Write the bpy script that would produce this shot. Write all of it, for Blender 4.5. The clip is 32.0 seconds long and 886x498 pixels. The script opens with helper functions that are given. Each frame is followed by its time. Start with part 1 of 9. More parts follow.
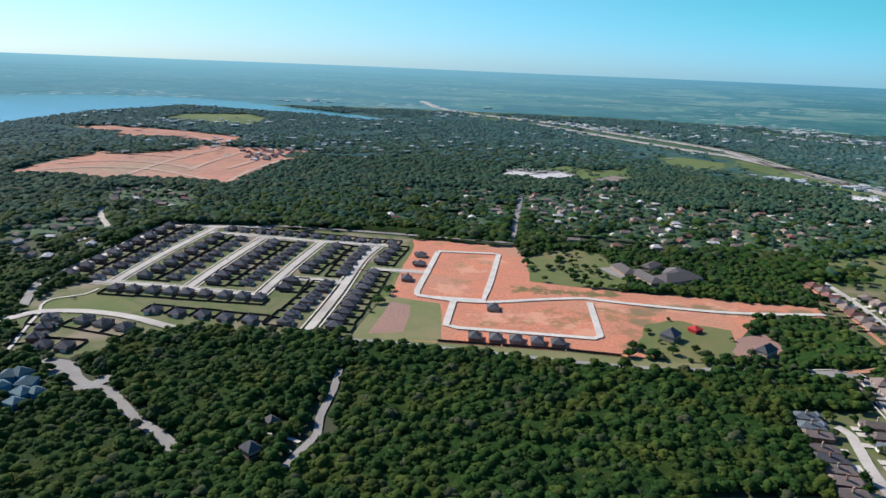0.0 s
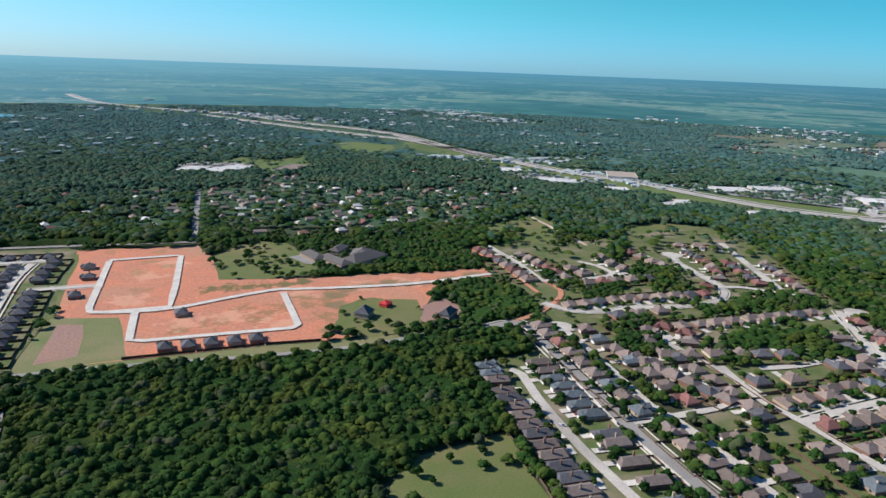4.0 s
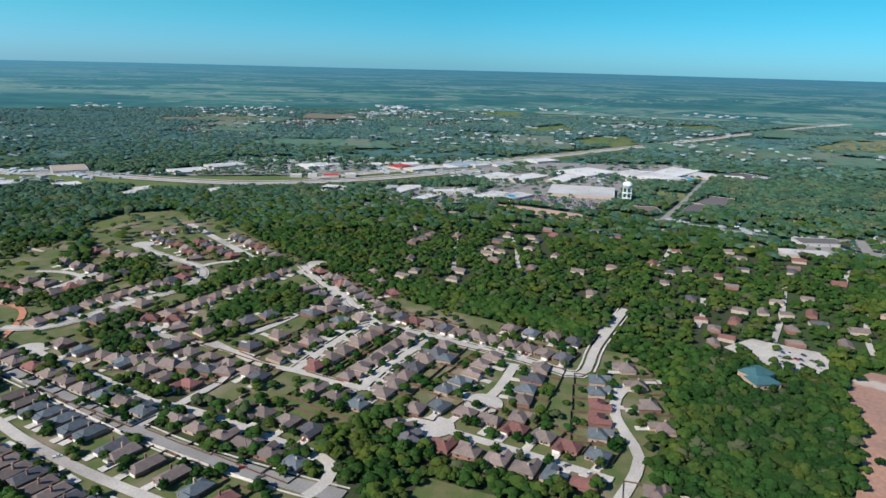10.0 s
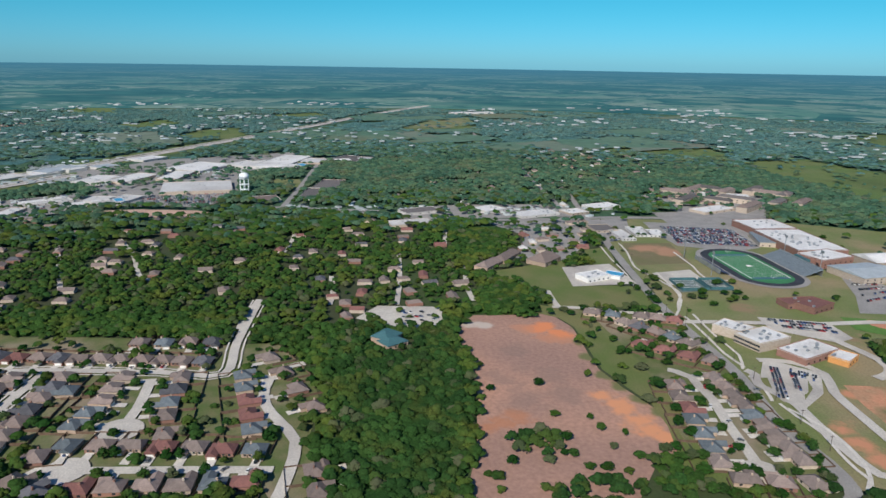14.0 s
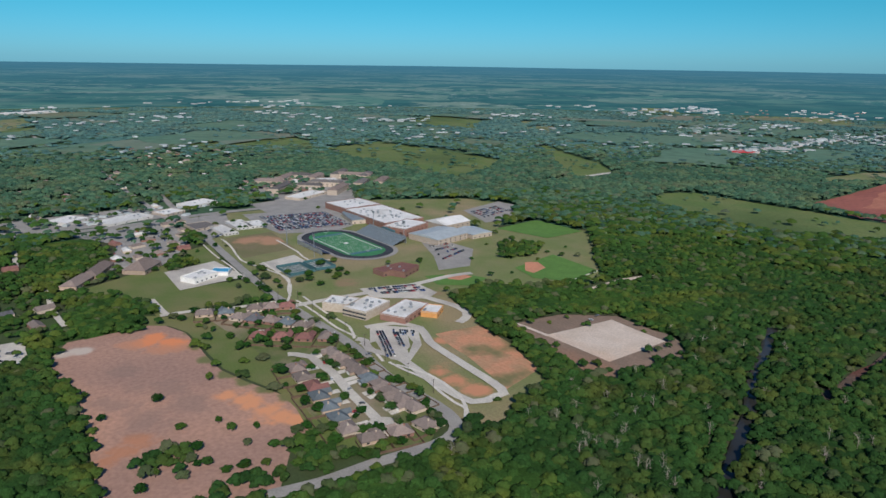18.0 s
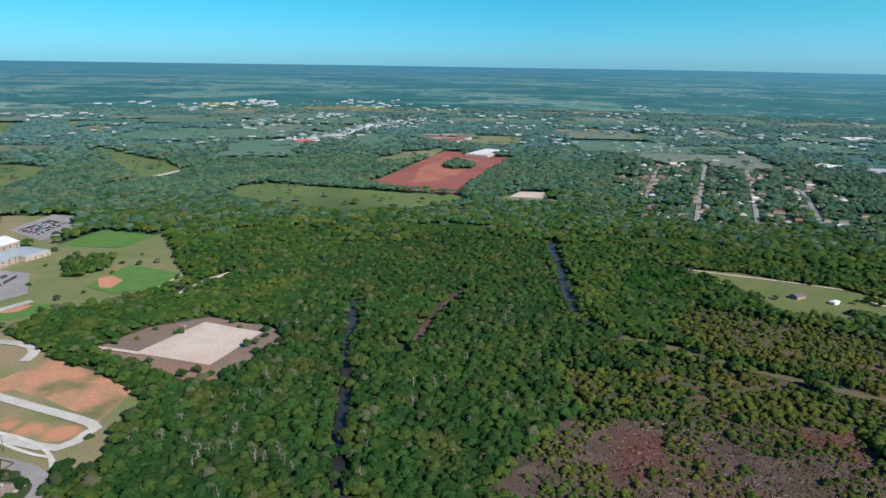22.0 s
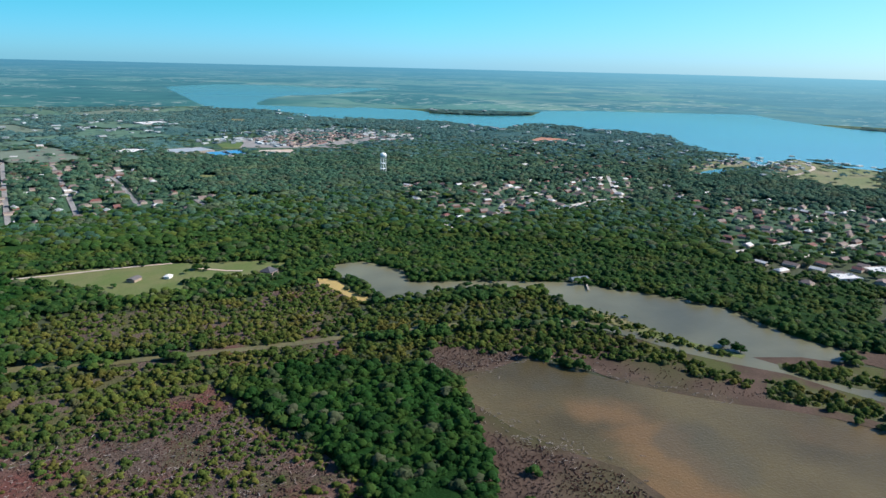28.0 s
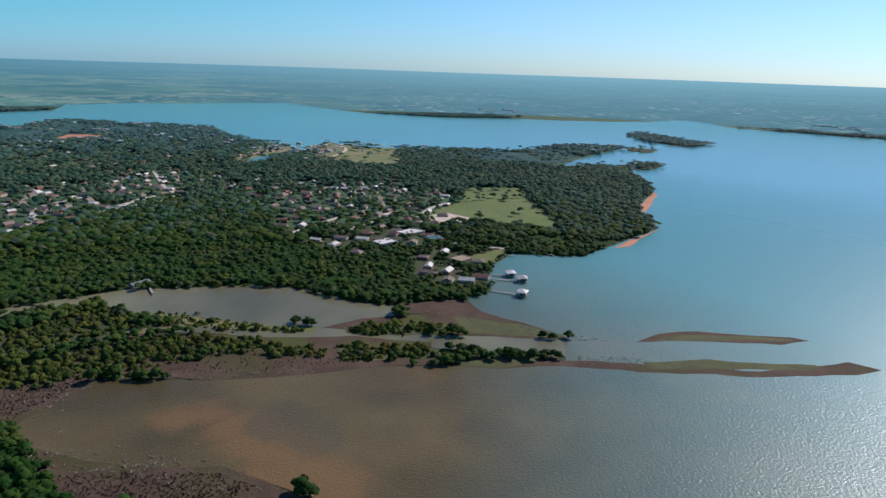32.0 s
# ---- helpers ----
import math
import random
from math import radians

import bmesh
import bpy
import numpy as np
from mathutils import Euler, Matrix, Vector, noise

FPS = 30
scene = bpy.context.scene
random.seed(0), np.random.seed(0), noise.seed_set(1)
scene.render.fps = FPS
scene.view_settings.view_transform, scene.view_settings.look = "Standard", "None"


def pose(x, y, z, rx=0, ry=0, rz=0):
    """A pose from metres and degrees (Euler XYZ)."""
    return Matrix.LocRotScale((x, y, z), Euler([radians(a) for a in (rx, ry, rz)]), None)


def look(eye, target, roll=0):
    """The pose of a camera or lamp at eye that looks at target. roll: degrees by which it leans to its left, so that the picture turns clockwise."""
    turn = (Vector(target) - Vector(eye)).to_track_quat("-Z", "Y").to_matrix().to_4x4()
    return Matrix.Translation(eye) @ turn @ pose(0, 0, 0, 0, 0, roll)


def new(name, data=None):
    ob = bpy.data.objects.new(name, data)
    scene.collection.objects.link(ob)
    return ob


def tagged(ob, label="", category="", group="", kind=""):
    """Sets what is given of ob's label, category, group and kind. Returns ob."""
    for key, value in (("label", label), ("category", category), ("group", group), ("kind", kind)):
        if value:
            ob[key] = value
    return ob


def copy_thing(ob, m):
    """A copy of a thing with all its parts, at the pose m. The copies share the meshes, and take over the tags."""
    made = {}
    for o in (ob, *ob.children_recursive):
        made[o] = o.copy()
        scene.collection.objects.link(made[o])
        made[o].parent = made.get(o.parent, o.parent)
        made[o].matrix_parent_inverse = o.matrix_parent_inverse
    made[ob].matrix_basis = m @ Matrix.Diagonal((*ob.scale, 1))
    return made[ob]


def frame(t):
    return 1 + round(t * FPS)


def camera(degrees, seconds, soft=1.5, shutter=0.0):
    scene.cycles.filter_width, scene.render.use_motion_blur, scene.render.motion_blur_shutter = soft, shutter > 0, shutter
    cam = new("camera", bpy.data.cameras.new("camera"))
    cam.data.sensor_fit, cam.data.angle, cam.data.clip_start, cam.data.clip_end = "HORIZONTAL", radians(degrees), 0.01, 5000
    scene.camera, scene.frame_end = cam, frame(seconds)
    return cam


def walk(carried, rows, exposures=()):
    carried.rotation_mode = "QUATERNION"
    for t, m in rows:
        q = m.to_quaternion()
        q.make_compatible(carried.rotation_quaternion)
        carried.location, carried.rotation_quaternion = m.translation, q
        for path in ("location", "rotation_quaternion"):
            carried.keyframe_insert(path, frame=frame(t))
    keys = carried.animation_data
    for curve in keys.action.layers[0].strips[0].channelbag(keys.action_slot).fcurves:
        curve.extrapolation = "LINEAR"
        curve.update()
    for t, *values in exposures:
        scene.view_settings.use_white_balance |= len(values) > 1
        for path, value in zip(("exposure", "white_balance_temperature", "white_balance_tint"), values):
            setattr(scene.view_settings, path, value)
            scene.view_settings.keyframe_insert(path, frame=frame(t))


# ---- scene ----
cam = camera(64.60, 32.0)
ROWS = [
    (0.0, 0.0, -0.0, 235.0, -0.61, -14.81, 2.36),
    (0.5, 0.1, 0.3, 235.0, -3.86, -14.78, 2.36),
    (1.0, 0.3, 0.5, 235.0, -7.14, -14.77, 2.34),
    (1.5, 0.4, 0.8, 235.1, -10.32, -14.76, 2.29),
    (2.0, 0.6, 1.0, 235.1, -13.46, -14.76, 2.25),
    (2.5, 0.7, 1.2, 235.1, -16.66, -14.75, 2.27),
    (3.0, 0.9, 1.4, 235.1, -19.93, -14.75, 2.23),
    (3.5, 1.1, 1.6, 235.2, -23.23, -14.74, 2.20),
    (5.5, 2.0, 2.0, 235.2, -36.18, -14.78, 2.07),
    (6.0, 2.2, 2.0, 235.3, -39.52, -14.78, 2.05),
    (6.5, 2.4, 2.0, 235.2, -42.81, -14.81, 2.01),
    (7.0, 2.5, 1.9, 235.2, -46.15, -14.82, 1.99),
    (7.5, 2.7, 1.8, 235.2, -49.81, -14.81, 1.94),
    (8.0, 2.8, 1.7, 235.2, -53.61, -14.80, 1.86),
    (8.5, 2.9, 1.6, 235.2, -57.43, -14.79, 1.77),
    (9.0, 3.0, 1.5, 235.2, -61.26, -14.78, 1.69),
    (9.5, 3.1, 1.4, 235.2, -65.06, -14.78, 1.59),
    (10.0, 3.2, 1.3, 235.1, -68.92, -14.79, 1.45),
    (10.5, 3.2, 1.3, 235.1, -72.77, -14.82, 1.40),
    (11.0, 3.2, 1.2, 235.1, -76.61, -14.85, 1.31),
    (11.5, 3.2, 1.2, 235.1, -80.45, -14.85, 1.22),
    (12.0, 3.1, 1.2, 235.1, -84.29, -14.85, 1.10),
    (12.5, 3.0, 1.2, 235.0, -88.15, -14.85, 1.02),
    (13.0, 3.0, 1.2, 235.0, -92.00, -14.85, 0.96),
    (13.5, 3.0, 1.1, 234.9, -95.86, -14.88, 0.96),
    (14.0, 3.1, 1.1, 234.9, -99.74, -14.92, 0.92),
    (14.5, 3.1, 1.0, 234.8, -103.66, -14.93, 0.88),
    (16.5, 3.6, 0.5, 234.6, -119.78, -14.99, 0.72),
    (17.0, 3.7, 0.4, 234.6, -123.92, -15.01, 0.72),
    (17.5, 3.9, 0.2, 234.5, -128.10, -15.03, 0.76),
    (18.0, 4.1, -0.0, 234.5, -132.30, -15.04, 0.81),
    (18.5, 4.3, -0.3, 234.5, -136.51, -15.05, 0.82),
    (19.0, 4.5, -0.6, 234.6, -140.76, -15.08, 0.83),
    (19.5, 4.7, -0.9, 234.7, -145.03, -15.07, 0.86),
    (20.0, 4.8, -1.2, 234.7, -149.30, -15.04, 0.90),
    (20.5, 5.0, -1.6, 234.8, -153.57, -15.04, 0.93),
    (21.0, 5.1, -1.9, 234.8, -157.87, -15.02, 0.91),
    (21.5, 5.2, -2.2, 234.9, -162.20, -15.03, 0.91),
    (22.0, 5.3, -2.5, 234.9, -166.52, -15.05, 0.90),
    (22.5, 5.4, -2.7, 234.9, -170.83, -15.03, 0.89),
    (23.0, 5.4, -2.9, 234.9, -175.11, -15.06, 0.92),
    (23.5, 5.5, -3.1, 234.8, -179.45, -15.06, 0.95),
    (24.0, 5.5, -3.3, 234.7, -183.90, -15.04, 0.98),
    (24.5, 5.5, -3.6, 234.6, -188.32, -15.02, 1.05),
    (25.0, 5.4, -3.9, 234.5, -192.75, -15.00, 1.04),
    (25.5, 5.4, -4.2, 234.3, -197.14, -14.97, 1.04),
    (27.5, 5.1, -5.5, 233.7, -214.93, -14.89, 1.28),
    (28.0, 5.0, -5.8, 233.5, -219.42, -14.86, 1.37),
    (28.5, 4.9, -6.1, 233.4, -223.89, -14.83, 1.50),
    (29.0, 4.8, -6.5, 233.3, -228.41, -14.79, 1.65),
    (29.5, 4.6, -6.8, 233.2, -232.92, -14.75, 1.79),
    (30.0, 4.4, -7.2, 233.1, -237.42, -14.70, 1.86),
    (30.5, 4.2, -7.6, 233.0, -241.91, -14.65, 1.90),
    (31.0, 4.0, -8.0, 233.0, -246.39, -14.63, 1.91),
    (31.5, 3.8, -8.3, 232.9, -250.89, -14.60, 1.88),
    (32.0, 3.6, -8.7, 232.8, -255.38, -14.60, 1.92),
]
walk(cam, [(t, pose(x, y, z, 90 + pitch, 0, yaw) @ pose(0, 0, 0, 0, 0, roll)) for t, x, y, z, yaw, pitch, roll in ROWS],
     [(0, 0.12, 6500, 14), (6, 0.08, 6450, 12), (9, 0.04, 6400, 11), (13, -0.06, 6550, 11), (15.5, -0.30, 6500, 12), (17, -0.34, 6500, 12), (19, -0.28, 6450, 12), (20.5, -0.12, 6400, 12), (23, 0.25, 6400, 12), (25, 0.3, 6400, 13), (28, 0.32, 6350, 12), (30, 0.1, 6450, 15), (32, -0.2, 6550, 18)])

# ---- sky, sun, exposure ----
SUN_EL, SUN_TO = radians(37), Vector((-0.848, 0.53, 0)).normalized()
world = bpy.data.worlds.new("sky")
scene.world = world
world.use_nodes = True
wn = world.node_tree
sky = wn.nodes.new("ShaderNodeTexSky")
sky.sky_type, sky.sun_disc = "NISHITA", False
sky.sun_elevation, sky.sun_rotation = SUN_EL, math.atan2(SUN_TO.x, SUN_TO.y)
sky.altitude, sky.air_density, sky.dust_density, sky.ozone_density = 2000, 1.0, 1.4, 5.5
wn.nodes["Background"].inputs[1].default_value = 0.11

def sky_tint():
    """Clear teal-blue overhead, paling towards the horizon, most of all on the sun's side."""
    n, li = wn.nodes, wn.links
    tc, sep, dot = n.new("ShaderNodeTexCoord"), n.new("ShaderNodeSeparateXYZ"), n.new("ShaderNodeVectorMath")
    dot.operation, dot.inputs[1].default_value = "DOT_PRODUCT", (SUN_TO.x, SUN_TO.y, 0)
    li.new(tc.outputs["Generated"], sep.inputs[0]), li.new(tc.outputs["Generated"], dot.inputs[0])
    def ramped(v, lo, hi):
        r = n.new("ShaderNodeMapRange")
        r.inputs[1].default_value, r.inputs[2].default_value = lo, hi
        li.new(v, r.inputs[0])
        return r.outputs[0]
    def graded(v, lo, hi):
        r = n.new("ShaderNodeMapRange")
        r.interpolation_type = "SMOOTHSTEP"
        r.inputs[1].default_value, r.inputs[2].default_value = lo, hi
        li.new(v, r.inputs[0])
        return r.outputs[0]
    def mixed(f, a, b, kind="MIX"):
        x = n.new("ShaderNodeMix")
        x.data_type, x.blend_type = "RGBA", kind
        x.inputs[0].default_value = 1.0
        if f is not None:
            li.new(f, x.inputs[0])
        for k, v in ((6, a), (7, b)):
            if isinstance(v, tuple):
                x.inputs[k].default_value = (*v, 1)
            else:
                li.new(v, x.inputs[k])
        return x.outputs[2]
    back, fore = ramped(dot.outputs["Value"], -0.6, 0.1), ramped(dot.outputs["Value"], 0.1, 0.8)
    low = mixed(fore, mixed(back, SKY_LOW[0], SKY_LOW[1]), SKY_LOW[2])
    high = mixed(fore, mixed(back, SKY_HIGH[0], SKY_HIGH[1]), SKY_HIGH[2])
    tint = mixed(graded(sep.outputs["Z"], -0.005, 0.095), low, high)
    tint = mixed(graded(sep.outputs["Z"], 0.10, 0.45), tint, SKY_TOP)
    li.new(mixed(None, sky.outputs[0], tint, "MULTIPLY"), n["Background"].inputs[0])

# away from the sun, across, towards the sun
SKY_TOP = (0.42, 0.80, 0.98)
SKY_LOW = (0.33, 0.78, 1.04), (0.55, 1.05, 1.45), (0.74, 0.97, 1.13)
SKY_HIGH = (0.19, 0.87, 0.91), (0.42, 1.25, 1.10), (0.88, 1.16, 1.24)
sky_tint()
sun = new("sun", bpy.data.lights.new("sun", "SUN"))
sun.data.energy, sun.data.angle, sun.data.color = 5.0, radians(0.5), (1.0, 0.95, 0.86)
sun.matrix_world = look((0, 0, 0), (-SUN_TO.x * math.cos(SUN_EL), -SUN_TO.y * math.cos(SUN_EL), -math.sin(SUN_EL)))

# ---- materials ----
def material(name, base, other=None, rough=0.9, scale=0.2, fine=3.0, bump=0.3, metal=0.0, third=None, rand=0.0, spec=0.3, tone=False, dist=0.3, big=0.0, swing=0.22):
    """Surface with colour variation at two scales: scale and fine are cycles per metre. rand: lightness change object by object."""
    m = bpy.data.materials.new(name)
    m.use_nodes = True
    nt = m.node_tree
    n, li = nt.nodes, nt.links
    p = n["Principled BSDF"]
    p.inputs["Roughness"].default_value, p.inputs["Metallic"].default_value = rough, metal
    p.inputs["Specular IOR Level"].default_value = spec
    geo = n.new("ShaderNodeNewGeometry")
    def tex(s, detail):
        t = n.new("ShaderNodeTexNoise")
        t.inputs["Scale"].default_value, t.inputs["Detail"].default_value = s, detail
        li.new(geo.outputs["Position"], t.inputs["Vector"])
        return t.outputs[0]
    def ramp(v, lo, hi):
        r = n.new("ShaderNodeMapRange")
        r.inputs[1].default_value, r.inputs[2].default_value = lo, hi
        li.new(v, r.inputs[0])
        return r.outputs[0]
    def mixed(f, a, b):
        x = n.new("ShaderNodeMix")
        x.data_type = "RGBA"
        if isinstance(f, float):
            x.inputs[0].default_value = f
        else:
            li.new(f, x.inputs[0])
        for k, v in ((6, a), (7, b)):
            if isinstance(v, tuple):
                x.inputs[k].default_value = (*v, 1)
            else:
                li.new(v, x.inputs[k])
        return x.outputs[2]
    other = other or tuple(c * 0.7 for c in base)
    col = mixed(ramp(tex(scale, 5), 0.38, 0.62), base, other)
    if third:
        col = mixed(ramp(tex(big or scale * 0.21, 4), 0.52, 0.66), col, third)
    grain = tex(fine, 3)
    h = n.new("ShaderNodeHueSaturation")
    h.inputs["Saturation"].default_value = 1.0
    v = ramp(grain, 0.2, 0.8)
    r = n.new("ShaderNodeMapRange")
    r.inputs[3].default_value, r.inputs[4].default_value = 1 - swing, 1 + swing
    li.new(v, r.inputs[0])
    val = r.outputs[0]
    if rand or tone:
        if tone:
            at = n.new("ShaderNodeAttribute")
            at.attribute_name = "tone"
            src = at.outputs["Fac"]
        else:
            src = n.new("ShaderNodeObjectInfo").outputs["Random"]
        q = n.new("ShaderNodeMapRange")
        q.inputs[3].default_value, q.inputs[4].default_value = 1 - (rand or 0.35), 1 + (rand or 0.35)
        li.new(src, q.inputs[0])
        if tone:
            isl = n.new("ShaderNodeMapRange")
            isl.inputs[3].default_value, isl.inputs[4].default_value = 0.8, 1.2
            li.new(geo.outputs["Random Per Island"], isl.inputs[0])
            mi = n.new("ShaderNodeMath")
            mi.operation = "MULTIPLY"
            li.new(val, mi.inputs[0]), li.new(isl.outputs[0], mi.inputs[1])
            val = mi.outputs[0]
        mu = n.new("ShaderNodeMath")
        mu.operation = "MULTIPLY"
        li.new(val, mu.inputs[0]), li.new(q.outputs[0], mu.inputs[1])
        val = mu.outputs[0]
    li.new(val, h.inputs["Value"]), li.new(col, h.inputs["Color"])
    li.new(h.outputs[0], p.inputs["Base Color"])
    if bump:
        b = n.new("ShaderNodeBump")
        b.inputs["Strength"].default_value, b.inputs["Distance"].default_value = bump, dist
        li.new(grain, b.inputs["Height"]), li.new(b.outputs[0], p.inputs["Normal"])
    return m

def leaf_material(name, a, b, c, grain=0.7, stand=0.012, thin=0.10):
    m = material(name, a, b, rough=0.75, scale=stand, fine=grain, bump=0.75, dist=0.7 / grain, third=c, tone=True, rand=0.3, spec=0.05, big=stand * 2.3, swing=0.45)
    n, li = m.node_tree.nodes, m.node_tree.links
    p = n["Principled BSDF"]
    p.inputs["Diffuse Roughness"].default_value = 0.4
    at, hu, pw = n.new("ShaderNodeAttribute"), n.new("ShaderNodeMix"), n.new("ShaderNodeMapRange")
    at.attribute_name, hu.data_type = "tone", "RGBA"
    pw.inputs[1].default_value, pw.inputs[2].default_value, pw.inputs[4].default_value = 0.6, 1.0, 0.6
    li.new(at.outputs["Fac"], pw.inputs[0]), li.new(pw.outputs[0], hu.inputs[0])
    li.new(p.inputs["Base Color"].links[0].from_socket, hu.inputs[6])
    hu.inputs[7].default_value = (*(min(1.0, v * k) for v, k in zip(c, (1.2, 1.15, 1.0))), 1)
    gr, gw = n.new("ShaderNodeMix"), n.new("ShaderNodeMapRange")
    gr.data_type = "RGBA"
    gw.inputs[1].default_value, gw.inputs[2].default_value, gw.inputs[3].default_value, gw.inputs[4].default_value = 0.02, 0.10, 0.35, 0.0
    li.new(at.outputs["Fac"], gw.inputs[0]), li.new(gw.outputs[0], gr.inputs[0])
    li.new(hu.outputs[2], gr.inputs[6])
    gr.inputs[7].default_value = (0.21, 0.20, 0.125, 1)
    li.new(gr.outputs[2], p.inputs["Base Color"])
    tr, mx = n.new("ShaderNodeBsdfTranslucent"), n.new("ShaderNodeMixShader")
    li.new(p.inputs["Base Color"].links[0].from_socket, tr.inputs[0])
    mx.inputs[0].default_value = thin
    li.new(p.outputs[0], mx.inputs[1]), li.new(tr.outputs[0], mx.inputs[2])
    li.new(mx.outputs[0], n["Material Output"].inputs[0])
    return m

def stained(m, spots, reach, colour, strength=1.0, ragged=0.7, grain=0.03):
    """Ragged soft-edged stains, or a painted sheen on water, of another colour round the given places, about reach
    metres wide.
    """
    n, li = m.node_tree.nodes, m.node_tree.links
    p = n["Principled BSDF"]
    geo, nz = n.new("ShaderNodeNewGeometry"), n.new("ShaderNodeTexNoise")
    nz.inputs["Scale"].default_value, nz.inputs["Detail"].default_value = grain, 6
    nz.inputs["Roughness"].default_value = 0.65
    li.new(geo.outputs["Position"], nz.inputs["Vector"])
    near = None
    for s in spots:
        d = n.new("ShaderNodeVectorMath")
        d.operation, d.inputs[1].default_value = "DISTANCE", (*s, 0)
        li.new(geo.outputs["Position"], d.inputs[0])
        if near:
            k = n.new("ShaderNodeMath")
            k.operation = "MINIMUM"
            li.new(near, k.inputs[0]), li.new(d.outputs["Value"], k.inputs[1])
            near = k.outputs[0]
        else:
            near = d.outputs["Value"]
    sc = n.new("ShaderNodeMapRange")
    sc.inputs[1].default_value, sc.inputs[2].default_value = 0.25, 0.75
    sc.inputs[3].default_value, sc.inputs[4].default_value = -ragged * reach, ragged * reach
    li.new(nz.outputs[0], sc.inputs[0])
    ad, r, x = n.new("ShaderNodeMath"), n.new("ShaderNodeMapRange"), n.new("ShaderNodeMix")
    li.new(near, ad.inputs[0]), li.new(sc.outputs[0], ad.inputs[1])
    r.interpolation_type = "SMOOTHSTEP"
    r.inputs[1].default_value, r.inputs[2].default_value = reach * 1.15, reach * 0.35
    r.inputs[3].default_value, r.inputs[4].default_value = 0.0, strength
    li.new(ad.outputs[0], r.inputs[0]), li.new(r.outputs[0], x.inputs[0])
    x.data_type = "RGBA"
    li.new(p.inputs["Base Color"].links[0].from_socket, x.inputs[6])
    x.inputs[7].default_value = (*colour, 1)
    li.new(x.outputs[2], p.inputs["Base Color"])

M_FLOOR = material("woodland_floor", (0.046, 0.066, 0.026), (0.055, 0.06, 0.03), scale=0.02, fine=0.5, third=(0.05, 0.08, 0.026))
# paler and bluer than the near floor: distance haze put into the colour
M_FARFLOOR = material("far_wood_floor_hazed", (0.045, 0.10, 0.05), (0.055, 0.11, 0.052), scale=0.006, fine=0.08, third=(0.085, 0.135, 0.06), bump=0.0, big=0.0022)
M_GRASS = material("mown_grass", (0.115, 0.155, 0.042), (0.15, 0.165, 0.06), scale=0.03, fine=0.9, third=(0.21, 0.18, 0.08), bump=0.2)
M_LAWN = material("lawn", (0.095, 0.135, 0.040), (0.155, 0.155, 0.070), scale=0.07, fine=1.2, third=(0.27, 0.22, 0.15), bump=0.2)
M_PASTURE = material("pasture", (0.105, 0.165, 0.045), (0.145, 0.175, 0.06), scale=0.012, fine=0.2, third=(0.08, 0.12, 0.035), bump=0.2)
M_RAW = material("raw_soil", (0.55, 0.26, 0.15), (0.40, 0.24, 0.14), scale=0.05, fine=0.4, third=(0.17, 0.16, 0.07), bump=0.3, big=0.025)
M_DRYPAST = material("dry_pasture", (0.155, 0.19, 0.075), (0.20, 0.205, 0.10), scale=0.012, fine=0.2, third=(0.25, 0.22, 0.13), bump=0.2, big=0.006)
M_SOIL = material("red_soil", (0.58, 0.25, 0.15), (0.50, 0.23, 0.14), scale=0.025, fine=0.35, third=(0.42, 0.25, 0.15), bump=0.3)
M_SITE = material("site_soil", (0.62, 0.235, 0.135), (0.53, 0.225, 0.14), scale=0.03, fine=0.3, third=(0.48, 0.26, 0.165), bump=0.5, dist=0.6)
M_DRYGRASS = material("dry_mown_grass", (0.155, 0.19, 0.065), (0.21, 0.205, 0.095), scale=0.02, fine=0.6, third=(0.29, 0.23, 0.13), bump=0.2, big=0.008)
M_CLAY = material("dark_red_clay", (0.27, 0.092, 0.07), (0.33, 0.115, 0.085), scale=0.01, fine=0.12, third=(0.19, 0.075, 0.062), bump=0.3)
M_CLAYL = material("light_red_clay", (0.36, 0.13, 0.085), (0.42, 0.17, 0.11), scale=0.02, fine=0.12, third=(0.27, 0.09, 0.07), bump=0.2)
M_PINK = material("pale_pink_soil", (0.50, 0.235, 0.155), (0.42, 0.21, 0.145), scale=0.012, fine=0.06, third=(0.36, 0.25, 0.17), bump=0.1)
M_TILLED = material("tilled_field", (0.335, 0.205, 0.165), (0.30, 0.185, 0.15), scale=0.012, fine=0.4, third=(0.385, 0.225, 0.165), bump=0.3, big=0.006)
M_FIELD = material("tilled_field_rows", (0.40, 0.235, 0.175), (0.34, 0.205, 0.16), scale=0.015, fine=0.3, third=(0.46, 0.26, 0.185), bump=0.3, big=0.006)
M_GRADED = material("graded_street", (0.55, 0.37, 0.29), (0.48, 0.32, 0.25), scale=0.02, fine=0.3)
M_CALICHE = material("pale_gravel", (0.62, 0.52, 0.44), (0.54, 0.44, 0.36), scale=0.04, fine=0.6, third=(0.6, 0.42, 0.3))
M_DIRT = material("bare_dirt", (0.20, 0.145, 0.11), (0.25, 0.175, 0.13), scale=0.03, fine=0.5, third=(0.30, 0.165, 0.105), bump=0.3)
M_SAND = material("yellow_sand", (0.5, 0.36, 0.12), (0.42, 0.3, 0.12), scale=0.05, fine=0.6)
M_MUD = material("dry_mud", (0.080, 0.054, 0.040), (0.110, 0.075, 0.057), scale=0.04, fine=0.5, third=(0.07, 0.068, 0.03), bump=0.6, dist=0.6, spec=0.1)
M_CONC = material("concrete_paving", (0.58, 0.54, 0.475), (0.51, 0.47, 0.42), scale=0.06, fine=0.8, third=(0.39, 0.355, 0.32), bump=0.1)
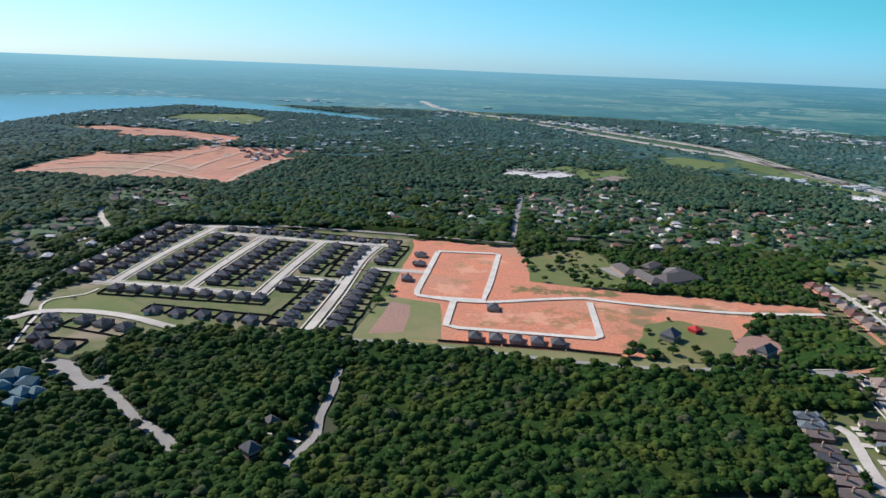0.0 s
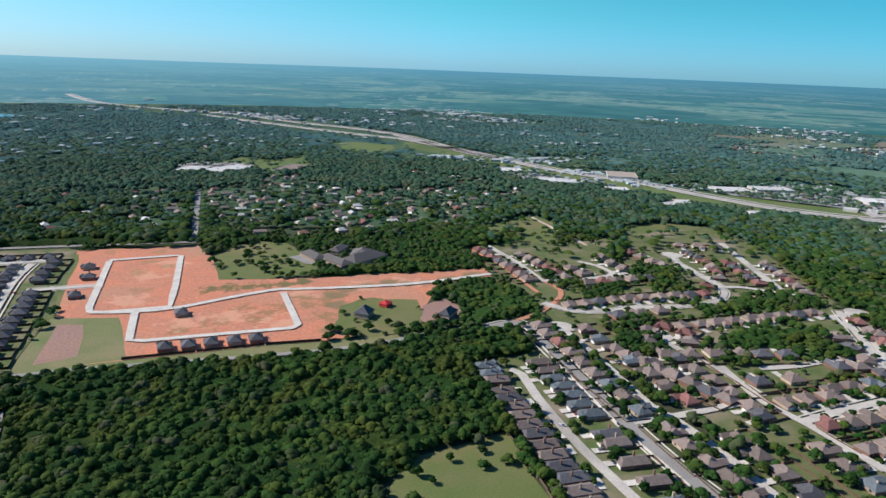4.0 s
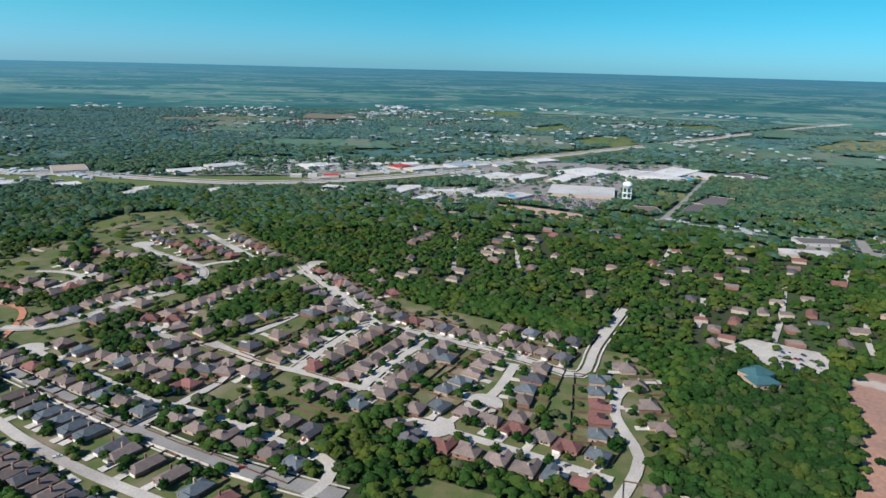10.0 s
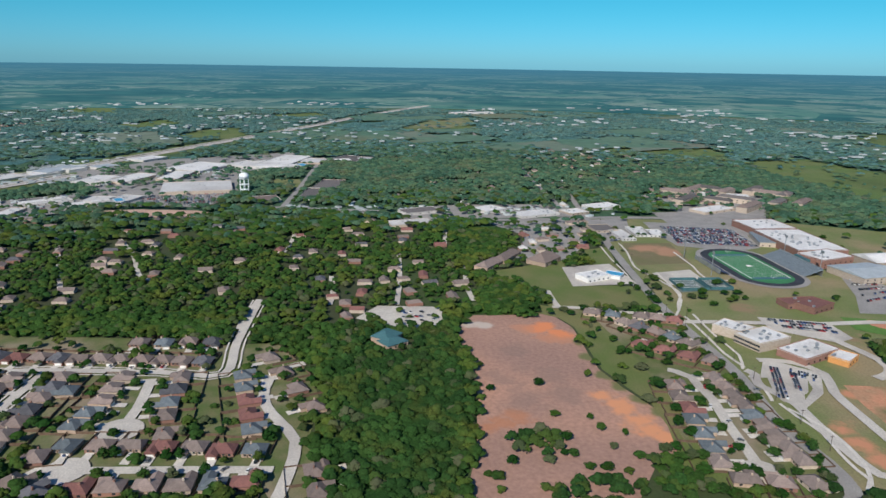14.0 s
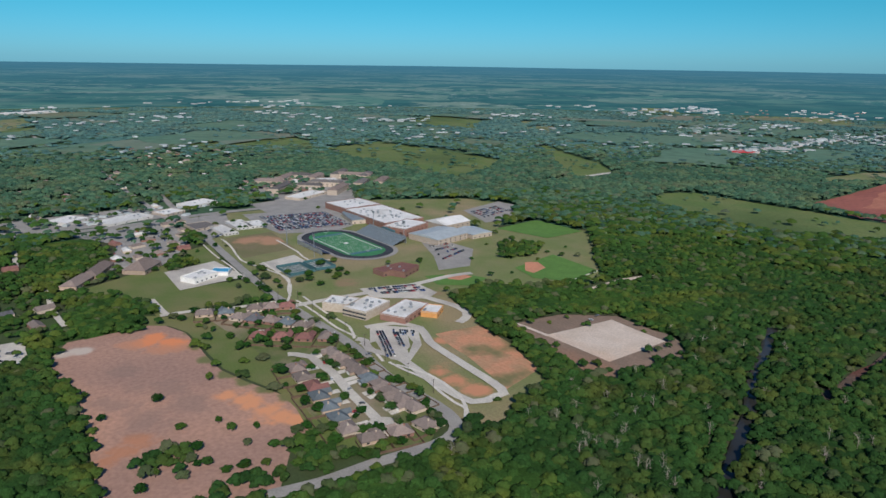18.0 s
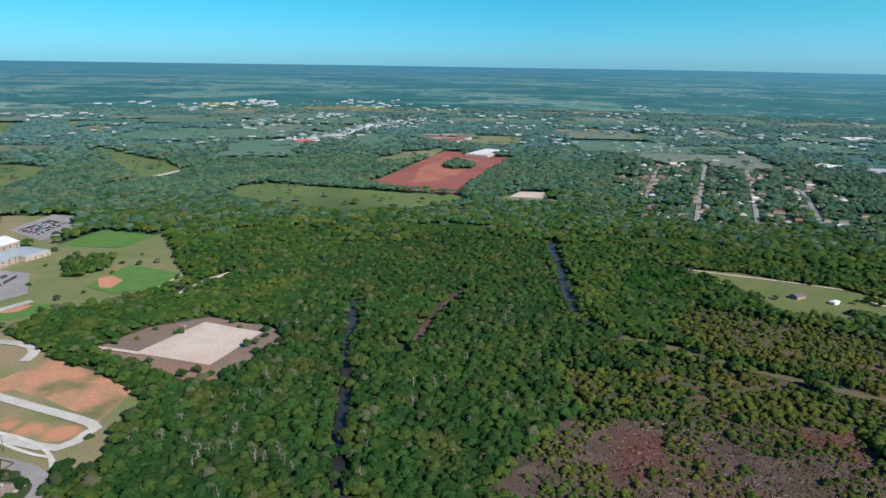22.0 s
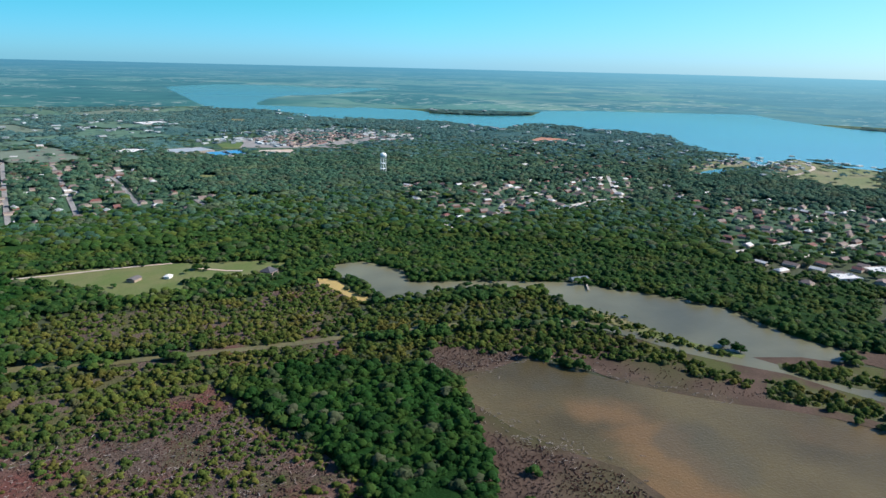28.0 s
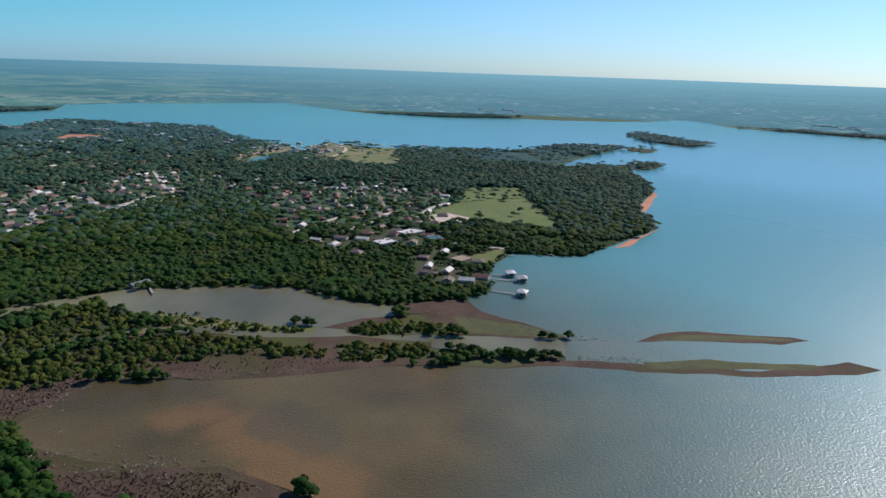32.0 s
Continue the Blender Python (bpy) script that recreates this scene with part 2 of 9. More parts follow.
M_WHITEC = material("new_concrete", (0.66, 0.615, 0.55), (0.57, 0.53, 0.475), scale=0.08, fine=0.8, bump=0.1)
M_ASPH = material("worn_asphalt", (0.27, 0.255, 0.24), (0.32, 0.305, 0.285), scale=0.05, fine=0.9, bump=0.1)
M_COURT = material("court_paint", (0.16, 0.21, 0.20), (0.14, 0.19, 0.185), scale=0.05, fine=0.5, bump=0.05)
M_TURFB = material("bright_turf", (0.105, 0.215, 0.045), (0.09, 0.19, 0.04), scale=0.06, fine=0.8, bump=0.1)
M_HIGHW = material("pale_road", (0.55, 0.51, 0.46), (0.47, 0.43, 0.39), scale=0.02, fine=0.4, bump=0.1)
M_LEAF = leaf_material("leaves_near", (0.036, 0.084, 0.018), (0.026, 0.067, 0.017), (0.072, 0.096, 0.020))
M_LEAFD = leaf_material("leaves_deep_green", (0.019, 0.064, 0.012), (0.015, 0.050, 0.011), (0.034, 0.068, 0.013))
M_LEAFY = leaf_material("leaves_spring", (0.108, 0.148, 0.032), (0.062, 0.118, 0.028), (0.155, 0.145, 0.036), thin=0.40)
M_LEAFR = leaf_material("leaves_riverside", (0.028, 0.073, 0.018), (0.021, 0.058, 0.016), (0.058, 0.080, 0.020))
# mid and far leaves: blue haze of the distance mixed into the green
M_LEAFM = leaf_material("leaves_mid_hazed", (0.052, 0.116, 0.070), (0.042, 0.099, 0.064), (0.088, 0.126, 0.068), grain=0.3, stand=0.006)
M_LEAFF = leaf_material("leaves_far_hazed", (0.070, 0.156, 0.142), (0.060, 0.137, 0.136), (0.100, 0.172, 0.140), grain=0.2, stand=0.004)

def distance_material(name, woods, fields, air, depth):
    """The far plain, a glowing backdrop seen through miles of air: a patchwork of woods and fields, its daylight and
    haze painted into the emission, fading with distance, paler towards the sun.
    """
    m = bpy.data.materials.new(name)
    m.use_nodes = True
    n, li = m.node_tree.nodes, m.node_tree.links
    p = n["Principled BSDF"]
    at = n.new("ShaderNodeAttribute")
    at.attribute_name = "place"
    def node(kind, **props):
        x = n.new(kind)
        for k, v in props.items():
            if k == "operation":
                x.operation = v
            elif k == "scale":
                x.inputs["Scale"].default_value = v
            elif k == "detail":
                x.inputs["Detail"].default_value = v
        return x
    def ramp(v, lo, hi, a=0.0, b=1.0):
        r = n.new("ShaderNodeMapRange")
        for k, x in ((1, lo), (2, hi), (3, a), (4, b)):
            r.inputs[k].default_value = x
        li.new(v, r.inputs[0])
        return r.outputs[0]
    def mixed(f, a, b):
        x = n.new("ShaderNodeMix")
        x.data_type = "RGBA"
        li.new(f, x.inputs[0])
        for k, v in ((6, a), (7, b)):
            if isinstance(v, tuple):
                x.inputs[k].default_value = (*v, 1)
            else:
                li.new(v, x.inputs[k])
        return x.outputs[2]
    def times(a, b):
        x = node("ShaderNodeMath", operation="MULTIPLY")
        li.new(a, x.inputs[0]), li.new(b, x.inputs[1])
        return x.outputs[0]
    def tex(s, d):
        t = node("ShaderNodeTexNoise", scale=s, detail=d)
        li.new(at.outputs["Vector"], t.inputs["Vector"])
        return t.outputs[0]
    way = node("ShaderNodeVectorMath", operation="NORMALIZE")
    li.new(at.outputs["Vector"], way.inputs[0])
    dot = node("ShaderNodeVectorMath", operation="DOT_PRODUCT")
    li.new(way.outputs[0], dot.inputs[0])
    dot.inputs[1].default_value = (SUN_TO.x, SUN_TO.y, 0)
    cell = node("ShaderNodeTexVoronoi", scale=1 / 380)
    li.new(at.outputs["Vector"], cell.inputs["Vector"])
    rgb = n.new("ShaderNodeSeparateColor")
    li.new(cell.outputs["Color"], rgb.inputs[0])
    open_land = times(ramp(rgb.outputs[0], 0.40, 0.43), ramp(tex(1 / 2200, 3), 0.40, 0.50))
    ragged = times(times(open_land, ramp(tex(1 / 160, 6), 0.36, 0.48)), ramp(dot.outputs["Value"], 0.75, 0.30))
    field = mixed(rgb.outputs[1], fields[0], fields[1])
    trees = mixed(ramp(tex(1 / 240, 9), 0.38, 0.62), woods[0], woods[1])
    # woods turn bluer on the sun's side: haze painted into their colour
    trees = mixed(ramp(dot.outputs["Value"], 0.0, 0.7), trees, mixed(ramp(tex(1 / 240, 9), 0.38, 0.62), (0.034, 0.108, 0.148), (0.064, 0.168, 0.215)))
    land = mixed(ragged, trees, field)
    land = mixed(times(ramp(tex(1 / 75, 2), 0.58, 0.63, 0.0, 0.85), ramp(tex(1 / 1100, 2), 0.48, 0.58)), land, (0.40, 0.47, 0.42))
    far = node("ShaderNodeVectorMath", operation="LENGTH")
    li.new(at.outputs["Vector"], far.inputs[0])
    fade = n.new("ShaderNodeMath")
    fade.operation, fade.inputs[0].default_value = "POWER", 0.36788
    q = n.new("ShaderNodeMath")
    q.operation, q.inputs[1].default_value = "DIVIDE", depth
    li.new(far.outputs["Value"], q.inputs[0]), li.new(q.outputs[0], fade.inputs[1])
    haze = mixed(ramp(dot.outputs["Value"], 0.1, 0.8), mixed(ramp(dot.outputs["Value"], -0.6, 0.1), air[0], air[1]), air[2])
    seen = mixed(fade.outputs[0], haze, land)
    # no lit base: the emission alone carries daylight and haze
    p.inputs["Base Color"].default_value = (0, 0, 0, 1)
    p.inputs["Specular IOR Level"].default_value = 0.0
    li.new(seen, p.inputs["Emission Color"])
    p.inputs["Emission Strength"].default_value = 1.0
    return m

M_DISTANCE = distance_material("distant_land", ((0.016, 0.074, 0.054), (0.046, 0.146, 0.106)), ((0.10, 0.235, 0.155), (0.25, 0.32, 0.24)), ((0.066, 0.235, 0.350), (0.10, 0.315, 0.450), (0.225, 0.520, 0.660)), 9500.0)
M_BARK = material("bark", (0.11, 0.085, 0.065), scale=0.5, fine=4.0)


def water_material(name, silt, clear_sheen, rough, centre=None, reach=(250.0, 700.0), wave=0.5, scale=0.25):
    """Open water: silt colour round a centre, beyond it clearer water with the sky's reflection painted into its
    colour, fine waves.
    """
    m = material(name, silt, tuple(c * 0.6 for c in silt), rough=rough, scale=0.007, fine=0.02, bump=0.0, spec=0.55, third=(silt[0] * 1.35, silt[1] * 1.05, silt[2] * 0.9) if centre else None, big=0.004)
    nt = m.node_tree
    n, li = nt.nodes, nt.links
    p = n["Principled BSDF"]
    p.inputs["IOR"].default_value = 1.33
    geo = n.new("ShaderNodeNewGeometry")
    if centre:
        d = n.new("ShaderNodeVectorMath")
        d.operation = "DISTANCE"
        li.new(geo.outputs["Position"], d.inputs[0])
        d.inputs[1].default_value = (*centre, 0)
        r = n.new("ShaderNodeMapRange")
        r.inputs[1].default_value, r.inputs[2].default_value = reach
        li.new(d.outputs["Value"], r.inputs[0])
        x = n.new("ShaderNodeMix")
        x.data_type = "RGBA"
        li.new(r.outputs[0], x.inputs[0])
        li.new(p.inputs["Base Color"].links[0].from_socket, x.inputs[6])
        x.inputs[7].default_value = (*clear_sheen, 1)
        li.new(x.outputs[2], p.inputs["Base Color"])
    w = n.new("ShaderNodeTexNoise")
    w.inputs["Scale"].default_value, w.inputs["Detail"].default_value = scale, 4
    li.new(geo.outputs["Position"], w.inputs["Vector"])
    b = n.new("ShaderNodeBump")
    b.inputs["Strength"].default_value, b.inputs["Distance"].default_value = wave, 0.5
    if centre:
        far = n.new("ShaderNodeMapRange")
        far.inputs[1].default_value, far.inputs[2].default_value = 500.0, 1500.0
        far.inputs[3].default_value, far.inputs[4].default_value = wave, wave * 0.3
        li.new(d.outputs["Value"], far.inputs[0]), li.new(far.outputs[0], b.inputs["Strength"])
        calm = n.new("ShaderNodeMapRange")
        calm.inputs[1].default_value, calm.inputs[2].default_value = 500.0, 1500.0
        calm.inputs[3].default_value, calm.inputs[4].default_value = rough, 0.16
        li.new(d.outputs["Value"], calm.inputs[0]), li.new(calm.outputs[0], p.inputs["Roughness"])
    li.new(w.outputs[0], b.inputs["Height"]), li.new(b.outputs[0], p.inputs["Normal"])
    return m

POND = [(-365, -322)][0]
# cyan past the silt: base colour raised to stand for reflected sky
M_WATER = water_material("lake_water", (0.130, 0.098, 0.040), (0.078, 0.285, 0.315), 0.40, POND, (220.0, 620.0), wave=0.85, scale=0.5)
M_REED = material("reed_grass", (0.088, 0.098, 0.034), (0.065, 0.070, 0.028), scale=0.06, fine=0.8, third=(0.11, 0.10, 0.045), bump=0.8)
M_WATERB = water_material("silty_water", (0.20, 0.19, 0.11), None, 0.3, wave=0.2)
M_CREEK = water_material("creek_water", (0.045, 0.045, 0.042), None, 0.3, wave=0.1)
M_SILT = material("green_silt", (0.17, 0.150, 0.066), (0.135, 0.122, 0.056), scale=0.03, fine=0.3, bump=0.1, rough=0.5)
M_MARSH = material("dead_brush", (0.085, 0.060, 0.047), (0.125, 0.086, 0.066), scale=0.05, fine=0.7, third=(0.135, 0.052, 0.040), bump=0.9, dist=1.0, big=0.014)

stained(M_WATER, [(-357, -285), (-371, -269), (-359, -244), (-344, -223), (-343, -203), (-330, -182), (-319, -162), (-319, -198)], 30, (0.20, 0.115, 0.045), 0.75, 0.9, 0.008)
stained(M_WATER, [(-362, -333), (-381, -328), (-396, -313), (-337, -308), (-367, -184), (-380, -215)], 24, (0.085, 0.074, 0.042), 0.6, 1.2, 0.008)
# far water: brighter cyan painted on for the low sky it mirrors
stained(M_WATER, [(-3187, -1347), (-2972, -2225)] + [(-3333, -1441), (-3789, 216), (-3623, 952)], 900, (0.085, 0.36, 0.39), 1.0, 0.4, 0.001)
stained(M_MARSH, [(-174, -596), (-102, -575), (-251, -593), (-332, -575), (-106, -511), (-158, -508), (-359, -517), (-229, -511), (-163, -638), (-88, -546), (-268, -566), (7, -548), (-57, -483)], 42, (0.085, 0.088, 0.030), 0.85, 1.1, 0.05)
stained(M_MARSH, [(-120, -400), (-60, -400), (-90, -340), (-150, -330), (-20, -350), (-100, -450)], 20, (0.075, 0.070, 0.028), 0.6, 1.4, 0.06)
stained(M_MUD, [(-431, -395), (-479, -377), (-487, -323), (-500, -270), (-515, -210), (-530, -170), (-590, -190), (-600, -140), (-400, -430)], 22, (0.080, 0.092, 0.030), 0.9, 0.9, 0.06)
WEED = (0.15, 0.15, 0.055)
stained(M_SITE, [(95, 729), (115, 729), (134, 727), (150, 723), (170, 722), (191, 723)], 13, (0.11, 0.13, 0.045), 0.85, 1.3, 0.08)
stained(M_SITE, [(54, 623), (85, 629), (117, 659), (134, 639), (152, 650), (120, 625), (182, 647), (181, 612), (176, 671), (198, 657)], 13, WEED, 0.5, 1.3, 0.09)
stained(M_SITE, [(60, 640), (100, 640), (140, 610), (250, 690), (300, 680), (40, 800), (70, 840), (20, 720), (180, 690)], 20, (0.70, 0.38, 0.25), 0.6, 1.3, 0.07)
stained(M_SITE, [(-45, 636), (-40, 616), (-37, 653)], 12, (0.33, 0.20, 0.15), 0.9, 0.4)
stained(M_SITE, [(208, 671), (228, 680), (254, 688), (276, 685), (298, 681), (320, 676), (350, 680), (381, 683), (203, 634), (198, 597), (182, 576)], 15, (0.20, 0.165, 0.085), 0.85, 0.9)
stained(M_SITE, [(31, 815), (63, 832), (46, 856), (29, 747), (3, 915), (59, 900)], 12, (0.24, 0.19, 0.09), 0.45, 1.2, 0.06)
stained(M_FIELD, [(586, -198), (573, -201), (581, -188), (566, -204)], 14, (0.70, 0.25, 0.11))
stained(M_FIELD, [(551, -202), (558, -192), (584, -175)], 13, (0.52, 0.24, 0.14), 0.7, 0.9)
stained(M_FIELD, [(445, -194), (433, -198), (423, -202), (408, -205), (394, -209), (385, -214)], 12, (0.68, 0.30, 0.15), 0.95, 0.9)
stained(M_FIELD, [(413, -102), (418, -113), (424, -125)], 11, (0.48, 0.20, 0.10), 0.7, 1.0)
stained(M_FIELD, [(601, -127), (602, -135), (597, -141)], 9, (0.55, 0.47, 0.40), 0.9, 0.6)
stained(M_FIELD, [(581, -223), (546, -215), (516, -213), (480, -211), (458, -215), (438, -223), (417, -229), (393, -230)], 8, (0.15, 0.16, 0.06), 0.95, 0.9)
stained(M_FIELD, [(480, -129), (500, -152), (480, -164), (445, -141), (453, -168), (532, -151)], 18, (0.25, 0.17, 0.14), 0.5, 1.2)
stained(M_DRYGRASS, [(931, -414), (788, -429), (712, -498), (719, -529), (564, -439), (522, -464), (610, -410), (504, -480)], 16, (0.30, 0.19, 0.12), 0.7, 1.1)
stained(M_DRYGRASS, [(421, -382), (406, -384), (387, -392), (370, -388), (413, -398), (377, -338), (359, -338), (333, -336)], 12, (0.56, 0.25, 0.14), 0.95, 0.8)
stained(M_DRYGRASS, [(335, -369), (336, -381), (362, -379)], 9, (0.36, 0.22, 0.14), 0.8, 0.9)

M_BALL = material("worn_practice_field", (0.16, 0.15, 0.07), (0.20, 0.16, 0.09), scale=0.03, fine=0.6, bump=0.2)
stained(M_BALL, [(843, -415), (846, -428), (838, -435), (820, -436)], 20, (0.42, 0.23, 0.14), 0.95, 0.6)

# ---- helpers for shapes ----
EYE = Vector((3, 0, 235))
NEAR, SPAN = 3000.0, 1900.0

def warp(x, y, z=0.0):
    """Land past NEAR metres is drawn in towards the middle of the place, so that the horizon lies within 4.9 km."""
    r = np.hypot(x - EYE.x, y - EYE.y)
    s = np.where(r < NEAR, 1.0, (NEAR + SPAN * (1 - np.exp(-(np.maximum(r, NEAR) - NEAR) / SPAN))) / np.maximum(r, 1))
    return np.stack([EYE.x + (x - EYE.x) * s, EYE.y + (y - EYE.y) * s, EYE.z + (z - EYE.z) * s], -1)

def mesh_of(name, verts, faces, mats, slots=None, smooth=False):
    me = bpy.data.meshes.new(name)
    me.from_pydata([tuple(map(float, v)) for v in verts], [], faces)
    for m in (mats if isinstance(mats, (list, tuple)) else [mats]):
        me.materials.append(m)
    if slots is not None:
        me.polygons.foreach_set("material_index", slots)
    me.update()
    return me

def part(name, bm, mat, parent, label=""):
    me = bpy.data.meshes.new(name)
    bm.to_mesh(me)
    bm.free()
    me.materials.append(mat)
    ob = new(name, me)
    ob.parent = parent
    if label:
        tagged(ob, label)
    return ob

def densify(pts, step=60.0, closed=True, wob=0.0):
    out = []
    n = len(pts)
    for i in range(n if closed else n - 1):
        a, b = Vector((*pts[i], 0)), Vector((*pts[(i + 1) % n], 0))
        k = max(1, int((b - a).length / step))
        for j in range(k):
            p = a.lerp(b, j / k)
            if wob:
                q = noise.noise_vector(p * 0.021) + 0.5 * noise.noise_vector(p * 0.07)
                p = p + Vector((q.x, q.y, 0)) * wob
            out.append((p.x, p.y))
    if not closed:
        out.append(tuple(pts[-1]))
    return out

COVER = {}
CELL = {"near": (6.0, 1750.0), "far": (30.0, 9000.0)}
for key, (c, half) in CELL.items():
    COVER[key] = np.ones((int(2 * half / c),) * 2, np.float32)

def inside(pts, X, Y):
    px, py = np.array(pts, float).T
    hit = np.zeros(X.shape, bool)
    j = len(px) - 1
    for i in range(len(px)):
        if py[i] != py[j]:
            c = ((py[i] > Y) != (py[j] > Y)) & (X < (px[j] - px[i]) * (Y - py[i]) / (py[j] - py[i]) + px[i])
            hit ^= c
        j = i
    return hit

def cover(pts, value, keep=False):
    """Sets how densely trees stand within an outline (0 none, 1 closed wood)."""
    p = np.array(pts, float)
    for key, (c, half) in CELL.items():
        g = COVER[key]
        lo = np.clip(((p.min(0) + half) / c).astype(int) - 1, 0, g.shape[0] - 1)
        hi = np.clip(((p.max(0) + half) / c).astype(int) + 2, 1, g.shape[0])
        if (hi <= lo).any():
            continue
        X, Y = np.meshgrid((np.arange(lo[0], hi[0]) + 0.5) * c - half, (np.arange(lo[1], hi[1]) + 0.5) * c - half)
        m = inside(p, X, Y)
        sub = g[lo[1]:hi[1], lo[0]:hi[0]]
        sub[m] = np.minimum(sub[m], value) if keep else value

def clear_line(pts, width):
    for a, b in zip(pts[:-1], pts[1:]):
        a, b = np.array(a, float), np.array(b, float)
        d = b - a
        L = np.hypot(*d)
        if L < 0.1:
            continue
        nrm = np.array((-d[1], d[0])) / L * width
        e = d / L * width * 0.6
        cover([a - e + nrm, b + e + nrm, b + e - nrm, a - e - nrm], 0.0)

def clear_disc(x, y, r):
    c, half = CELL["near"]
    g = COVER["near"]
    i0, i1 = int((y - r + half) / c), int((y + r + half) / c) + 1
    j0, j1 = int((x - r + half) / c), int((x + r + half) / c) + 1
    if i0 < 0 or j0 < 0 or i1 > g.shape[0] or j1 > g.shape[1]:
        return
    Y, X = np.meshgrid((np.arange(i0, i1) + 0.5) * c - half, (np.arange(j0, j1) + 0.5) * c - half, indexing="ij")
    g[i0:i1, j0:j1][(X - x) ** 2 + (Y - y) ** 2 < r * r] = 0.0

SPECIES = np.zeros_like(COVER["near"], np.uint8)

def species(pts, kind, density, over=True):
    """Within the outline: 0 mixed wood, 1 deep green wood, 2 yellow-green spring growth, 3 low bushes, 4 light riverside wood."""
    if over:
        cover(pts, density)
    c, half = CELL["near"]
    p = np.array(pts, float)
    lo = np.clip(((p.min(0) + half) / c).astype(int) - 1, 0, SPECIES.shape[0] - 1)
    hi = np.clip(((p.max(0) + half) / c).astype(int) + 2, 1, SPECIES.shape[0])
    if (hi <= lo).any():
        return
    X, Y = np.meshgrid((np.arange(lo[0], hi[0]) + 0.5) * c - half, (np.arange(lo[1], hi[1]) + 0.5) * c - half)
    SPECIES[lo[1]:hi[1], lo[0]:hi[0]][inside(p, X, Y)] = kind

LEVEL = [0.05]

def patch(name, pts, mat, label, trees=0.0, wob=4.0, kind="structure", step=25.0, z=None):
    """A flat stretch of ground with an uneven edge."""
    r = min(math.hypot(*p) for p in pts)
    edge = densify(pts, max(step, r / 40), True, wob)
    LEVEL[0] += 0.0045
    zz = LEVEL[0] if z is None else z
    a = np.array(edge)
    v = warp(a[:, 0], a[:, 1], np.full(len(a), zz + max(0.0, (r - 1500) / 1500)))
    bm = bmesh.new()
    f = bm.faces.new([bm.verts.new(q) for q in v])
    bmesh.ops.triangulate(bm, faces=[f])
    bm.normal_update()
    for f in bm.faces:
        if f.normal.z < 0:
            f.normal_flip()
    me = bpy.data.meshes.new(name)
    bm.to_mesh(me)
    bm.free()
    me.materials.append(mat)
    if trees is not None:
        cover(edge, trees)
    return tagged(new(name, me), label, kind=kind)

def smooth_line(pts, step=14.0):
    """A rounded line through the points."""
    p = [Vector((*q, 0)) for q in pts]
    if len(p) == 2:
        return densify(pts, step * 3, False)
    out = []
    for i in range(len(p) - 1):
        a, b, c, d = p[max(i - 1, 0)], p[i], p[i + 1], p[min(i + 2, len(p) - 1)]
        k = max(2, int((c - b).length / step))
        for j in range(k):
            t = j / k
            q = 0.5 * ((2 * b) + (c - a) * t + (2 * a - 5 * b + 4 * c - d) * t * t + (3 * b - a - 3 * c + d) * t ** 3)
            out.append((q.x, q.y))
    out.append(tuple(pts[-1]))
    return out

def ribbon(line, half, z, off=0.0):
    a = np.array(line, float)
    t = np.gradient(a, axis=0)
    t /= np.maximum(np.hypot(t[:, 0], t[:, 1]), 1e-6)[:, None]
    nrm = np.stack([-t[:, 1], t[:, 0]], 1)
    l, r = a + nrm * (off + half), a + nrm * (off - half)
    w = np.concatenate([l, r])
    v = warp(w[:, 0], w[:, 1], np.full(len(w), z))
    n = len(a)
    return v, [(i, n + i, n + i + 1, i + 1) for i in range(n - 1)]

ROADS = 0

def street(pts, width, mat, label="pale concrete residential street", walks=0.0, round_it=True, bulb=0.0, name="road", free=2.0):
    """A road along a line, with concrete footpaths beside it where walks gives their distance from the middle."""
    global ROADS
    ROADS += 1
    line = smooth_line(pts) if round_it else densify(pts, 30, False)
    r = min(math.hypot(*p) for p in pts)
    z = 0.9 + 0.006 * (ROADS % 40) + max(0.0, (r - 1500) / 700)
    v, f = ribbon(line, width / 2, z)
    v = v.tolist()
    if bulb:
        c, k = line[-1], len(v)
        ring = [(c[0] + bulb * math.cos(a * math.tau / 20), c[1] + bulb * math.sin(a * math.tau / 20), z + 0.004) for a in range(20)]
        v += ring
        f = f + [tuple(range(k, k + 20))]
        clear_disc(*c, bulb + 3)
    ob = tagged(new(name, mesh_of(name, v, f, mat)), label, kind="structure")
    if walks:
        for s in (-1, 1):
            w, g = ribbon(line, 0.75, z - 0.03, s * walks)
            tagged(new("footpath", mesh_of("footpath", w, g, M_WHITEC)), "narrow pale concrete footpath beside the street", kind="structure")
    clear_line(line, max(width / 2, walks) + free)
    return line

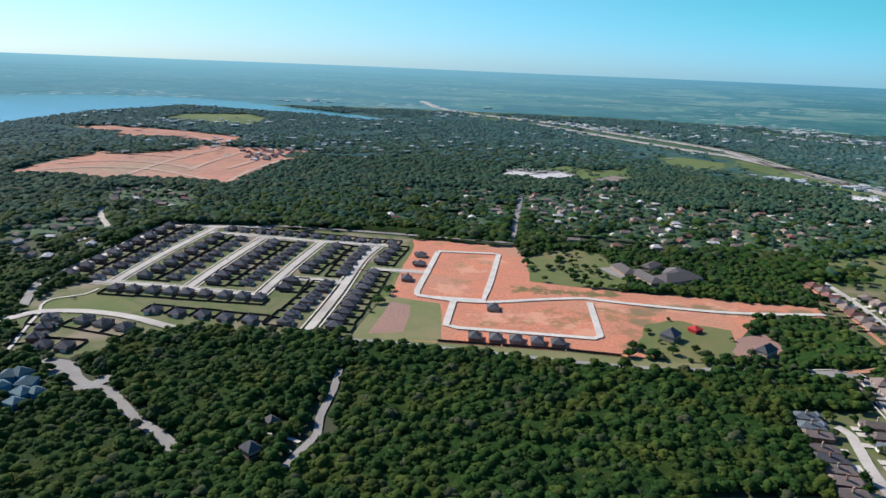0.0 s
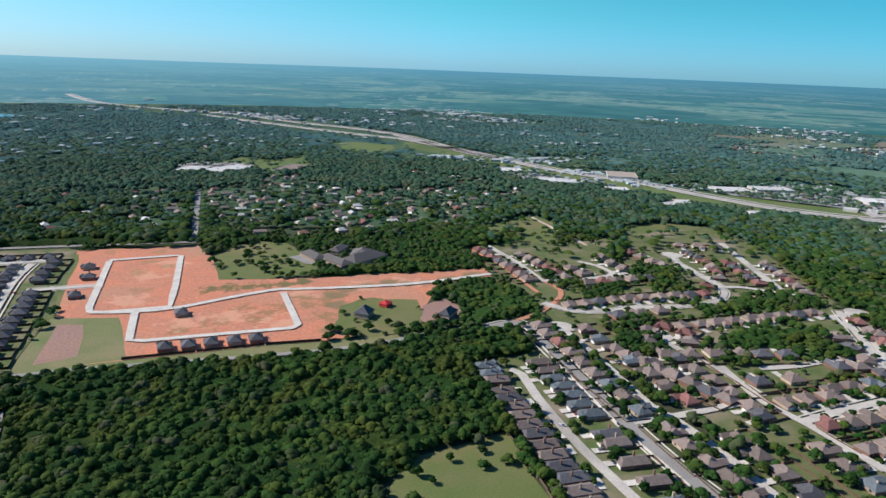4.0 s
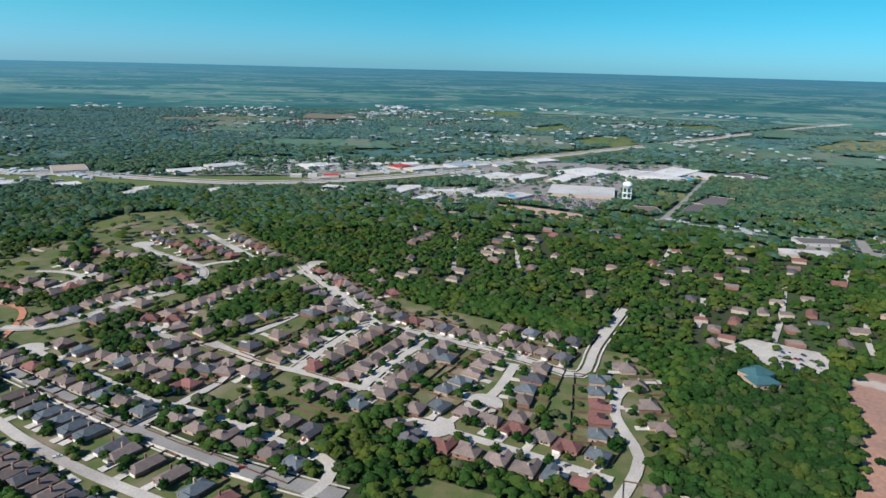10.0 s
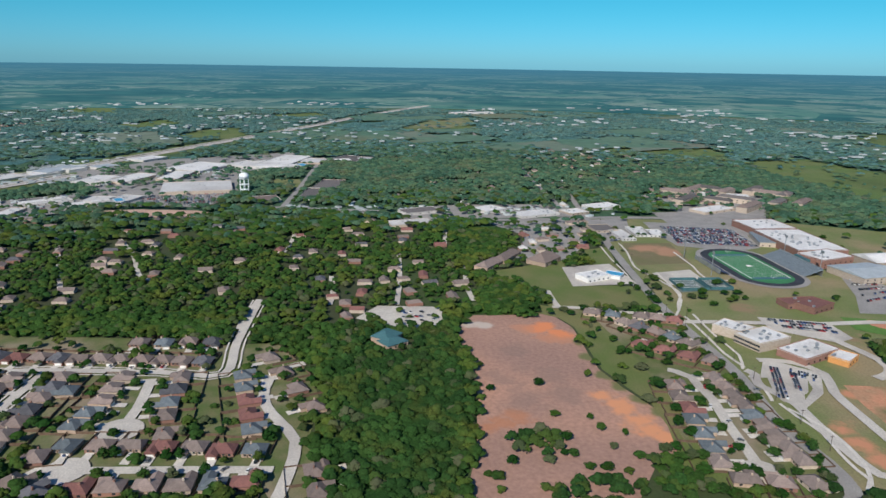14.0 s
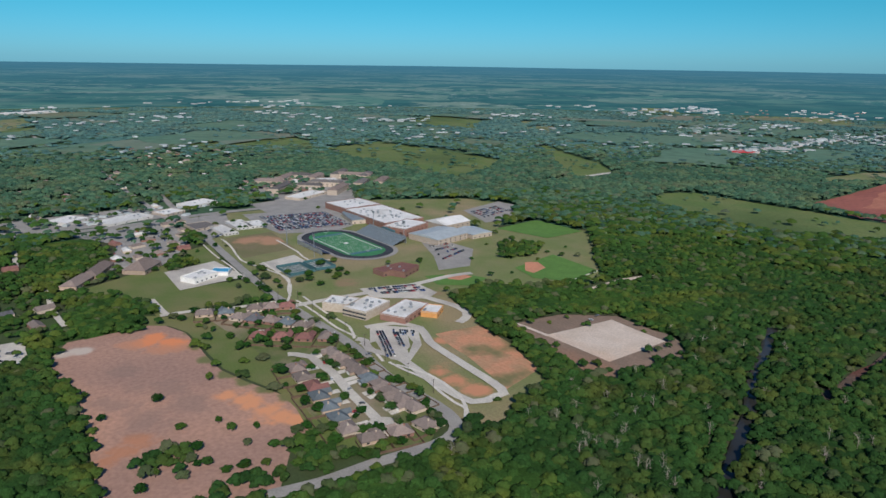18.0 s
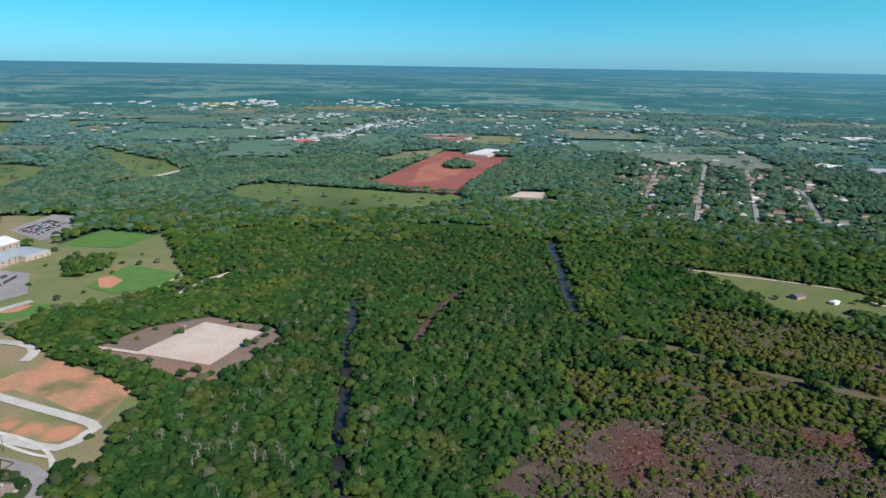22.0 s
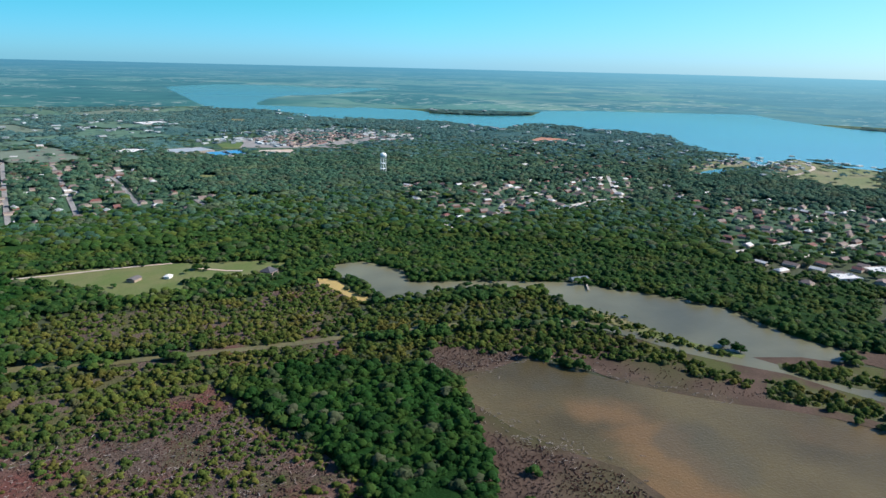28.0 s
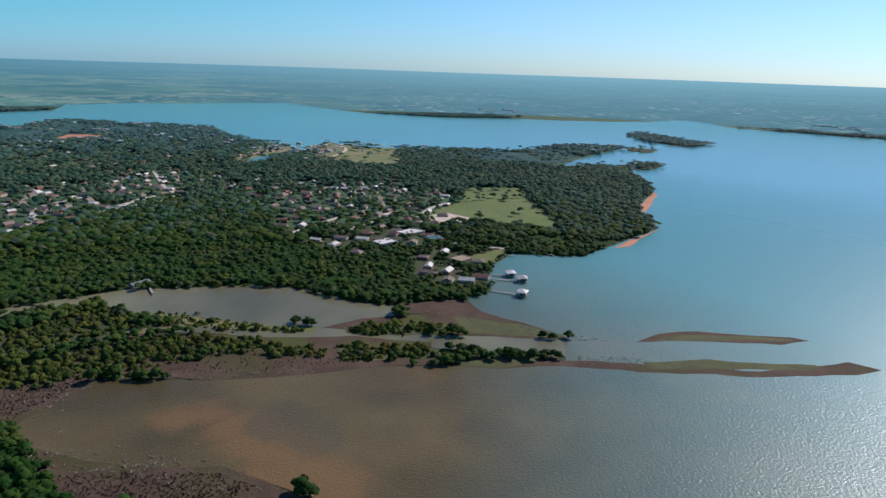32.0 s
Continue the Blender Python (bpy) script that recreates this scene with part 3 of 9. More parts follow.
# ---- ground sheet ----
def ground_sheet():
    rings = [0.0] + [60.0 * k for k in range(1, 51)] + list(np.geomspace(3050, 29300, 70))
    na = 240
    ang = np.arange(na) * math.tau / na
    R, A = np.meshgrid(rings[1:], ang, indexing="ij")
    # low swell of the far country
    hz = np.where(R > 3200, 6.0 * np.sin(A * 7 + R * 0.0011) + 5.0 * np.sin(A * 13 - R * 0.0007), 0.0) * np.clip((R - 3200) / 3000, 0, 1)
    v = warp(EYE.x + R * np.cos(A), EYE.y + R * np.sin(A), hz).reshape(-1, 3)
    v = np.concatenate([[[EYE.x, EYE.y, 0]], v])
    f, s = [(0, 1 + a, 1 + (a + 1) % na) for a in range(na)], [0] * na
    for i in range(len(rings) - 2):
        for a in range(na):
            b = (a + 1) % na
            f.append((1 + i * na + a, 1 + (i + 1) * na + a, 1 + (i + 1) * na + b, 1 + i * na + b))
            # slots by distance: glowing hazed backdrop past 3600 m, hazed floor past 1000 m
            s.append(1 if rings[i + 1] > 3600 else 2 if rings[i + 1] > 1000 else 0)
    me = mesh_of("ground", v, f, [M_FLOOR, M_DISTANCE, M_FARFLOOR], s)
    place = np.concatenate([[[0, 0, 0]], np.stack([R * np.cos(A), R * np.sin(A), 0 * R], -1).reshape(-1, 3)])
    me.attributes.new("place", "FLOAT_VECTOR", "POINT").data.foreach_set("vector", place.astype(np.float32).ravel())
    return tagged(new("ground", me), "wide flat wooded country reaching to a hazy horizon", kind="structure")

ground_sheet()

# ---- stretches of open ground ----
patch("ground_building_site", [(-30, 935), (107, 916), (116, 853), (107, 757), (212, 733), (325, 717), (410, 705), (395, 654), (327, 661), (285, 606), (272, 551), (162, 553), (115, 561), (5, 569), (-62, 574), (-48, 717)], M_SITE, "bare orange-red soil of a cleared building site")
patch("ground_site_grass", [(-63, 585), (-35, 915), (-28, 917), (-54, 600), (-57, 575)], M_GRASS, "strip of rough green grass on the building site", None)
patch("ground_basin_grass", [(-72, 573), (-51, 690), (8, 674), (9, 571)], M_DRYGRASS, "rough grass round a storm basin on a building site", 0.0, wob=3)
patch("ground_basin", [(-56, 585), (-44, 671), (-22, 666), (-26, 590)], M_TILLED, "brown bare floor of a storm basin", 0.0, wob=4)
patch("ground_verge", [(-72, 575), (5, 569), (115, 561), (166, 551), (254, 543), (248, 527), (156, 532), (64, 543), (-31, 557), (-71, 564)], M_DRYGRASS, "dry grass verge between fence and woods", 0.0)
patch("ground_park", [(119, 866), (175, 917), (216, 894), (222, 842), (228, 794), (216, 750), (159, 746), (107, 757)], M_GRASS, "green park lawn with scattered trees", 0.08)
patch("ground_homestead", [(198, 633), (241, 648), (288, 627), (263, 553), (208, 548), (186, 570)], M_GRASS, "green lawn round a large house", 0.03, wob=10, step=12)
patch("ground_homestead_drive", [(282, 606), (313, 623), (313, 582), (303, 557), (272, 551), (266, 571)], M_TILLED, "pale bare ground round a large house", 0, wob=10, step=12)
patch("ground_subdivision", [(-386, 657), (-356, 718), (-399, 709), (-387, 971), (-299, 972), (-29, 948), (-48, 727), (-72, 576), (-141, 574), (-213, 583), (-255, 553), (-265, 505), (-336, 521), (-374, 595)], M_LAWN, "lawns and verges of a new housing estate", 0.0)
patch("ground_meadow", [(-372, 642), (-340, 677), (-272, 629), (-278, 617), (-329, 616), (-365, 614)], M_GRASS, "mown green common", 0)
patch("ground_far_site", [(-836, 1339), (-824, 1532), (-808, 1681), (-665, 1851), (-537, 1870), (-343, 1835), (-357, 1596), (-386, 1296), (-510, 1318), (-611, 1307), (-760, 1309)], M_PINK, "pinkish cleared land laid out for houses", 0)
patch("ground_far_site", [(-1129, 2198), (-1073, 2286), (-808, 2206), (-582, 2088), (-572, 1884), (-779, 1994), (-945, 1975), (-942, 2093)], M_PINK, "pinkish cleared land laid out for houses", 0)
patch("ground_far_wood", [(-913, 1924), (-669, 1893), (-621, 1831), (-687, 1697), (-778, 1631)], M_FLOOR, "dark wood between two cleared sites", 1.0)
patch("ground_far_meadow", [(-1032, 2598), (-1016, 2845), (-794, 2942), (-654, 2743), (-659, 2438), (-850, 2486)], M_PASTURE, "pale green meadow beside a lake", 0)
patch("ground_meadow", [(220, 1665), (314, 1739), (372, 1678), (473, 1753), (433, 1550), (324, 1450), (286, 1577)], M_PASTURE, "green school field", 0.05)
patch("ground_meadow", [(632, 2023), (704, 2021), (782, 1925), (752, 1830), (636, 1730), (610, 1875)], M_PASTURE, "green meadow by the highway", 0)
patch("ground_meadow", [(542, 913), (636, 956), (641, 899), (556, 770), (520, 809)], M_GRASS, "green meadow", 0.05)
patch("ground_meadow", [(139, 330), (164, 353), (195, 355), (232, 359), (223, 326), (216, 287), (214, 262), (159, 267), (123, 300)], M_GRASS, "rough green meadow behind the houses", 0.06)
patch("ground_meadow", [(717, 828), (809, 841), (842, 807), (855, 749), (780, 722), (684, 744), (686, 786)], M_GRASS, "green paddock", 0.02)
patch("ground_meadow", [(493, 890), (604, 942), (608, 867), (566, 767), (528, 809), (503, 843)], M_GRASS, "green paddock with a few trees", 0.12)
patch("ground_meadow", [(604, 689), (626, 669), (580, 592), (567, 624)], M_GRASS, "green paddock", 0.02)
# housing ground
patch("ground_suburb", [(436, 799), (504, 810), (581, 774), (863, 801), (839, 686), (692, 429), (621, 264), (601, 143), (552, 29), (357, 9), (291, 117), (328, 185), (367, 303), (370, 496), (393, 564), (403, 666)], M_LAWN, "lawns and yards of an older suburb", 0.13)
patch("ground_suburb", [(258, 468), (297, 462), (339, 472), (307, 221), (316, 181), (279, 163), (206, 233), (220, 271), (234, 362)], M_LAWN, "lawns and yards of an older suburb", 0.13)
patch("ground_suburb", [(579, 91), (579, 47), (531, 21), (471, 10), (407, 16), (336, 17), (309, 53), (337, 136), (338, 226), (470, 301), (553, 210)], M_LAWN, "lawns and yards of an older suburb", 0.13)
patch("ground_thicket", [(372, 218), (404, 189), (375, 158), (337, 137), (309, 142), (300, 176)], M_FLOOR, "wooded hollow between the houses", 0.9)
patch("ground_thicket", [(370, 232), (372, 148), (364, 135), (357, 85), (363, 41), (341, 33), (338, 208)], M_FLOOR, "wooded strip behind the houses", 0.85)
# tilled field and school side
patch("ground_tilled_field", [(594, -113), (623, -137), (618, -211), (581, -220), (490, -210), (393, -231), (367, -222), (356, -192), (332, -141), (331, -73), (453, -103), (521, -111)], M_FIELD, "bare reddish-brown tilled field", 0.0, wob=3)
patch("ground_field_edge", [(374, -87), (403, -115), (393, -137), (368, -147), (368, -184), (350, -190), (320, -167), (321, -70)], M_FIELD, "weedy lower edge of the tilled field", 0.03)
patch("ground_meadow", [(618, -216), (602, -227), (490, -224), (414, -234), (458, -246), (490, -255), (532, -220), (595, -230)], M_GRASS, "green strip beside the tilled field", 0.06)
patch("ground_suburb", [(642, -231), (615, -274), (590, -332), (473, -313), (365, -299), (319, -289), (301, -263), (320, -225), (344, -226), (378, -224), (452, -235), (515, -238), (601, -233)], M_LAWN, "lawns and yards of a small suburb", 0.06)
patch("ground_meadow", [(655, -195), (639, -216), (624, -233), (596, -240), (521, -241), (452, -235), (420, -234), (369, -223), (333, -210), (351, -207), (395, -224), (434, -225), (477, -225), (548, -232), (600, -223), (634, -187)], M_GRASS, "green strip between houses and a tilled field", 0.04)
patch("ground_meadow", [(769, -192), (799, -284), (700, -273), (692, -336), (622, -324), (636, -216), (690, -221), (737, -191)], M_GRASS, "mown green field", 0.0)
patch("ground_meadow", [(845, -321), (859, -367), (710, -332), (768, -317)], M_GRASS, "mown green verge", 0.05)
patch("ground_school", [(1035, -407), (1013, -504), (995, -670), (881, -847), (776, -877), (689, -728), (592, -819), (434, -628), (477, -556), (480, -497), (514, -467), (440, -439), (335, -403), (310, -387), (302, -348), (290, -308), (317, -297), (372, -305), (483, -320), (596, -330)], M_DRYGRASS, "school grounds of dry and green grass", 0.02)
patch("ground_meadow", [(630, -205), (612, -250), (520, -250), (452, -246), (344, -235), (322, -222), (335, -206), (367, -224), (393, -233), (490, -213), (581, -222), (618, -213)], M_GRASS, "green strip between houses and a tilled field", 0.05, wob=2)
patch("ground_raw_soil", [(438, -387), (427, -432), (380, -424), (329, -399), (322, -356), (380, -372)], M_RAW, "raw orange soil with weeds beside a school", 0.0, wob=3)
# red soil by the school
patch("ground_ball_field", [(875, -397), (870, -462), (772, -443), (770, -370)], M_BALL, "dry practice field with a worn bare middle", 0, wob=1)
patch("ground_pad_surround", [(407, -458), (408, -509), (379, -545), (304, -548), (271, -514), (273, -458), (285, -426), (307, -427), (362, -443)], M_DIRT, "bare brown ground round a gravel pad", 0.10, wob=10, step=12)
patch("ground_gravel_pad", [(372, -460), (357, -537), (296, -529), (302, -455)], M_CALICHE, "pale crushed-stone pad", 0, wob=1.5)
patch("ground_red_field", [(466, -1281), (445, -1847), (249, -1754), (276, -1234), (365, -1232)], M_CLAY, "dark red ploughed clay field", 0, wob=5)
patch("ground_red_soil_stain", [(427, -1539), (407, -1721), (320, -1695), (329, -1452), (360, -1343), (395, -1325)], M_CLAYL, "brighter red bare soil across the field", None, wob=14)
patch("ground_field_copse", [(386, -1584), (366, -1655), (314, -1618), (313, -1545), (358, -1528)], M_FLOOR, "small copse in a red field", 0.95)
patch("ground_meadow", [(688, -1174), (663, -1217), (532, -1143), (446, -1224), (347, -1204), (264, -1221), (273, -1156), (369, -1105), (475, -1065), (611, -1104)], M_PASTURE, "long green meadow", 0.03)
patch("ground_meadow", [(2352, -1859), (2302, -2061), (2031, -2060), (1785, -1754), (2002, -1708)], M_PASTURE, "green meadow", 0.02)
patch("ground_meadow", [(2077, -775), (2201, -967), (1889, -1117), (1659, -1027), (1783, -848), (1912, -765)], M_PASTURE, "pale green meadow", 0.05)
patch("ground_meadow", [(1649, -1038), (1675, -1258), (1414, -1281), (1192, -1265), (1085, -1133), (1036, -966), (1205, -990), (1401, -983)], M_PASTURE, "dry green ranch pasture with a few trees", 0.05)
patch("ground_meadow", [(1368, -1626), (1033, -1426), (898, -1294), (932, -1203), (1103, -1355)], M_PASTURE, "green meadow", 0.03)
patch("ground_meadow", [(2164, -816), (2151, -971), (1896, -1095), (1785, -1108), (1708, -1033), (1885, -979), (1992, -802)], M_PASTURE, "pale green meadow", 0.05)
patch("ground_meadow", [(2312, 449), (2480, 363), (2338, 250), (2226, 292), (2197, 392)], M_PASTURE, "green meadow", 0.03)
patch("ground_meadow", [(2570, -258), (2767, -477), (2619, -600), (2435, -480), (2411, -300)], M_PASTURE, "green meadow", 0.05)
for outline in ([(2635, 736), (2517, 606), (2674, 496), (2923, 610)], [(2336, 453), (2206, 358), (2326, 249), (2609, 299), (2504, 406)], [(3183, 238), (3014, 106), (3103, -38), (3329, 38)], [(3223, 1097), (3199, 866), (3576, 966), (3625, 1147)], [(1817, -584), (1812, -658), (2001, -724), (2020, -647)]):
    patch("ground_meadow", outline, M_PASTURE, "green farm field among woods", 0.03, wob=14)
for outline in ([(2560, -278), (2539, -439), (2744, -584), (3083, -630), (2994, -467)], [(1475, -3124), (963, -3007), (1131, -3500), (1560, -3560)], [(2029, -3169), (1792, -3154), (2000, -3480), (2150, -3400)], [(542, -1508), (447, -1715), (459, -1886), (535, -1780), (567, -1619)], [(619, -2070), (424, -2012), (269, -2066), (295, -2274), (478, -2278)], [(4, -2399), (-88, -2322), (-113, -2460), (-36, -2573)]):
    patch("ground_pasture", outline, M_DRYPAST, "pale dry pasture with a few trees", 0.06, wob=16)
for outline in ([(-462, -1146), (-539, -1110), (-559, -1149), (-485, -1176)], [(-486, -1368), (-509, -1338), (-540, -1402), (-514, -1426)], [(1356, 109), (1341, 48), (1443, 46), (1453, 105)]):
    patch("ground_clearing", outline, M_DRYGRASS, "dry grassy clearing among trees", 0.05, wob=8)
for outline in ([(-1636, -1576), (-1678, -1470), (-1784, -1550), (-1742, -1632)], [(-1539, -1100), (-1608, -1042), (-1642, -1082), (-1598, -1123)], [(421, -3380), (93, -3343), (102, -3480), (454, -3490)]):
    patch("ground_bare", outline, M_PINK, "pale pinkish bare ground", 0.0, wob=6)

# ---- water, marsh and shore ----
LAKE = []
LAKE += [(-307, -158), (-314, -197), (-317, -224), (-307, -250), (-303, -275), (-298, -301), (-298, -341), (-315, -380), (-361, -379), (-390, -375), (-402, -342), (-417, -299), (-436, -262), (-455, -228), (-478, -197)]
LAKE += [(-536, -42), (-595, -48), (-616, -92), (-634, -134), (-671, -157), (-708, -139), (-737, -149), (-807, -157), (-870, -144), (-880, -90), (-891, -55), (-1013, 1), (-1110, 46), (-1215, 21), (-1324, 17), (-1454, 45), (-1541, 38), (-1790, -23), (-1873, -82), (-1760, -181), (-2060, -108), (-2322, -25), (-2281, -209), (-2173, -268), (-2007, -378), (-1942, -564), (-1896, -720), (-1956, -814), (-1915, -878), (-1725, -849), (-1872, -1029), (-1864, -1098)]
LAKE += [(-2172, -1452), (-2133, -1723), (-2113, -1997), (-1786, -1884), (-1810, -2243), (-1599, -2421), (-1445, -2805), (-1437, -3067), (-1256, -3249), (-1409, -3920), (-2156, -6987), (-2818, -6720), (-3072, -5515), (-3726, -5345), (-2383, -4284), (-2005, -3482), (-2327, -3027), (-2090, -2675), (-2230, -2469), (-2474, -2376), (-2784, -2593), (-3076, -2490), (-3542, -2095), (-3728, -1937), (-3471, -1644), (-3255, -1259)]
LAKE += [(-3235, -882), (-3396, -587), (-4041, -253), (-4062, 82), (-3956, 253), (-3498, 449), (-3282, 1008), (-3226, 1448)]
LAKE += [(-2722, 3526), (-2174, 3532), (-1931, 3763), (-1459, 3926), (-1071, 3754), (-588, 3365), (-403, 3168), (-213, 2975), (-321, 2888), (-529, 3027), (-904, 3164), (-1169, 3280), (-1354, 2709), (-1355, 2303), (-1340, 2159), (-1339, 1709)]
LAKE += [(-867, 709), (-452, 374), (-343, 135), (-278, -130)]
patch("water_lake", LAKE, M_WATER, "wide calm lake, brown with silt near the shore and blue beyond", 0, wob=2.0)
patch("water_inlet", [(-396, -701), (-435, -694), (-454, -633), (-433, -594), (-502, -554), (-575, -495), (-598, -450), (-632, -388), (-640, -336), (-629, -295), (-622, -265), (-627, -218), (-599, -212), (-578, -235), (-540, -255), (-542, -271), (-528, -321), (-531, -384), (-516, -428), (-532, -489), (-503, -528), (-443, -552), (-406, -548), (-378, -563), (-390, -624), (-381, -656)], M_WATERB, "still brown-grey inlet of the lake", 0, wob=2)
patch("water_channel", [(-529, -309), (-529, -238), (-536, -128), (-553, -44), (-590, -48), (-581, -97), (-553, -194), (-541, -265)], M_WATERB, "brown channel between two spits", 0, wob=2)
patch("water_channel", [(-547, -258), (-566, -229), (-565, -194), (-568, -167), (-544, -159), (-536, -191), (-534, -223), (-519, -263), (-505, -307), (-501, -344), (-492, -381), (-455, -424), (-486, -416), (-510, -375), (-522, -317)], M_WATERB, "brown channel between two spits", 0, wob=1)
# spits and mud banks
patch("ground_spit", [(-339, -431), (-381, -421), (-396, -381), (-410, -350), (-416, -298), (-434, -260), (-454, -227), (-476, -196), (-499, -143), (-547, -160), (-541, -192), (-537, -225), (-521, -264), (-505, -307), (-499, -342), (-485, -375), (-447, -417), (-400, -442), (-358, -447)], M_MUD, "brown mud bank with driftwood and bushes", 0.0)
species([(-373, -450), (-445, -415), (-483, -374), (-497, -341), (-502, -304), (-487, -287), (-448, -322), (-404, -376), (-372, -425)], 2, 1.0)
species([(-492, -290), (-503, -245), (-489, -228), (-472, -275)], 2, 1.0)
patch("ground_spit", [(-521, -124), (-544, -43), (-563, 47), (-577, 114), (-604, 162), (-625, 189), (-615, 212), (-589, 180), (-565, 112), (-547, 46), (-532, -42), (-505, -120)], M_MUD, "long low mud spit in the lake", 0.0, wob=6, step=9)
patch("ground_spit", [(-613, 11), (-635, 31), (-654, 67), (-663, 118), (-673, 153), (-667, 167), (-647, 139), (-632, 75)], M_MUD, "low muddy island in the lake", 0.0, wob=6, step=9)
patch("ground_spit", [(-546, -262), (-579, -237), (-601, -199), (-635, -146), (-621, -93), (-597, -48), (-581, -87), (-571, -147), (-550, -220)], M_MUD, "mud bank with bushes along a channel", 0.0)
for outline in ([(-621, -160), (-623, -125), (-611, -86), (-602, -51), (-595, -52), (-586, -92), (-575, -140), (-592, -144)], [(-535, -132), (-548, -94), (-554, -63), (-550, -43), (-537, -61), (-512, -96), (-503, -126)], [(-562, 16), (-580, 58), (-594, 109), (-603, 158), (-590, 152), (-578, 107), (-560, 57), (-550, 22)], [(-619, 26), (-638, 53), (-662, 118), (-666, 150), (-660, 152), (-652, 117), (-629, 65)]):
    patch("ground_spit_grass", outline, M_REED, "low olive grass and reeds on a mud spit", None, wob=6, step=9)
for outline in ([(-550, -241), (-573, -214), (-591, -176), (-592, -144), (-581, -141), (-553, -185), (-540, -234)], [(-512, -231), (-524, -201), (-532, -168), (-534, -129), (-519, -128), (-502, -168), (-482, -217)]):
    patch("ground_spit_grass", outline, M_REED, "olive grass under bushes on a mud spit", None, wob=4, step=9)
    species(outline, 2, 1.0)
patch("ground_flat", [(-626, -225), (-673, -161), (-638, -135), (-616, -92), (-613, -113), (-616, -158), (-609, -202)], M_MUD, "pale brown mudflat", 0)
patch("ground_bank", [(-515, -435), (-529, -425), (-531, -365), (-530, -323), (-546, -268), (-536, -267), (-517, -320), (-512, -377)], M_GRASS, "thin grassy bank with bushes", 0.0, wob=1)
species([(-515, -435), (-539, -418), (-534, -355), (-532, -318), (-518, -320), (-514, -378)], 3, 1.0)
patch("ground_mud", [(-339, -431), (-387, -420), (-392, -374), (-359, -373), (-316, -377), (-306, -400)], M_MUD, "reddish mud with dead reeds", 0.02)
patch("ground_mud", [(-302, -342), (-300, -302), (-305, -276), (-310, -251), (-319, -224), (-313, -191), (-303, -156), (-207, -224), (-249, -275)], M_MUD, "reddish mud with dead reeds", 0.03)
patch("ground_marsh", [(15, -438), (-28, -456), (-88, -489), (-162, -489), (-166, -440), (-190, -357), (-173, -318), (29, -296), (51, -381)], M_MARSH, "brown dry marsh of dead brush", 0.0, wob=24, step=12)
patch("ground_marsh", [(-100, -477), (-151, -466), (-169, -440), (-148, -409), (-167, -368), (-187, -307), (-162, -258), (-3, -379), (-45, -452)], M_MARSH, "brown dry marsh of dead brush", 0.0, wob=24, step=12)
patch("ground_marsh_clearings", [(-23, -550), (-96, -542), (-186, -542), (-274, -564), (-283, -504), (-249, -435), (-170, -490), (-88, -489), (-29, -473)], M_MARSH, "brown marsh with bushes", 0.0, wob=20, step=12)
patch("ground_marsh_clearings", [(-126, -682), (-243, -638), (-350, -652), (-333, -535), (-277, -522), (-164, -565), (-94, -638)], M_MARSH, "brown marsh with bushes", 0.0, wob=20, step=12)
species([(15, -438), (-28, -456), (-88, -489), (-162, -489), (-166, -440), (-190, -357), (-173, -318), (29, -296), (51, -381)], 3, 0.8)
species([(-100, -477), (-151, -466), (-169, -440), (-148, -409), (-167, -368), (-187, -307), (-162, -258), (-3, -379), (-45, -452)], 3, 0.72)
species([(-46, -584), (-115, -546), (-204, -521), (-291, -488), (-350, -453), (-307, -412), (-251, -440), (-181, -467), (-133, -474), (-76, -462), (-29, -464)], 2, 0.85)
species([(-55, -651), (-89, -709), (-177, -685), (-249, -654), (-350, -652), (-359, -556), (-429, -517), (-518, -476), (-511, -431), (-458, -434), (-393, -473), (-270, -508), (-160, -553), (-69, -592)], 2, 0.85)
species([(43, -547), (-33, -569), (-105, -543), (-97, -491), (-28, -456), (12, -443)], 2, 0.75)
species([(395, -374), (309, -432), (296, -595), (349, -863), (78, -1004), (17, -632), (-32, -534), (41, -524), (24, -449), (52, -387), (70, -300), (303, -274)], 4, 0.94, False)
species([(-180, -456), (-221, -475), (-274, -443), (-311, -396), (-276, -304), (-237, -247), (-208, -234), (-176, -259), (-187, -307), (-182, -397)], 1, 1.0)
species([(-33, -864), (-74, -838), (-131, -815), (-70, -712), (-17, -743)], 1, 1.0)
for outline in ([(-364, -503), (-394, -519), (-436, -511), (-471, -485), (-492, -429), (-520, -378), (-513, -360), (-495, -417), (-445, -440), (-414, -448), (-387, -478)], [(-526, -382), (-525, -331), (-533, -288), (-538, -267), (-525, -289), (-508, -333), (-506, -365)], [(-328, -476), (-349, -453), (-389, -436), (-445, -408), (-470, -379), (-491, -346), (-494, -301), (-480, -290), (-452, -331), (-402, -371), (-363, -420), (-333, -445)]):
    species(outline, 2, 1.0)
street([(-508, -380), (-456, -425), (-413, -456), (-361, -475), (-312, -494), (-241, -514), (-157, -545), (-100, -566), (-46, -590), (-12, -600)], 9, M_SILT, "narrow green-brown creek between bushes", name="water_creek", free=0.5)
street([(-74, -587), (-54, -589), (-15, -604)], 11, M_SILT, "green-brown creek between marsh bushes", name="water_creek", free=2)
street([(-15, -604), (17, -632), (33, -671), (49, -755), (67, -862), (81, -935)], 9.5, M_CREEK, "narrow river bending through the woods", name="water_river", free=2.0)
street([(247, -634), (221, -550), (210, -515), (199, -484), (186, -456), (179, -431), (165, -387), (154, -356), (138, -320), (123, -286)], 8.5, M_CREEK, "dark straight creek in the woods", name="water_creek", free=0.5)
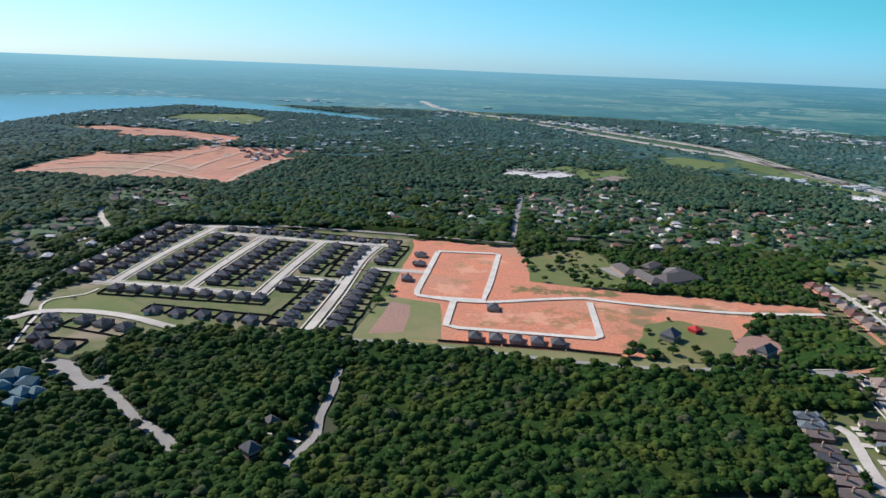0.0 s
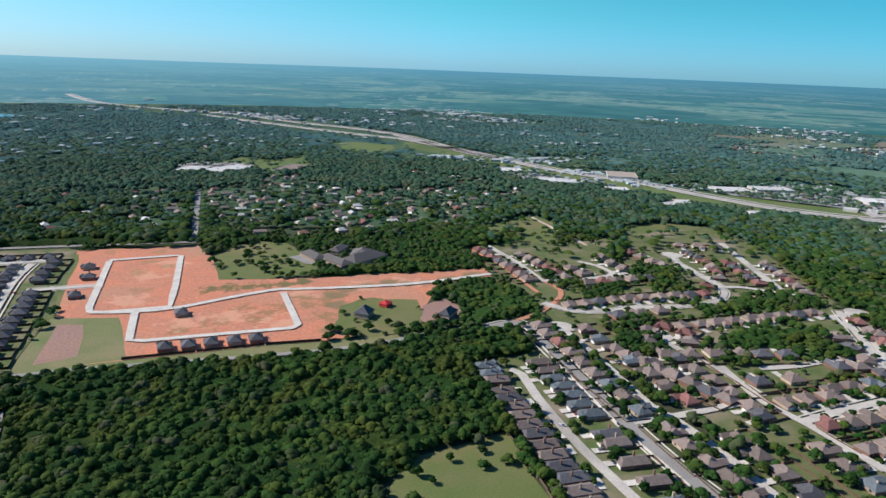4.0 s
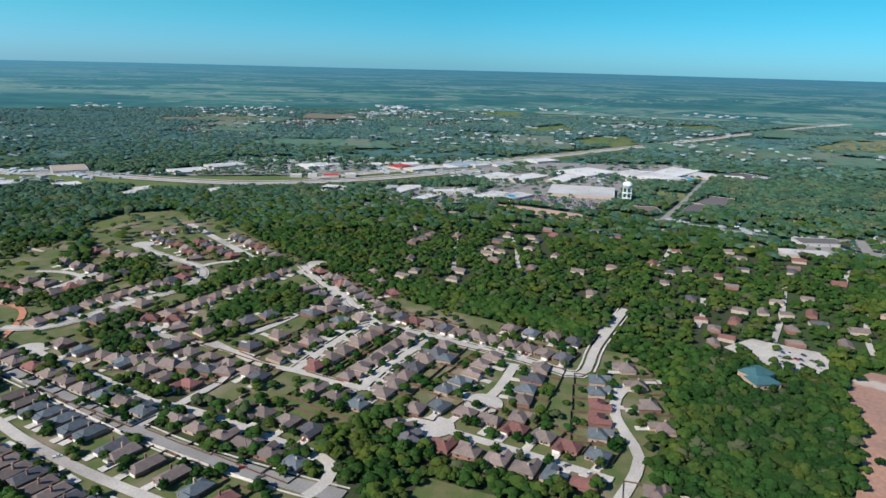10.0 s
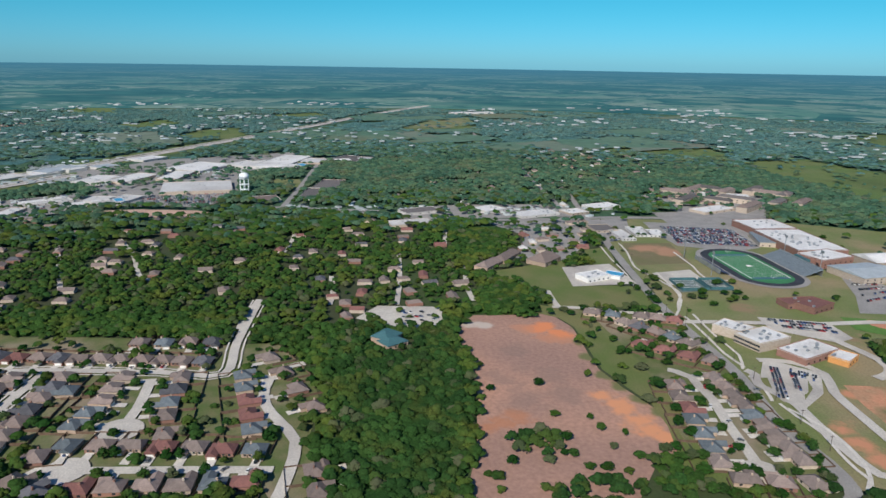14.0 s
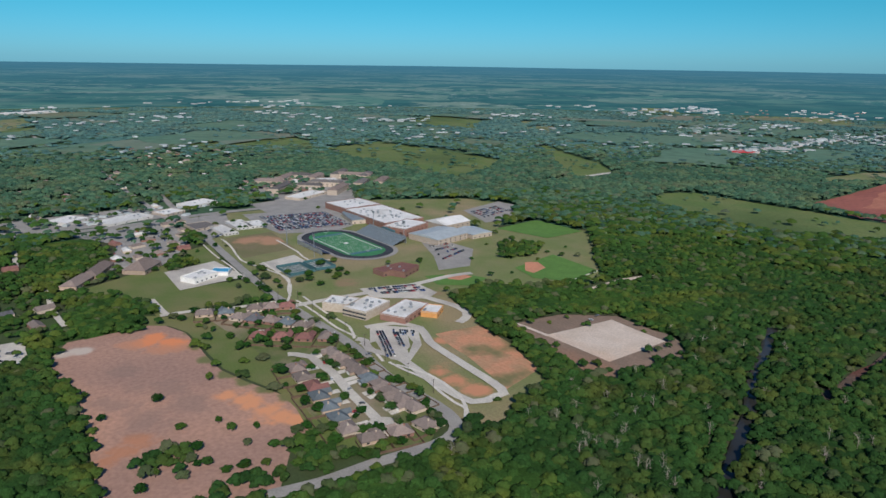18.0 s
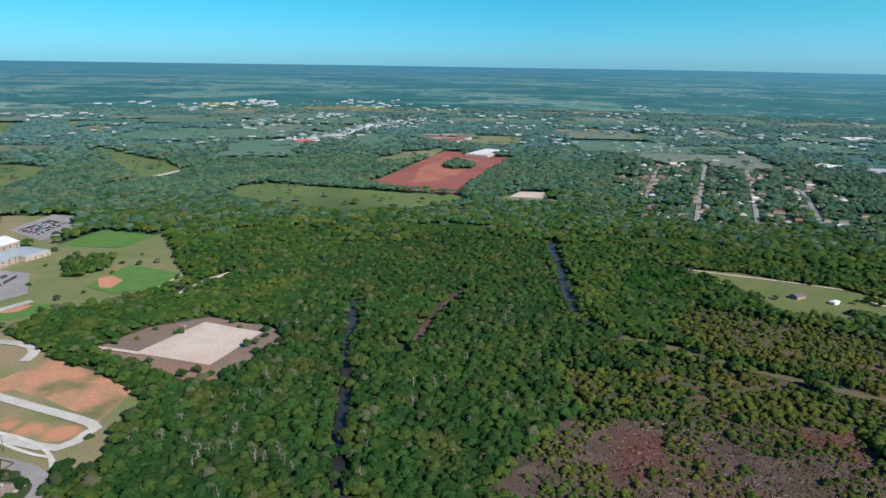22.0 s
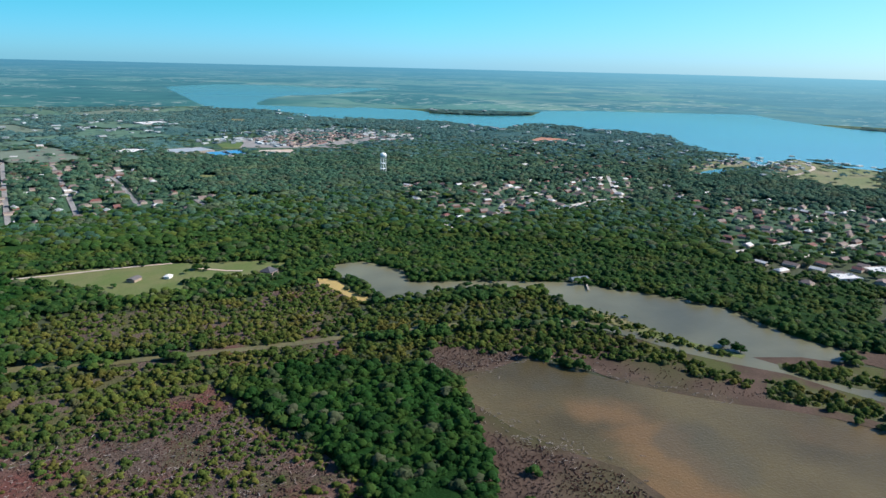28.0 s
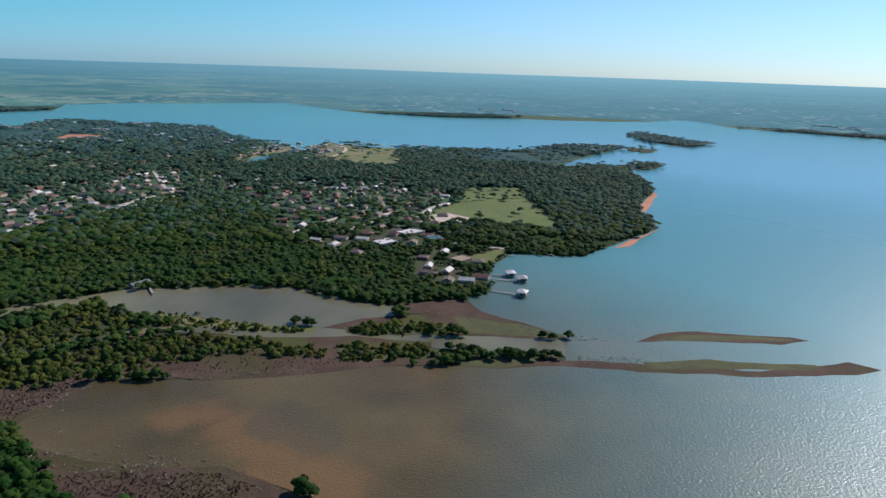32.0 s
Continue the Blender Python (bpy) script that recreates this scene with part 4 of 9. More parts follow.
street([(145, -697), (151, -678), (156, -646), (155, -614), (160, -584), (159, -557), (162, -530), (159, -510)], 7, M_MARSH, "dry brown ditch in the woods", free=2.5)
patch("ground_beach", [(-358, -667), (-370, -651), (-365, -606), (-369, -570), (-353, -566), (-350, -605), (-348, -642)], M_SAND, "bright yellow-orange sand by the water", 0, wob=3)
patch("ground_beach", [(-953, -17), (-1005, 1), (-1106, 46), (-1049, 25), (-971, 3)], M_SOIL, "orange sandy shore", 0, wob=2)
patch("ground_beach", [(-1276, 15), (-1469, 45), (-1437, 52), (-1228, 26)], M_SOIL, "orange sandy shore", 0, wob=2)
patch("ground_ranch", [(-82, -847), (-146, -845), (-246, -810), (-326, -772), (-363, -729), (-300, -713), (-237, -731), (-227, -703), (-160, -717), (-151, -768), (-107, -810)], M_GRASS, "green mown ranch field on a slope", 0.02)
street([(-52, -855), (-127, -835), (-188, -825), (-249, -810)], 4, M_CALICHE, "pale gravel farm track")
street([(-266, -774), (-288, -747), (-303, -737)], 4, M_CALICHE, "pale gravel farm track")
patch("ground_clearing", [(200, -1250), (95, -1235), (92, -1178), (205, -1180)], M_DRYGRASS, "rough grass in front of a gravel yard", 0.02)
patch("ground_gravel_pad", [(180, -1236), (170, -1296), (112, -1301), (117, -1242)], M_CALICHE, "pale gravel yard", 0, wob=1)
street([(173, -1296), (198, -1424), (162, -1593)], 6, M_CALICHE, "pale gravel track")
patch("ground_meadow", [(685, -1130), (651, -1229), (489, -1222), (365, -1212), (269, -1226), (235, -1179), (290, -1075), (415, -1008), (550, -1035), (640, -1070)], M_PASTURE, "long green meadow", 0.02)
patch("ground_meadow", [(1082, -1410), (1025, -1438), (870, -1298), (863, -1202), (921, -1192)], M_PASTURE, "green meadow", 0.03)
patch("ground_meadow", [(33, -2459), (-107, -2558), (-109, -2359), (-6, -2280)], M_PASTURE, "green meadow", 0.0)
patch("ground_meadow", [(-1354, -312), (-1394, -215), (-1248, -172), (-1088, -104), (-1015, -109), (-1028, -192), (-1049, -297), (-1063, -320), (-1166, -299)], M_PASTURE, "green open meadow on a wooded headland", 0.04)
patch("ground_gravel_pad", [(-1056, -313), (-1087, -288), (-1063, -235), (-1034, -238), (-1011, -291)], M_CALICHE, "pale bare yard", 0, wob=1)
patch("ground_meadow", [(-1634, -727), (-1887, -734), (-1769, -608), (-1586, -560), (-1527, -609)], M_PASTURE, "green meadow near the shore", 0.04)
patch("ground_lawn_shore", [(-831, -202), (-895, -159), (-862, -149), (-812, -158), (-802, -170)], M_GRASS, "green shore lawn", 0.03)
patch("ground_islet", [(-2793, -33), (-2967, 20), (-2772, 122), (-2583, 273), (-2443, 172), (-2589, 19)], M_FLOOR, "low wooded island in the lake", 1.0, wob=3)
patch("ground_islet", [(-1830, -52), (-1961, 33), (-1927, 83), (-1804, 45), (-1790, -23)], M_FLOOR, "low wooded island in the lake", 0.8, wob=3)
patch("ground_islet", [(-2322, -25), (-2315, 79), (-2199, 51), (-2224, -15)], M_FLOOR, "low marshy island in the lake", 0.4, wob=3)
# cleared ground of the far bank
patch("ground_estate", [(-767, -1814), (-1000, -1691), (-1130, -1748), (-1294, -1732), (-1411, -1904), (-1295, -2002), (-1172, -2124), (-1013, -2057), (-865, -2019)], M_ASPH, "grey paved ground of a dense new estate", 0.10, wob=12)
patch("ground_sports_field", [(-724, -1823), (-776, -1781), (-816, -1926), (-750, -1928)], M_PASTURE, "green sports field by an estate", 0.0)
patch("ground_yard", [(-753, -1660), (-836, -1615), (-872, -1720), (-789, -1745)], M_CALICHE, "pale bare yard by an estate", 0.0)
patch("ground_marina", [(-1430, -899), (-1547, -890), (-1736, -892), (-1799, -941), (-1714, -985), (-1600, -960), (-1497, -930)], M_DRYPAST, "dry lakeside building lots", 0.05, wob=6)
patch("ground_marina", [(-1590, -760), (-1687, -830), (-1845, -890), (-1965, -890), (-1913, -815), (-1876, -743), (-1768, -745), (-1631, -735)], M_DRYPAST, "dry lakeside building lots", 0.05, wob=6)
patch("ground_meadow", [(-1607, -736), (-1779, -755), (-1905, -731), (-1925, -655), (-1574, -523), (-1531, -579), (-1562, -648)], M_DRYPAST, "pale green meadow near the shore", 0.05, wob=10)
patch("water_canal", [(-1422, -860), (-1467, -850), (-1616, -862), (-1739, -868), (-1801, -902), (-1645, -892), (-1526, -896)], M_WATER, "narrow canal between lakeside lots", 0, wob=2)
street([(-1574, -746), (-1661, -742), (-1800, -765), (-1875, -812), (-1889, -840)], 9, M_CALICHE, "pale lakeside road", 0, free=2)
for outline in ([(-1049, -2593), (-1095, -2519), (-1168, -2657), (-1110, -2711)], [(1749, -1961), (1739, -2099), (1621, -2071), (1565, -1870)], [(1930, -2156), (1908, -2221), (1786, -2078), (1795, -2013)], [(653, -2904), (483, -3090), (472, -2946), (565, -2848)], [(128, -2633), (62, -2686), (63, -2450), (98, -2444)], [(72, -2075), (-25, -2248), (-25, -2036), (40, -2023)]):
    patch("ground_clearing", outline, M_DRYPAST, "dry grassy clearing among far woods", 0.04, wob=12)
# town streets of the far bank
for line in ([(-129, -1126), (-170, -1457), (-254, -2101)], [(-220, -1141), (-276, -1551), (-301, -1782)], [(-310, -1125), (-343, -1357), (-358, -1491)], [(-57, -1278), (-88, -1598), (-110, -1743)], [(-415, -1209), (-401, -1099)]):
    street(line, 8, M_ASPH, "straight grey street of a small town under trees", 0, free=5)
street([(-768, -793), (-898, -779), (-1020, -755), (-1110, -840), (-1251, -967)], 7, M_CONC, "pale street of a lakeside town", 0, free=4)
street([(-661, -821), (-643, -773), (-657, -726), (-659, -700)], 9, M_CONC, "pale street of a lakeside town", 0)
street([(-764, -804), (-865, -882), (-960, -888)], 9, M_CONC, "pale street of a lakeside town", 0)
street([(-921, -786), (-1007, -793), (-1075, -769)], 9, M_CONC, "pale street of a lakeside town", 0)
street([(-831, -458), (-897, -449), (-988, -435)], 8, M_CONC, "pale street of a lakeside town", 0)
street([(-894, -395), (-982, -377), (-1062, -377)], 8, M_CONC, "pale street of a lakeside town", 0)
street([(-1038, -322), (-1111, -324), (-1172, -311)], 8, M_CONC, "pale street of a lakeside town", 0)
street([(-902, -264), (-892, -205), (-892, -151)], 7, M_CONC, "pale street of a lakeside town", 0)

# ---- school and shop grounds ----
patch("pavement_lot", [(997, -483), (980, -540), (940, -611), (830, -574), (816, -528), (852, -466), (920, -467)], M_ASPH, "grey asphalt car park", 0, wob=0)
patch("pavement_lot", [(710, -596), (688, -616), (623, -616), (571, -559), (581, -519), (631, -555)], M_ASPH, "grey asphalt car park", 0, wob=0)
patch("pavement_lot", [(806, -773), (824, -873), (780, -874), (712, -785), (722, -739)], M_ASPH, "grey asphalt car park", 0, wob=0)
patch("pavement_lot", [(584, -409), (561, -468), (522, -464), (514, -443), (552, -402)], M_CONC, "pale concrete car park", 0, wob=0)
patch("pavement_lot", [(492, -355), (459, -384), (426, -361), (407, -333), (419, -323), (451, -325)], M_CONC, "pale concrete car park with planted islands", 0, wob=0)
patch("ground_island", [(450, -365), (435, -359), (419, -341), (434, -350)], M_GRASS, "planted island in a car park", None, wob=0)
patch("ground_island", [(458, -329), (457, -339), (431, -326), (442, -325)], M_GRASS, "planted island in a car park", None, wob=0)
patch("pavement_lot", [(736, -373), (744, -425), (698, -420), (690, -373)], M_CONC, "pale empty concrete lot", 0, wob=0)
patch("pavement_court", [(709, -381), (703, -409), (667, -407), (664, -372)], M_COURT, "grey-green tennis courts", 0, wob=0)
patch("pavement_court", [(706, -413), (701, -439), (663, -434), (667, -407)], M_COURT, "grey-green tennis courts", 0, wob=0)
patch("ground_outfield", [(574, -491), (560, -529), (524, -541), (514, -510), (541, -482)], M_TURFB, "bright green ball field outfield", 0, wob=0)
patch("ground_infield", [(563, -512), (556, -530), (539, -531), (538, -512), (549, -505)], M_SOIL, "orange infield of a ball field", 0, wob=1)
patch("ground_outfield", [(532, -595), (541, -676), (459, -661), (453, -606), (490, -581)], M_TURFB, "bright green ball field outfield", 0, wob=0)
patch("ground_infield", [(539, -621), (531, -635), (508, -623), (503, -596), (516, -596)], M_SOIL, "orange infield of a ball field", 0, wob=1)
patch("ground_outfield", [(684, -723), (684, -812), (594, -807), (600, -736)], M_TURFB, "bright green ball field outfield", 0, wob=0)
patch("pavement_lot", [(771, -275), (779, -338), (699, -338), (698, -263)], M_CONC, "pale concrete lot round a small building", 0, wob=0)
patch("pavement_lot", [(1013, -240), (1046, -397), (887, -351), (794, -293), (817, -231), (930, -276)], M_ASPH, "grey concrete lots among shops", 0.2, wob=3)
patch("pavement_lot", [(1020, -400), (1026, -468), (904, -423), (873, -365)], M_ASPH, "grey asphalt lot", 0.03, wob=0)
patch("pavement_lot", [(1063, -529), (1072, -742), (910, -636), (863, -502)], M_ASPH, "grey asphalt lot", 0, wob=0)
patch("pavement_lot", [(1200, -553), (1288, -701), (1188, -818), (1052, -729), (1053, -578)], M_ASPH, "grey concrete between shops and flats", 0.2, wob=3)
patch("pavement_lot", [(629, -24), (661, -48), (651, -111), (601, -101), (593, -69)], M_CONC, "pale car park among trees", 0.08, wob=3)
patch("pavement_lot", [(1131, -117), (1158, -205), (1145, -413), (1046, -388), (1047, -117)], M_ASPH, "grey lots along an avenue", 0.2, wob=3)
patch("ground_bare_strip", [(1153, 378), (1166, 298), (1146, 201), (1107, 156), (1093, 208), (1106, 291)], M_GRADED, "strip of bare orange soil along an avenue", 0, wob=3)
patch("ground_bare_strip", [(1087, 94), (1095, 64), (1078, 33), (1058, 61)], M_GRADED, "strip of bare orange soil along an avenue", 0, wob=3)
patch("pavement_lot", [(1220, 418), (1343, 403), (1485, 170), (1309, 156), (1196, 184), (1193, 286)], M_ASPH, "wide grey car park of a store", 0.06, wob=0)
patch("pavement_lot", [(1521, 525), (1750, 388), (1887, 82), (1665, 47), (1485, 170), (1323, 408)], M_ASPH, "grey concrete yards of stores", 0.2, wob=3)
patch("pavement_lot", [(1180, 1091), (1441, 898), (1580, 617), (1644, 443), (1457, 502), (1340, 719), (1149, 999)], M_ASPH, "grey lots of roadside stores", 0.2, wob=3)
patch("pavement_lot", [(894, 1506), (977, 1356), (1060, 1207), (901, 1186), (842, 1346)], M_ASPH, "grey lots of roadside stores", 0.2, wob=3)
patch("pavement_lot", [(1252, 569), (1277, 438), (1196, 388), (1184, 492)], M_ASPH, "grey lots of roadside stores", 0.2, wob=3)
patch("pavement_lot", [(1213, 596), (1324, 427), (1181, 376), (1106, 442), (1105, 531)], M_ASPH, "grey lots of roadside stores", 0.2, wob=3)
patch("pavement_lot", [(864, 1474), (974, 1370), (954, 1233), (800, 1248)], M_ASPH, "grey lots of roadside stores", 0.2, wob=3)
patch("ground_verge_highway", [(853, 2011), (1014, 1427), (1114, 1040), (1325, 701), (1577, 516), (1433, 465), (1211, 638), (1000, 931), (921, 1295), (796, 1879)], M_PASTURE, "green highway verge", 0.0)
patch("ground_verge_highway", [(1183, 743), (1455, 587), (1874, 366), (2526, 49), (2709, 53), (2028, 395), (1564, 629), (1288, 806)], M_PASTURE, "green highway verge", 0.0)
patch("pavement_lot", [(144, 1644), (222, 1684), (320, 1620), (285, 1499), (178, 1526)], M_ASPH, "grey school yard", 0.15, wob=4)
patch("pavement_lot", [(202, 824), (220, 831), (234, 790), (225, 776), (211, 792)], M_ASPH, "grey drive of a long low building", 0, wob=2)
patch("pavement_lot", [(237, 765), (285, 773), (286, 758), (243, 753)], M_ASPH, "grey drive of a long low building", 0, wob=2)

# ---- roads and streets ----
for line in ([(-795, 1314), (-761, 1412), (-602, 1440), (-401, 1312)], [(-610, 1327), (-604, 1570), (-557, 1837)], [(-400, 1293), (-395, 1497), (-342, 1788)], [(-802, 1467), (-715, 1537), (-583, 1513), (-501, 1452)], [(-520, 1439), (-512, 1598), (-493, 1762)], [(-451, 1481), (-428, 1622), (-422, 1762)], [(-799, 1662), (-685, 1645), (-585, 1624)], [(-781, 1346), (-630, 1302), (-569, 1358)], [(-1083, 2160), (-912, 2160), (-749, 2087), (-579, 1909)], [(-578, 1882), (-566, 2030), (-576, 2158)]):
    street(line, 10, M_GRADED, "pale pinkish graded street on cleared land", 0)
W7, NEWST = 8.5, "pale concrete street of a new housing estate"
for line in ([(-399, 717), (-390, 811), (-379, 951)], [(-335, 697), (-327, 815), (-308, 963)], [(-254, 692), (-245, 789), (-229, 916)], [(-177, 673), (-165, 788), (-150, 897)], [(-111, 583), (-99, 692), (-89, 818), (-76, 885)]):
    street(line, 8.5, M_CONC, NEWST, 7.5)
for line in ([(-356, 698), (-304, 695), (-243, 686), (-170, 674)], [(-307, 926), (-237, 915), (-151, 900), (-60, 893)], [(-167, 734), (-130, 735), (-96, 727)], [(-75, 782), (-46, 781), (-5, 777)], [(-382, 957), (-308, 963), (-234, 969)]):
    street(line, 8.5, M_CONC, NEWST, 7.0)
street([(-395, 571), (-373, 592), (-361, 607), (-322, 612), (-276, 602), (-232, 581), (-217, 579)], 10, M_CONC, "pale concrete road curving past an estate", 0)
street([(-362, 609), (-369, 626), (-367, 642), (-345, 659), (-340, 677)], 2.5, M_WHITEC, "narrow pale footpath over a common")
street([(-336, 514), (-353, 576), (-359, 604)], 3.0, M_WHITEC, "narrow pale footpath")
street([(-382, 616), (-397, 656), (-408, 697), (-399, 717)], 9, M_ASPH, "grey road beside an estate")
street([(-301, 502), (-279, 499), (-261, 475), (-245, 463), (-227, 455), (-200, 424), (-166, 395), (-154, 381)], 9, M_ASPH, "pale worn road through the woods")
street([(-254, 457), (-244, 465), (-236, 479)], 10, M_ASPH, "pale worn road junction")
street([(-84, 367), (-79, 386), (-72, 407), (-74, 429), (-71, 472), (-72, 507)], 5.5, M_ASPH, "narrow lane through woods", free=4)
street([(-108, 405), (-93, 402), (-81, 396)], 3.2, M_WHITEC, "pale curving driveway", round_it=True)
street([(-104, 395), (-94, 389), (-84, 384)], 3.2, M_WHITEC, "pale curving driveway", round_it=True)
street([(-81, 567), (-31, 563), (46, 550), (124, 536), (202, 529), (265, 536), (314, 529)], 6, M_ASPH, "grey lane along the edge of the woods")
street([(-238, 982), (-139, 971), (-29, 955), (107, 932)], 8, M_ASPH, "grey road behind the estate")
SITE = "new pale concrete street on a building site"
street([(3, 871), (-8, 786), (-18, 711), (-18, 696), (-5, 690), (51, 686), (63, 751), (81, 869), (72, 873), (3, 874)], 6.8, M_WHITEC, SITE, round_it=False, free=0)
street([(-18, 694), (19, 682), (59, 681), (108, 694), (157, 704), (174, 700), (224, 688), (307, 675), (403, 680)], 6.8, M_WHITEC, SITE, free=0)
street([(20, 679), (14, 629), (12, 611), (23, 605), (69, 600), (120, 594), (146, 591), (153, 597), (162, 691)], 6.8, M_WHITEC, SITE, round_it=False, free=0)
street([(425, 790), (434, 726), (423, 649), (416, 598)], 5, M_SOIL, "straight dirt track beside a housing estate")
street([(-455, 850), (-447, 881), (-447, 929), (-486, 994), (-523, 1070)], 8, M_CONC, "pale curving street in the woods")
street([(105, 944), (132, 1130), (158, 1316)], 9, M_ASPH, "straight grey road through trees")
street([(144, 1557), (187, 1674), (225, 1764), (276, 2082)], 9, M_ASPH, "straight grey road through trees")
def highway(pts, width, label="pale divided highway across the plain"):
    """Two carriageways with a grass strip between, and a frontage road on one side."""
    line = smooth_line(pts)
    for off, w, m in ((-width * 0.21, 14, M_HIGHW), (width * 0.21, 14, M_HIGHW), (width * 0.7, 8, M_HIGHW)):
        v, f = ribbon(line, w / 2, 2.2, off)
        tagged(new("road_highway", mesh_of("road_highway", v, f, m)), label, kind="structure")
    clear_line(line, width * 1.15)

# highway
highway([(-128, 4491), (-18, 3873), (139, 3522), (361, 3243), (536, 3053), (685, 2671), (822, 2431), (902, 2190), (911, 1803), (940, 1594)], 42)
highway([(386, 3033), (575, 2618), (774, 2213), (871, 2055), (925, 1728), (974, 1370), (1047, 1187), (1075, 1003), (1129, 827), (1271, 671), (1526, 498)], 40)
highway([(1233, 773), (1357, 699), (1508, 608), (1646, 518), (1935, 377), (2252, 223), (2614, 51), (3219, -219), (3907, -576)], 38)
MAIN = "worn grey asphalt road between housing estates"
street([(315, 529), (349, 528), (340, 474), (315, 340), (306, 280), (303, 218), (303, 173)], 12, M_ASPH, MAIN, 8.5)
street([(345, 536), (385, 548), (444, 599), (438, 682), (435, 792)], 6, M_SOIL, "dirt track beside a housing estate")
OLD = "pale concrete street of an older suburb"
street([(284, 441), (288, 429), (278, 393), (265, 322), (258, 246), (255, 217)], 7.6, M_CONC, OLD, 0)
street([*reversed([(379, 507), (371, 462), (360, 405), (348, 351), (350, 331)])], 7.6, M_CONC, OLD, 0, bulb=13)
street([(319, 335), (345, 331), (373, 329), (410, 327), (426, 322)], 7.6, M_CONC, OLD, 0)
street([(350, 331), (347, 287), (339, 243), (336, 215), (329, 196), (312, 189), (295, 192)], 7.6, M_CONC, OLD, 0)
street([(453, 382), (442, 352), (432, 320), (433, 288), (430, 255), (426, 225)], 7.6, M_CONC, OLD, 0)
street([(435, 289), (487, 289), (551, 286)], 7.6, M_CONC, OLD, 6.5)
street([(424, 226), (462, 227), (545, 216)], 7.6, M_CONC, OLD, 6.5)
street([(684, 440), (625, 372), (553, 289), (544, 219), (528, 128), (519, 82), (583, 79), (692, 69)], 7.6, M_CONC, OLD, 6.5)
street([(517, 134), (470, 133), (441, 137)], 7.6, M_CONC, OLD, 0, bulb=15)
street([(380, 36), (387, 85), (396, 156)], 7.6, M_CONC, OLD, 0, bulb=14)
street([*reversed([(531, 21), (520, 41), (489, 49), (462, 46), (441, 37), (411, 24), (375, 27), (347, 33)])], 7.6, M_CONC, OLD, 0)
street([(464, 799), (458, 713), (444, 632)], 7.6, M_CONC, OLD, 0)
street([(446, 635), (496, 625), (561, 628)], 7.6, M_CONC, OLD, 0)
street([(797, 703), (733, 593), (680, 500)], 10, M_CONC, OLD, 0)
street([(402, 570), (416, 540), (445, 527), (489, 524), (527, 512), (567, 507), (603, 518), (630, 548), (645, 603), (660, 650), (678, 676)], 7.6, M_CONC, OLD, 5.5, bulb=14)
street([(631, 544), (655, 534), (679, 501)], 7.6, M_CONC, OLD, 0)
street([(535, 690), (546, 665), (545, 640), (541, 622)], 8, M_CONC, OLD, 0, bulb=12)
street([(646, 434), (672, 430), (700, 431)], 7.6, M_CONC, OLD, 0, bulb=12)
street([(557, 356), (575, 352), (594, 346)], 7.6, M_CONC, OLD, 0, bulb=11)
street([(447, 470), (452, 460), (452, 453)], 7.6, M_CONC, OLD, 0, bulb=12)
street([(444, 470), (447, 441), (445, 369), (441, 329)], 7.6, M_CONC, OLD, 0)
street([(661, 434), (634, 374), (578, 309), (547, 270)], 7.6, M_CONC, OLD, 0)
street([(481, 367), (518, 358), (587, 356)], 7.6, M_CONC, OLD, 0)
street([(627, 944), (608, 823), (598, 755)], 6, M_CALICHE, "pale gravel lane")
# avenue, school roads
street([(1208, 525), (1204, 412), (1196, 306), (1175, 163), (1148, 38), (1115, -83)], 16, M_ASPH, "wide grey avenue with shops", name="road_avenue", free=8)
street([(1137, 42), (1086, -94), (1033, -262), (1032, -436), (1014, -558), (976, -679)], 16, M_ASPH, "wide grey avenue with shops", name="road_avenue", free=8)
street([(1130, 75), (1341, 49), (1600, 23), (1848, -3)], 10, M_ASPH, "grey road between shops and trees", free=5)
street([(1231, -446), (1028, -404), (689, -340), (579, -325), (469, -316), (391, -300), (341, -299), (314, -294), (301, -283), (298, -262), (306, -222), (310, -187), (319, -158)], 10, M_ASPH, "grey road curving round a suburb and a school", 0)
street([(636, -219), (630, -245), (611, -287), (602, -321), (584, -329)], 7, M_CONC, OLD, 0)
street([(687, -230), (652, -226), (633, -225)], 6, M_CONC, OLD, 0)
street([(468, -294), (465, -276), (430, -273), (394, -264), (348, -255), (337, -252)], 7.6, M_CONC, OLD, 0, bulb=13)
street([(463, -277), (477, -269), (481, -264)], 7.6, M_CONC, OLD, 0)
street([(581, -327), (573, -377), (559, -451), (556, -513), (548, -540)], 9, M_CONC, "pale school drive")
street([(560, -455), (532, -443), (474, -450), (451, -439), (444, -421)], 9, M_CONC, "pale school drive")
street([(489, -348), (481, -373), (457, -385), (426, -370), (383, -362), (325, -352), (319, -342), (324, -321), (366, -322), (398, -327), (420, -329), (446, -321), (464, -329), (472, -326)], 8, M_CONC, "pale looping school drive")
street([(463, -368), (432, -348), (423, -329)], 8, M_CONC, "pale looping school drive")
street([(473, -354), (453, -338), (423, -326)], 8, M_CONC, "pale looping school drive")
street([(408, -319), (378, -327), (344, -323), (322, -313), (307, -301)], 2.5, M_WHITEC, "narrow pale footpath")
street([(583, -321), (624, -350), (659, -366), (737, -379)], 2.5, M_WHITEC, "narrow pale footpath")
street([(599, -350), (539, -341), (500, -338), (474, -325)], 2.5, M_WHITEC, "narrow pale footpath")
street([(409, -460), (389, -460), (368, -459)], 4, M_CALICHE, "pale gravel track")
street([(425, -616), (423, -653), (405, -703)], 4, M_CALICHE, "pale gravel track")
